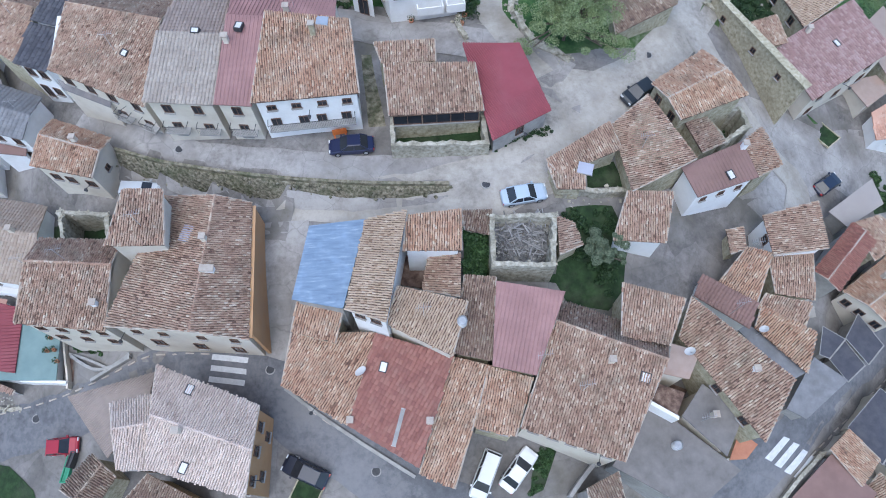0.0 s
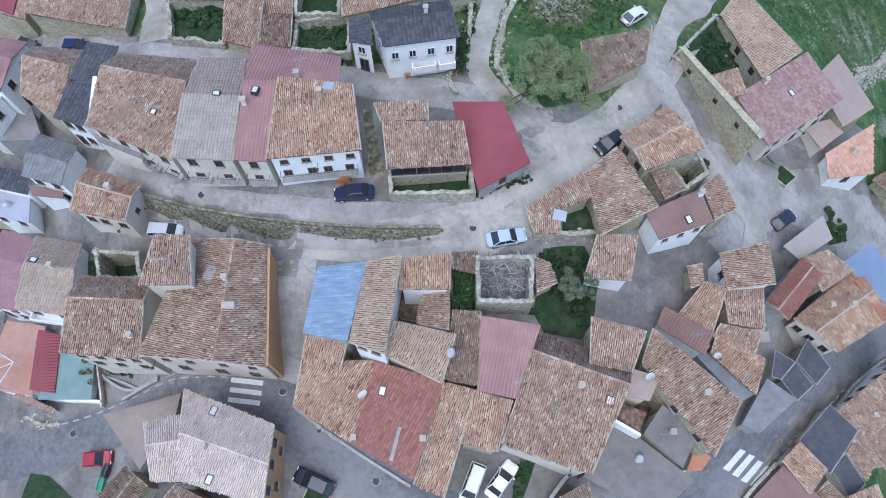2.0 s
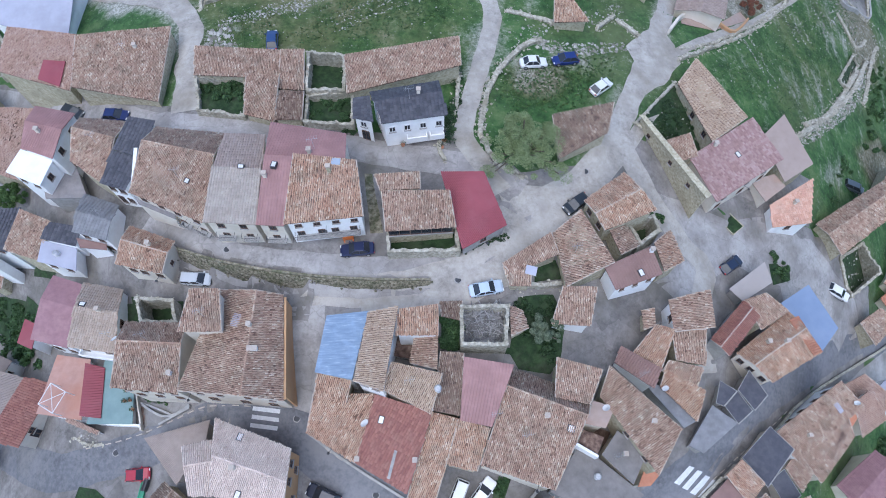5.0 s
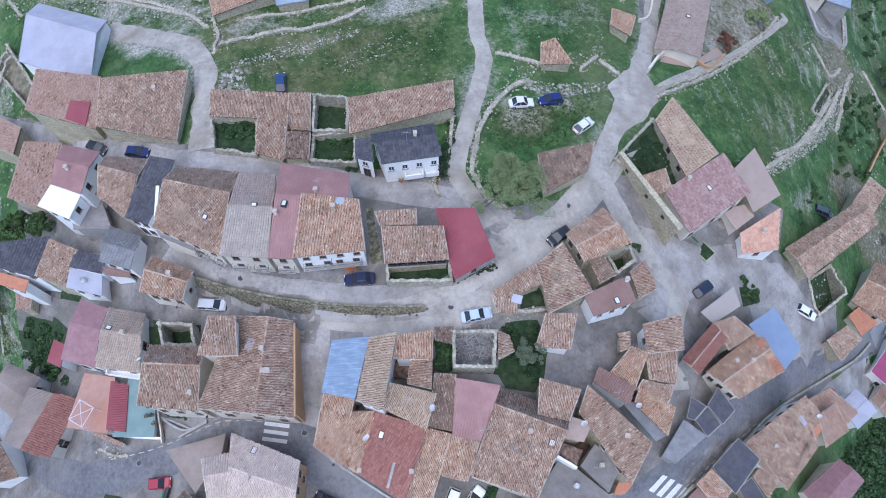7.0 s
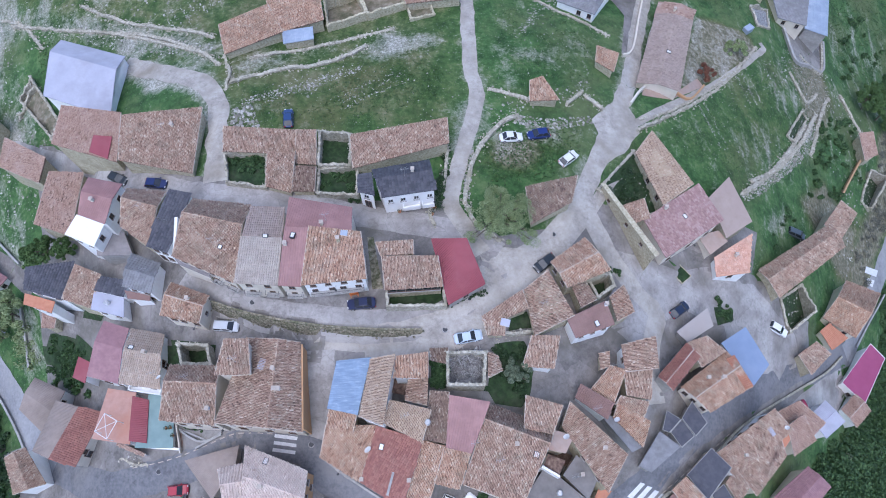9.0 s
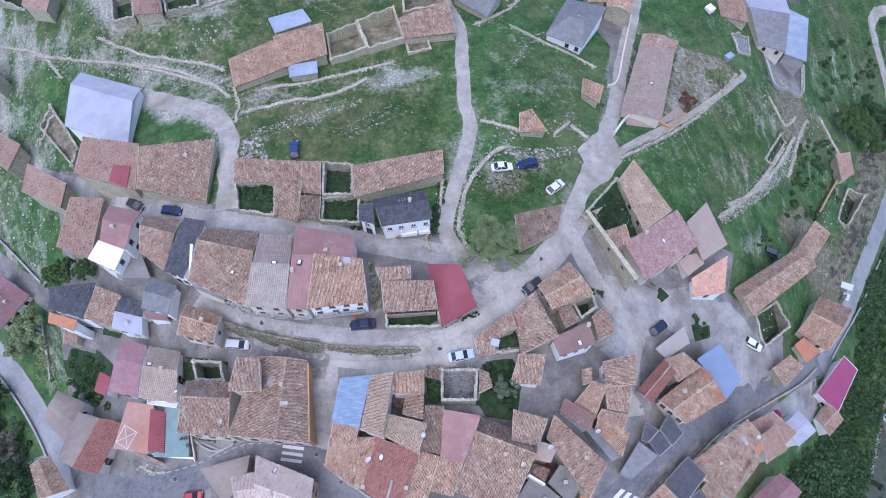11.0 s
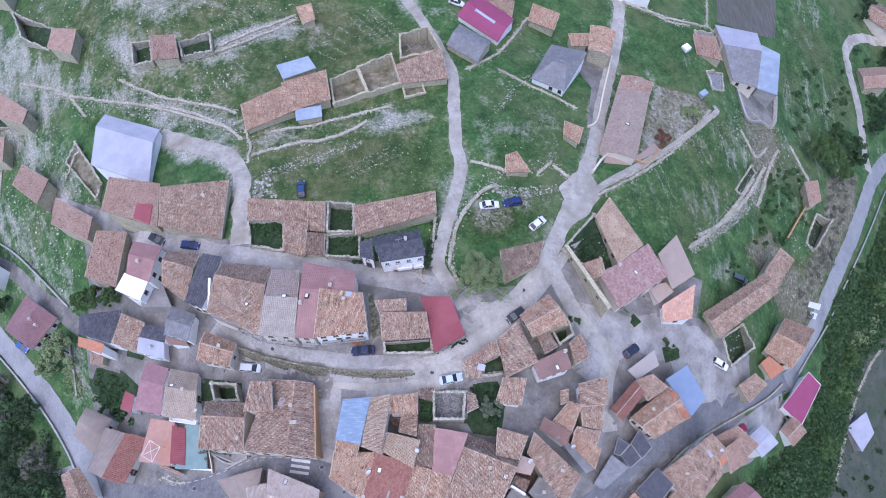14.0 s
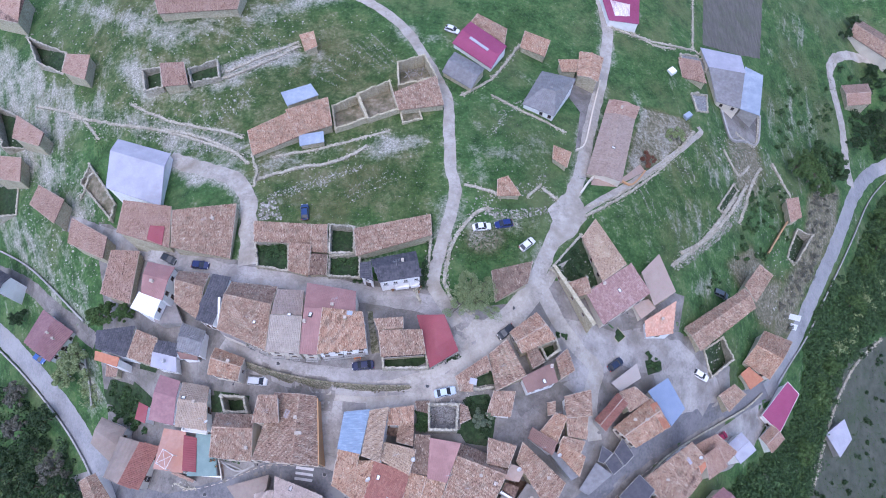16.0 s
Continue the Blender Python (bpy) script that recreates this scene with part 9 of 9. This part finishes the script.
# weeds along the walls
shrubs('wall_weeds', [(9.2, 6.7), (10.9, 6.9), (9.3, 3.1), (8.3, 2.6)], 22, 0.2, 0.5, 'mid', 'weeds beside a concrete drive', per=60, size=0.15)
shrubs('wall_weeds', [(4.2, 33.8), (10.7, 36.3), (10.9, 35.9), (4.5, 33.2)], 30, 0.2, 0.4, 'deep', 'weeds at the foot of a barn wall', per=50, size=0.15)
shrubs('wall_weeds', [(11.1, 26.6), (11.6, 27.1), (16.3, 28.2), (17.4, 26.7), (15.0, 25.4)], 20, 0.3, 0.6, 'deep', 'weeds in a walled garden', per=70, size=0.18)

# meadow grass
grass('meadow_grass', [(-33.8, 76.1), (-14.8, 83.0), (6.7, 91.5), (7.3, 76.6), (4.1, 68.1), (-16.0, 66.2), (-33.9, 67.6)], 8800, 'short rough meadow grass in tufts')
grass('meadow_grass', [(13.1, 101.1), (19.9, 108.2), (38.5, 96.6), (35.0, 84.0), (30.8, 76.6), (13.3, 76.8)], 6050, 'short rough meadow grass in tufts')
grass('meadow_grass', [(41.4, 69.7), (53.4, 79.6), (81.5, 105.8), (109.0, 128.9), (94.9, 96.0), (82.5, 79.5), (62.4, 64.3), (48.4, 67.2)], 8250, 'short rough meadow grass in tufts')
grass('meadow_grass', [(9.2, 62.4), (13.1, 67.6), (30.4, 71.8), (29.8, 64.3), (21.5, 55.1), (10.4, 53.4)], 3850, 'short rough meadow grass in tufts', lo=0.15, hi=0.4)
grass('meadow_grass', [(59.0, 139.2), (77.6, 137.7), (83.0, 118.3), (64.3, 113.8), (62.1, 122.5)], 3850, 'short rough meadow grass in tufts')
grass('meadow_grass', [(-91.2, 106.0), (-74.9, 98.7), (-69.3, 96.0), (-79.8, 95.7), (-82.4, 90.0), (-91.7, 98.6)], 2750, 'short rough meadow grass in tufts')
grass('meadow_grass', [(-123.5, 156.5), (-90.1, 135.6), (-51.7, 123.8), (-52.5, 118.8), (-92.4, 128.5), (-117.9, 144.0)], 3300, 'short rough meadow grass in tufts')
grass('meadow_grass', [(-49.6, 110.0), (-32.9, 118.5), (-7.7, 133.6), (0.5, 119.7), (-19.7, 106.8), (-39.7, 95.0)], 7150, 'short rough meadow grass in tufts')
grass('meadow_grass', [(15.4, 107.4), (28.8, 127.8), (45.5, 145.5), (26.6, 148.0), (16.1, 134.3)], 3300, 'short rough meadow grass in tufts')
grass('meadow_grass', [(94.5, 94.0), (106.6, 102.5), (116.6, 100.2), (101.4, 79.0), (91.4, 79.1)], 2750, 'short rough meadow grass in tufts')
grass('meadow_grass', [(118.1, 166.2), (169.1, 189.7), (159.4, 140.6), (129.8, 115.5), (116.0, 125.4)], 7700, 'short rough meadow grass in tufts', lo=0.15, hi=0.4)
grass('meadow_grass', [(-133.6, 39.4), (-101.9, 31.9), (-79.6, 13.1), (-78.0, 4.3), (-121.4, 4.3)], 4950, 'short rough meadow grass in tufts', lo=0.15, hi=0.4)
grass('meadow_grass', [(126.9, 65.2), (178.3, 114.3), (201.5, 124.2), (169.3, 6.0), (113.0, 5.7)], 11000, 'short rough meadow grass in tufts', lo=0.15, hi=0.45)

# dark alleys and gardens of the lower quarter
drape('garden', [(-73.1, 36.7), (-63.1, 33.7), (-61.2, 27.3), (-63.8, 25.1), (-71.3, 28.9), (-75.1, 33.3)], M['yard'], 0.1, 'neglected green garden with rubble', 'garden', 0.4)
drape('garden', [(-65.1, 35.2), (-58.0, 30.3), (-61.3, 28.0), (-66.5, 31.9)], M['yard'], 0.12, 'dark overgrown back yard', 'garden', 0.3)
drape('garden', [(-62.5, 40.0), (-56.5, 37.8), (-58.0, 35.9), (-62.9, 37.4)], M['yard'], 0.12, 'dark overgrown back yard', 'garden', 0.2)
shrubs('weeds', [(-72.8, 36.2), (-63.1, 33.5), (-61.2, 27.3), (-71.3, 28.9)], 40, 0.4, 0.9, 'mid', 'weeds and brambles in a neglected garden', size=0.25, per=80)
drape('garden', [(-41.7, 28.7), (-34.2, 27.8), (-34.4, 26.1), (-41.6, 27.2)], M['yard'], 0.12, 'small dark walled yard', 'garden', 0.1)
stone_wall([(-35.9, 13.5), (-33.6, 14.5), (-31.3, 15.4)], 0.7, 0.3, 'low grey wall beside the kerb', mat='greywall', uneven=0.03)
drape('verge_paving', [(43.0, 7.2), (51.1, 12.3), (58.0, 18.6), (66.0, 23.6), (78.9, 30.0), (80.5, 23.1), (65.8, 13.8), (54.7, 6.9), (45.8, 1.7)], M['concrete_dark'], 0.1, 'cement strip between the road and houses', 'paving', 0.3)
rocks('field_stones', [(-33.8, 76.1), (-14.8, 83.0), (6.7, 91.5), (7.3, 76.6), (4.1, 68.1), (-16.0, 66.2), (-33.9, 67.6)], 420, 0.06, 0.3, 'small pale stones strewn over a meadow')
rocks('field_stones', [(13.8, 101.2), (19.8, 106.0), (38.4, 95.6), (35.0, 84.0), (30.8, 76.6), (13.3, 76.8)], 260, 0.06, 0.3, 'small pale stones strewn over a meadow')
rocks('field_stones', [(44.5, 71.8), (81.5, 105.8), (109.0, 128.9), (94.9, 96.0), (82.5, 79.5), (62.4, 64.3)], 340, 0.06, 0.32, 'small pale stones strewn over a meadow')
rocks('field_stones', [(-33.4, 73.6), (-22.3, 77.9), (-12.1, 83.0), (-11.3, 81.6), (-22.1, 75.9), (-32.0, 72.5)], 489, 0.08, 0.45, 'band of pale stones across a meadow')
rocks('field_stones', [(-114.7, 156.2), (-29.5, 143.9), (-6.1, 133.5), (-25.7, 107.8), (-63.0, 97.3), (-91.9, 108.8)], 900, 0.06, 0.4, 'small pale stones on old terraces')
road('field_path', [(133.1, 62.9), (135.5, 58.2), (132.1, 49.1), (125.7, 38.1), (120.7, 27.8), (114.8, 16.4)], 1.2, M['dust'], 0.12, 'narrow pale path along a field edge')
# a dark sheet on the ground paints the shade between these walls
drape('sunken_yard', [(20.8, 13.1), (24.2, 12.3), (23.3, 10.7), (20.2, 11.4)], M['under'], 0.12, 'yard between houses with its shade painted dark', 'paving', 0.1)
shrubs('eastern_thicket', [(121.5, 42.6), (132.0, 59.3), (133.5, 56.1), (127.9, 43.4), (118.5, 27.6), (111.7, 14.7), (101.6, 8.6), (106.9, 22.1)], 260, 0.9, 2.0, 'fresh', 'green bushes between the houses and a field path')
shrubs('slope_bushes', [(114.5, 124.8), (134.4, 151.9), (158.0, 159.4), (154.9, 136.5), (138.3, 123.3), (120.0, 111.7)], 26, 0.5, 1.4, 'mid', 'low bushes on a green slope')
shrubs('slope_bushes', [(100.4, 98.1), (117.8, 104.6), (116.2, 87.0), (100.4, 73.7), (87.6, 71.4)], 60, 0.4, 1.0, 'mid', 'low bushes among collapsed walls')
soil('dry', [(93.7, 110.8), (106.1, 118.8), (106.4, 106.3), (99.0, 92.1), (93.6, 95.4)], 1.0, 3.0)
soil('stony', [(132.3, 143.9), (141.4, 150.1), (141.5, 133.7), (132.3, 118.7), (126.5, 123.1)], 0.5, 5.0)
soil('stony', [(132.7, 180.9), (147.9, 193.8), (148.5, 178.0), (137.2, 162.8), (132.6, 168.2)], 0.5, 5.0)
stone_rows([(-18.3, 125.3, -9.5, 114.0), (-16.9, 126.4, -8.2, 114.9), (-15.6, 127.4, -6.9, 115.9), (-14.2, 128.4, -5.6, 117.0), (-12.9, 129.5, -4.3, 118.0), (-51.9, 124.9, -48.4, 121.5), (-50.2, 125.8, -46.7, 122.4), (-48.5, 126.7, -45.0, 123.4), (-46.9, 127.8, -43.4, 124.5), (-45.2, 128.8, -41.8, 125.5), (-43.6, 130.0, -40.1, 126.6), (-54.8, 100.4, -50.8, 95.0), (-53.3, 101.4, -49.3, 96.1), (-51.8, 102.5, -47.9, 97.1), (-50.4, 103.6, -46.4, 98.2), (-48.9, 104.8, -45.0, 99.4), (-47.4, 106.0, -43.5, 100.6), (-46.0, 107.3, -42.1, 101.8), (-44.6, 108.6, -40.7, 103.1), (-29.5, 73.6, -21.9, 80.4), (-28.8, 72.4, -21.2, 79.1), (-21.9, 74.6, -18.7, 81.3), (-21.1, 74.3, -17.8, 81.0), (-27.1, 114.2, -19.9, 108.9), (-25.3, 116.9, -18.0, 111.4), (-23.5, 119.6, -16.1, 113.9), (-21.6, 122.3, -14.2, 116.3), (70.7, 98.9, 73.5, 88.8), (72.4, 100.1, 75.2, 90.0), (74.1, 101.3, 76.9, 91.2), (21.0, 100.2, 33.8, 110.9), (21.4, 99.1, 34.2, 109.7), (17.8, 92.3, 23.9, 100.7), (18.6, 91.8, 24.8, 100.2), (-16.7, 73.8, -5.3, 81.2), (-15.3, 72.9, -4.0, 80.3), (-13.9, 72.0, -2.6, 79.3), (57.6, 84.4, 60.5, 73.1), (59.2, 85.8, 62.1, 74.3)], 5, 'rows of small pale stones on old terraces')
drape('alley', [(-8.6, 45.5), (-7.6, 45.5), (-5.7, 36.5), (-7.4, 36.3)], M['mossy'], 0.12, 'narrow mossy alley between houses', 'ground', 0.1)
drape('verge_paving', [(67.7, 20.6), (82.8, 29.8), (94.6, 35.2), (98.2, 32.0), (90.6, 23.7), (80.2, 17.2), (70.1, 14.4)], M['concrete'], 0.11, 'cement forecourt of the last houses', 'paving', 0.3)
house([(-49.5, 14.8), (-44.6, 12.9), (-44.8, 12.4), (-49.6, 14.2)], -5.2, roof='sN', slope=0.2, tile='rosy', wall='white', name='yard_wall', label='white yard wall with a coping of brown tiles')
# shade of the narrow gap, laid on as a dark sheet
drape('sunken_yard', [(-39.9, 16.1), (-38.9, 16.0), (-38.6, 13.8), (-39.6, 13.8)], M['under'], 0.12, 'dark sheet painting the shaded gap beside a terrace', 'paving', 0.1)
drape('sunken_yard', [(-39.0, 18.0), (-34.6, 17.1), (-34.9, 15.8), (-38.5, 16.5)], M['yard'], 0.12, 'weedy stepped yard below a house', 'garden', 0.3)
stone_wall([(-39.5, 16.6), (-36.5, 15.6), (-34.0, 14.6)], 0.4, 0.25, 'low grey wall of a stepped yard', mat='greywall', uneven=0.03)
stone_wall([(-50.1, 12.5), (-47.4, 11.5), (-44.8, 11.3)], 0.5, 0.3, 'low crumbling wall above the road')
rocks('rubble_heap', [(-49.6, 13.4), (-46.3, 12.5), (-45.3, 11.6), (-48.9, 12.0)], 60, 0.1, 0.35, 'small heap of stones above the road')
shrubs('weeds', [(-39.0, 17.7), (-35.0, 17.0), (-35.2, 16.0), (-38.5, 16.7)], 16, 0.15, 0.4, 'mid', 'weeds in a stepped yard', size=0.2, per=60)
shrubs('weeds', [(3.1, 57.4), (3.8, 55.5), (3.6, 52.2), (2.8, 52.0)], 8, 0.4, 0.8, 'mid', 'green bushes against a white house', size=0.2, per=90)
shrubs('weeds', [(-12.0, 52.7), (-10.2, 52.5), (-10.3, 51.7), (-11.8, 51.7)], 8, 0.25, 0.5, 'deep', 'dark plants beside a pink roof', size=0.2, per=60)
shrubs('roadside_bushes', [(117.8, 47.0), (129.2, 60.5), (142.9, 79.5), (160.2, 102.0), (177.7, 121.1), (185.9, 124.2), (164.6, 99.0), (143.2, 72.2), (130.2, 55.6), (121.5, 42.6)], 320, 0.5, 1.3, 'mid', 'bushes growing along the valley road')
shrubs('pale_bushes', [(121.2, 40.9), (133.7, 61.3), (151.5, 81.5), (171.4, 103.2), (195.4, 117.1), (190.4, 92.5), (165.2, 80.8), (140.8, 57.3), (122.8, 34.5)], 90, 0.9, 2.2, 'light', 'yellow-green bushes in a valley thicket')
shrubs('pale_bushes', [(81.9, 12.2), (104.5, 23.4), (117.5, 35.6), (122.0, 31.1), (109.7, 11.7), (100.3, 2.9)], 50, 0.9, 2.0, 'fresh', 'bright green bushes below the last houses')
tree(152.8, 86.5, 6.8, 4, 'fresh', 'leafy green tree in a valley thicket', clumps=40, per=120)
tree(161.8, 94.9, 8.5, 5, 'fresh', 'leafy green tree in a valley thicket', clumps=40, per=120)
tree(143.2, 71.2, 6.8, 4, 'fresh', 'leafy green tree in a valley thicket', clumps=40, per=120)
tree(128.3, 49.6, 5.95, 3.5, 'fresh', 'leafy green tree in a valley thicket', clumps=40, per=120)
tree(109.9, 23.5, 6.8, 4, 'fresh', 'leafy green tree in a valley thicket', clumps=40, per=120)
tree(169.8, 107.9, 8.5, 5, 'fresh', 'leafy green tree in a valley thicket', clumps=40, per=120)
tree(176.7, 101.2, 7.6499999999999995, 4.5, 'fresh', 'leafy green tree in a valley thicket', clumps=40, per=120)

# ruined yards and terraces below the metal barn
ruin([(79.9, 137.1), (90.2, 140.4), (90.3, 135.0), (79.5, 130.0)], -18.1, crumble=0.6, floor='rubble_floor', debris=40, label='ruined shed with broken pale stone walls', follow=1.0)
ruin([(81.0, 122.4), (87.7, 124.5), (86.8, 117.5), (82.0, 116.1)], -18.6, crumble=0.9, floor='rubble_floor', debris=40, follow=1.0)
ruin([(91.6, 95.3), (93.5, 93.7), (85.4, 83.7), (83.2, 84.9)], -20.5, crumble=0.8, debris=60, follow=1.0)
stone_wall([(92.8, 121.5), (94.3, 112.0), (100.6, 113.7), (107.6, 116.1), (112.5, 129.0)], 0.9, 0.5, 'low grey wall round a cement yard', mat='greywall', uneven=0.05)
drape('barn_court', [(93.1, 122.5), (95.0, 112.7), (107.0, 116.1), (112.5, 129.9)], M['concrete_dark'], 0.1, 'cement yard below a metal barn', 'paving', 0.2)
stone_wall([(106.5, 106.7), (99.7, 97.4), (95.2, 89.1), (91.5, 83.1)], 0.7, 0.7, 'dry-stone terrace wall on a green slope')
stone_wall([(100.9, 104.9), (96.0, 99.8), (93.4, 100.7), (90.3, 105.8)], 0.6, 0.6, 'dry-stone terrace wall on a green slope')
stone_wall([(112.9, 110.7), (115.9, 105.6), (119.2, 101.2)], 0.6, 0.6, 'tumbled stone bank on a green slope')
stone_wall([(41.8, 74.2), (49.1, 78.4), (60.7, 88.3), (69.3, 97.0)], 0.5, 0.5, 'low stone bank beside a field path')
rocks('field_stones', [(90.9, 114.6), (111.7, 116.1), (117.3, 101.6), (108.5, 98.2), (103.7, 107.4), (87.3, 106.1)], 300, 0.12, 0.5, 'tumbled stones below a barn')
stone_wall([(-33.5, 84.7), (-23.2, 87.5), (-12.7, 91.0), (-5.9, 93.0)], 0.4, 0.5, 'low stone bank across a meadow')
stone_wall([(-96.8, 108.7), (-79.9, 102.0), (-62.1, 96.1), (-42.1, 86.5)], 0.6, 0.6, 'dry-stone terrace wall on stony ground')
stone_wall([(-64.3, 109.1), (-49.5, 112.2), (-40.1, 118.1), (-32.0, 124.8)], 0.8, 0.6, 'dry-stone terrace wall on stony ground')
stone_wall([(-111.7, 116.7), (-94.7, 108.7), (-84.9, 98.9)], 0.5, 0.6, 'tumbled stone bank on stony ground')
stone_wall([(62.1, 142.2), (70.7, 137.7), (78.6, 138.7)], 0.5, 0.5, 'low stone bank across a meadow')
soil('stony', [(106.3, 104.9), (114.2, 114.5), (122.7, 139.4), (119.3, 139.4), (111.4, 114.5), (102.7, 103.0)], 0.7, 4.0)
soil('stony', [(80.8, 104.0), (86.3, 100.4), (87.7, 91.5), (83.1, 91.5), (80.3, 96.4)], 0.9, 4.0)
soil('stony', [(64.7, 111.3), (71.9, 109.5), (72.5, 104.1), (64.4, 98.8)], 0.6, 4.0)
soil('stony', [(76.1, 65.4), (81.6, 63.8), (76.5, 59.2), (69.8, 57.7)], 1.0, 3.0)
soil('stony', [(-35.2, 88.9), (-12.5, 91.3), (6.4, 94.5), (6.4, 91.3), (-12.2, 85.7), (-34.3, 81.1)], 0.75, 5.0)
soil('stony', [(13.1, 87.3), (30.8, 93.7), (29.2, 88.9), (16.9, 81.1)], 0.7, 5.0)
soil('stony', [(12.8, 67.2), (33.2, 70.8), (33.0, 67.2), (19.0, 63.7), (12.6, 59.6)], 0.8, 3.0)

shrubs('roadside_bushes', [(118.4, 57.7), (137.9, 81.0), (143.7, 78.7), (128.7, 51.3), (118.8, 34.4), (104.8, 23.0), (86.5, 11.3), (78.4, 10.6), (82.6, 14.7), (99.9, 25.6), (114.6, 38.7)], 330, 0.5, 1.5, 'mid', 'dark bushes on the bank below the last houses')
shrubs('pale_bushes', [(86.8, 14.8), (104.8, 23.0), (120.3, 33.7), (113.5, 16.0), (97.7, 11.1)], 45, 0.8, 1.9, 'grey', 'pale grey-green bushes on a bank')
shrubs('pale_bushes', [(141.0, 74.5), (161.4, 103.3), (167.7, 100.9), (149.6, 68.9)], 40, 0.7, 1.8, 'fresh', 'bright green bushes beside the valley road')

soil('stony', [(-86.8, 43.4), (-78.7, 41.9), (-73.9, 30.0), (-79.6, 29.5)], 0.9, 3.0)
shrubs('pale_bushes', [(-88.5, 43.7), (-81.8, 42.1), (-77.3, 32.0), (-81.4, 30.9)], 22, 0.8, 1.7, 'light', 'yellow-green bushes beside the lower road', size=0.35)

# patios of the houses on the eastern lane
drape('patio', [(43.2, 118.2), (50.3, 124.2), (50.9, 118.1), (46.5, 104.4), (43.4, 94.0), (40.8, 91.5), (43.6, 105.0), (40.9, 110.1)], M['concrete_dark'], 0.12, 'grey cement patio beside a hipped house', 'paving', 0.2)
stone_wall([(51.2, 118.5), (46.9, 104.6), (43.5, 93.7), (40.7, 90.9)], 0.9, 0.35, 'pale rendered patio wall along the lane', mat='cream', uneven=0.04)
drape('patio', [(45.0, 85.3), (52.4, 85.1), (59.5, 92.1), (60.7, 90.3), (50.7, 82.1), (43.6, 80.9)], M['pinkfloor'], 0.14, 'tan paved terrace at the end of a long house', 'paving', 0.2)
stone_wall([(40.1, 77.1), (43.7, 82.5), (46.4, 85.5)], 1.2, 0.4, 'pale rendered wall beside a terrace', mat='cream', uneven=0.04)
stone_wall([(52.1, 84.6), (55.5, 84.0), (60.6, 90.0)], 0.8, 0.35, 'low wall round a paved terrace', mat='ochre', uneven=0.04)
trough(*(77.9, 112.7), turn=0.6, w=2.2, d=1.6, h=1.4, mat='bluegrey', label='blue-grey box standing beside a ruin', name='storage_box', planted=False)
trough(*(75.5, 128.4), turn=0.6, w=2.0, d=2.0, h=1.2, mat='white', label='white box standing on a meadow', name='storage_box', planted=False)

# how stony and how dry the ground is
for kind, values in SOIL.items():
    ground.data.attributes.new(kind, "FLOAT", "POINT").data.foreach_set("value", values.ravel())
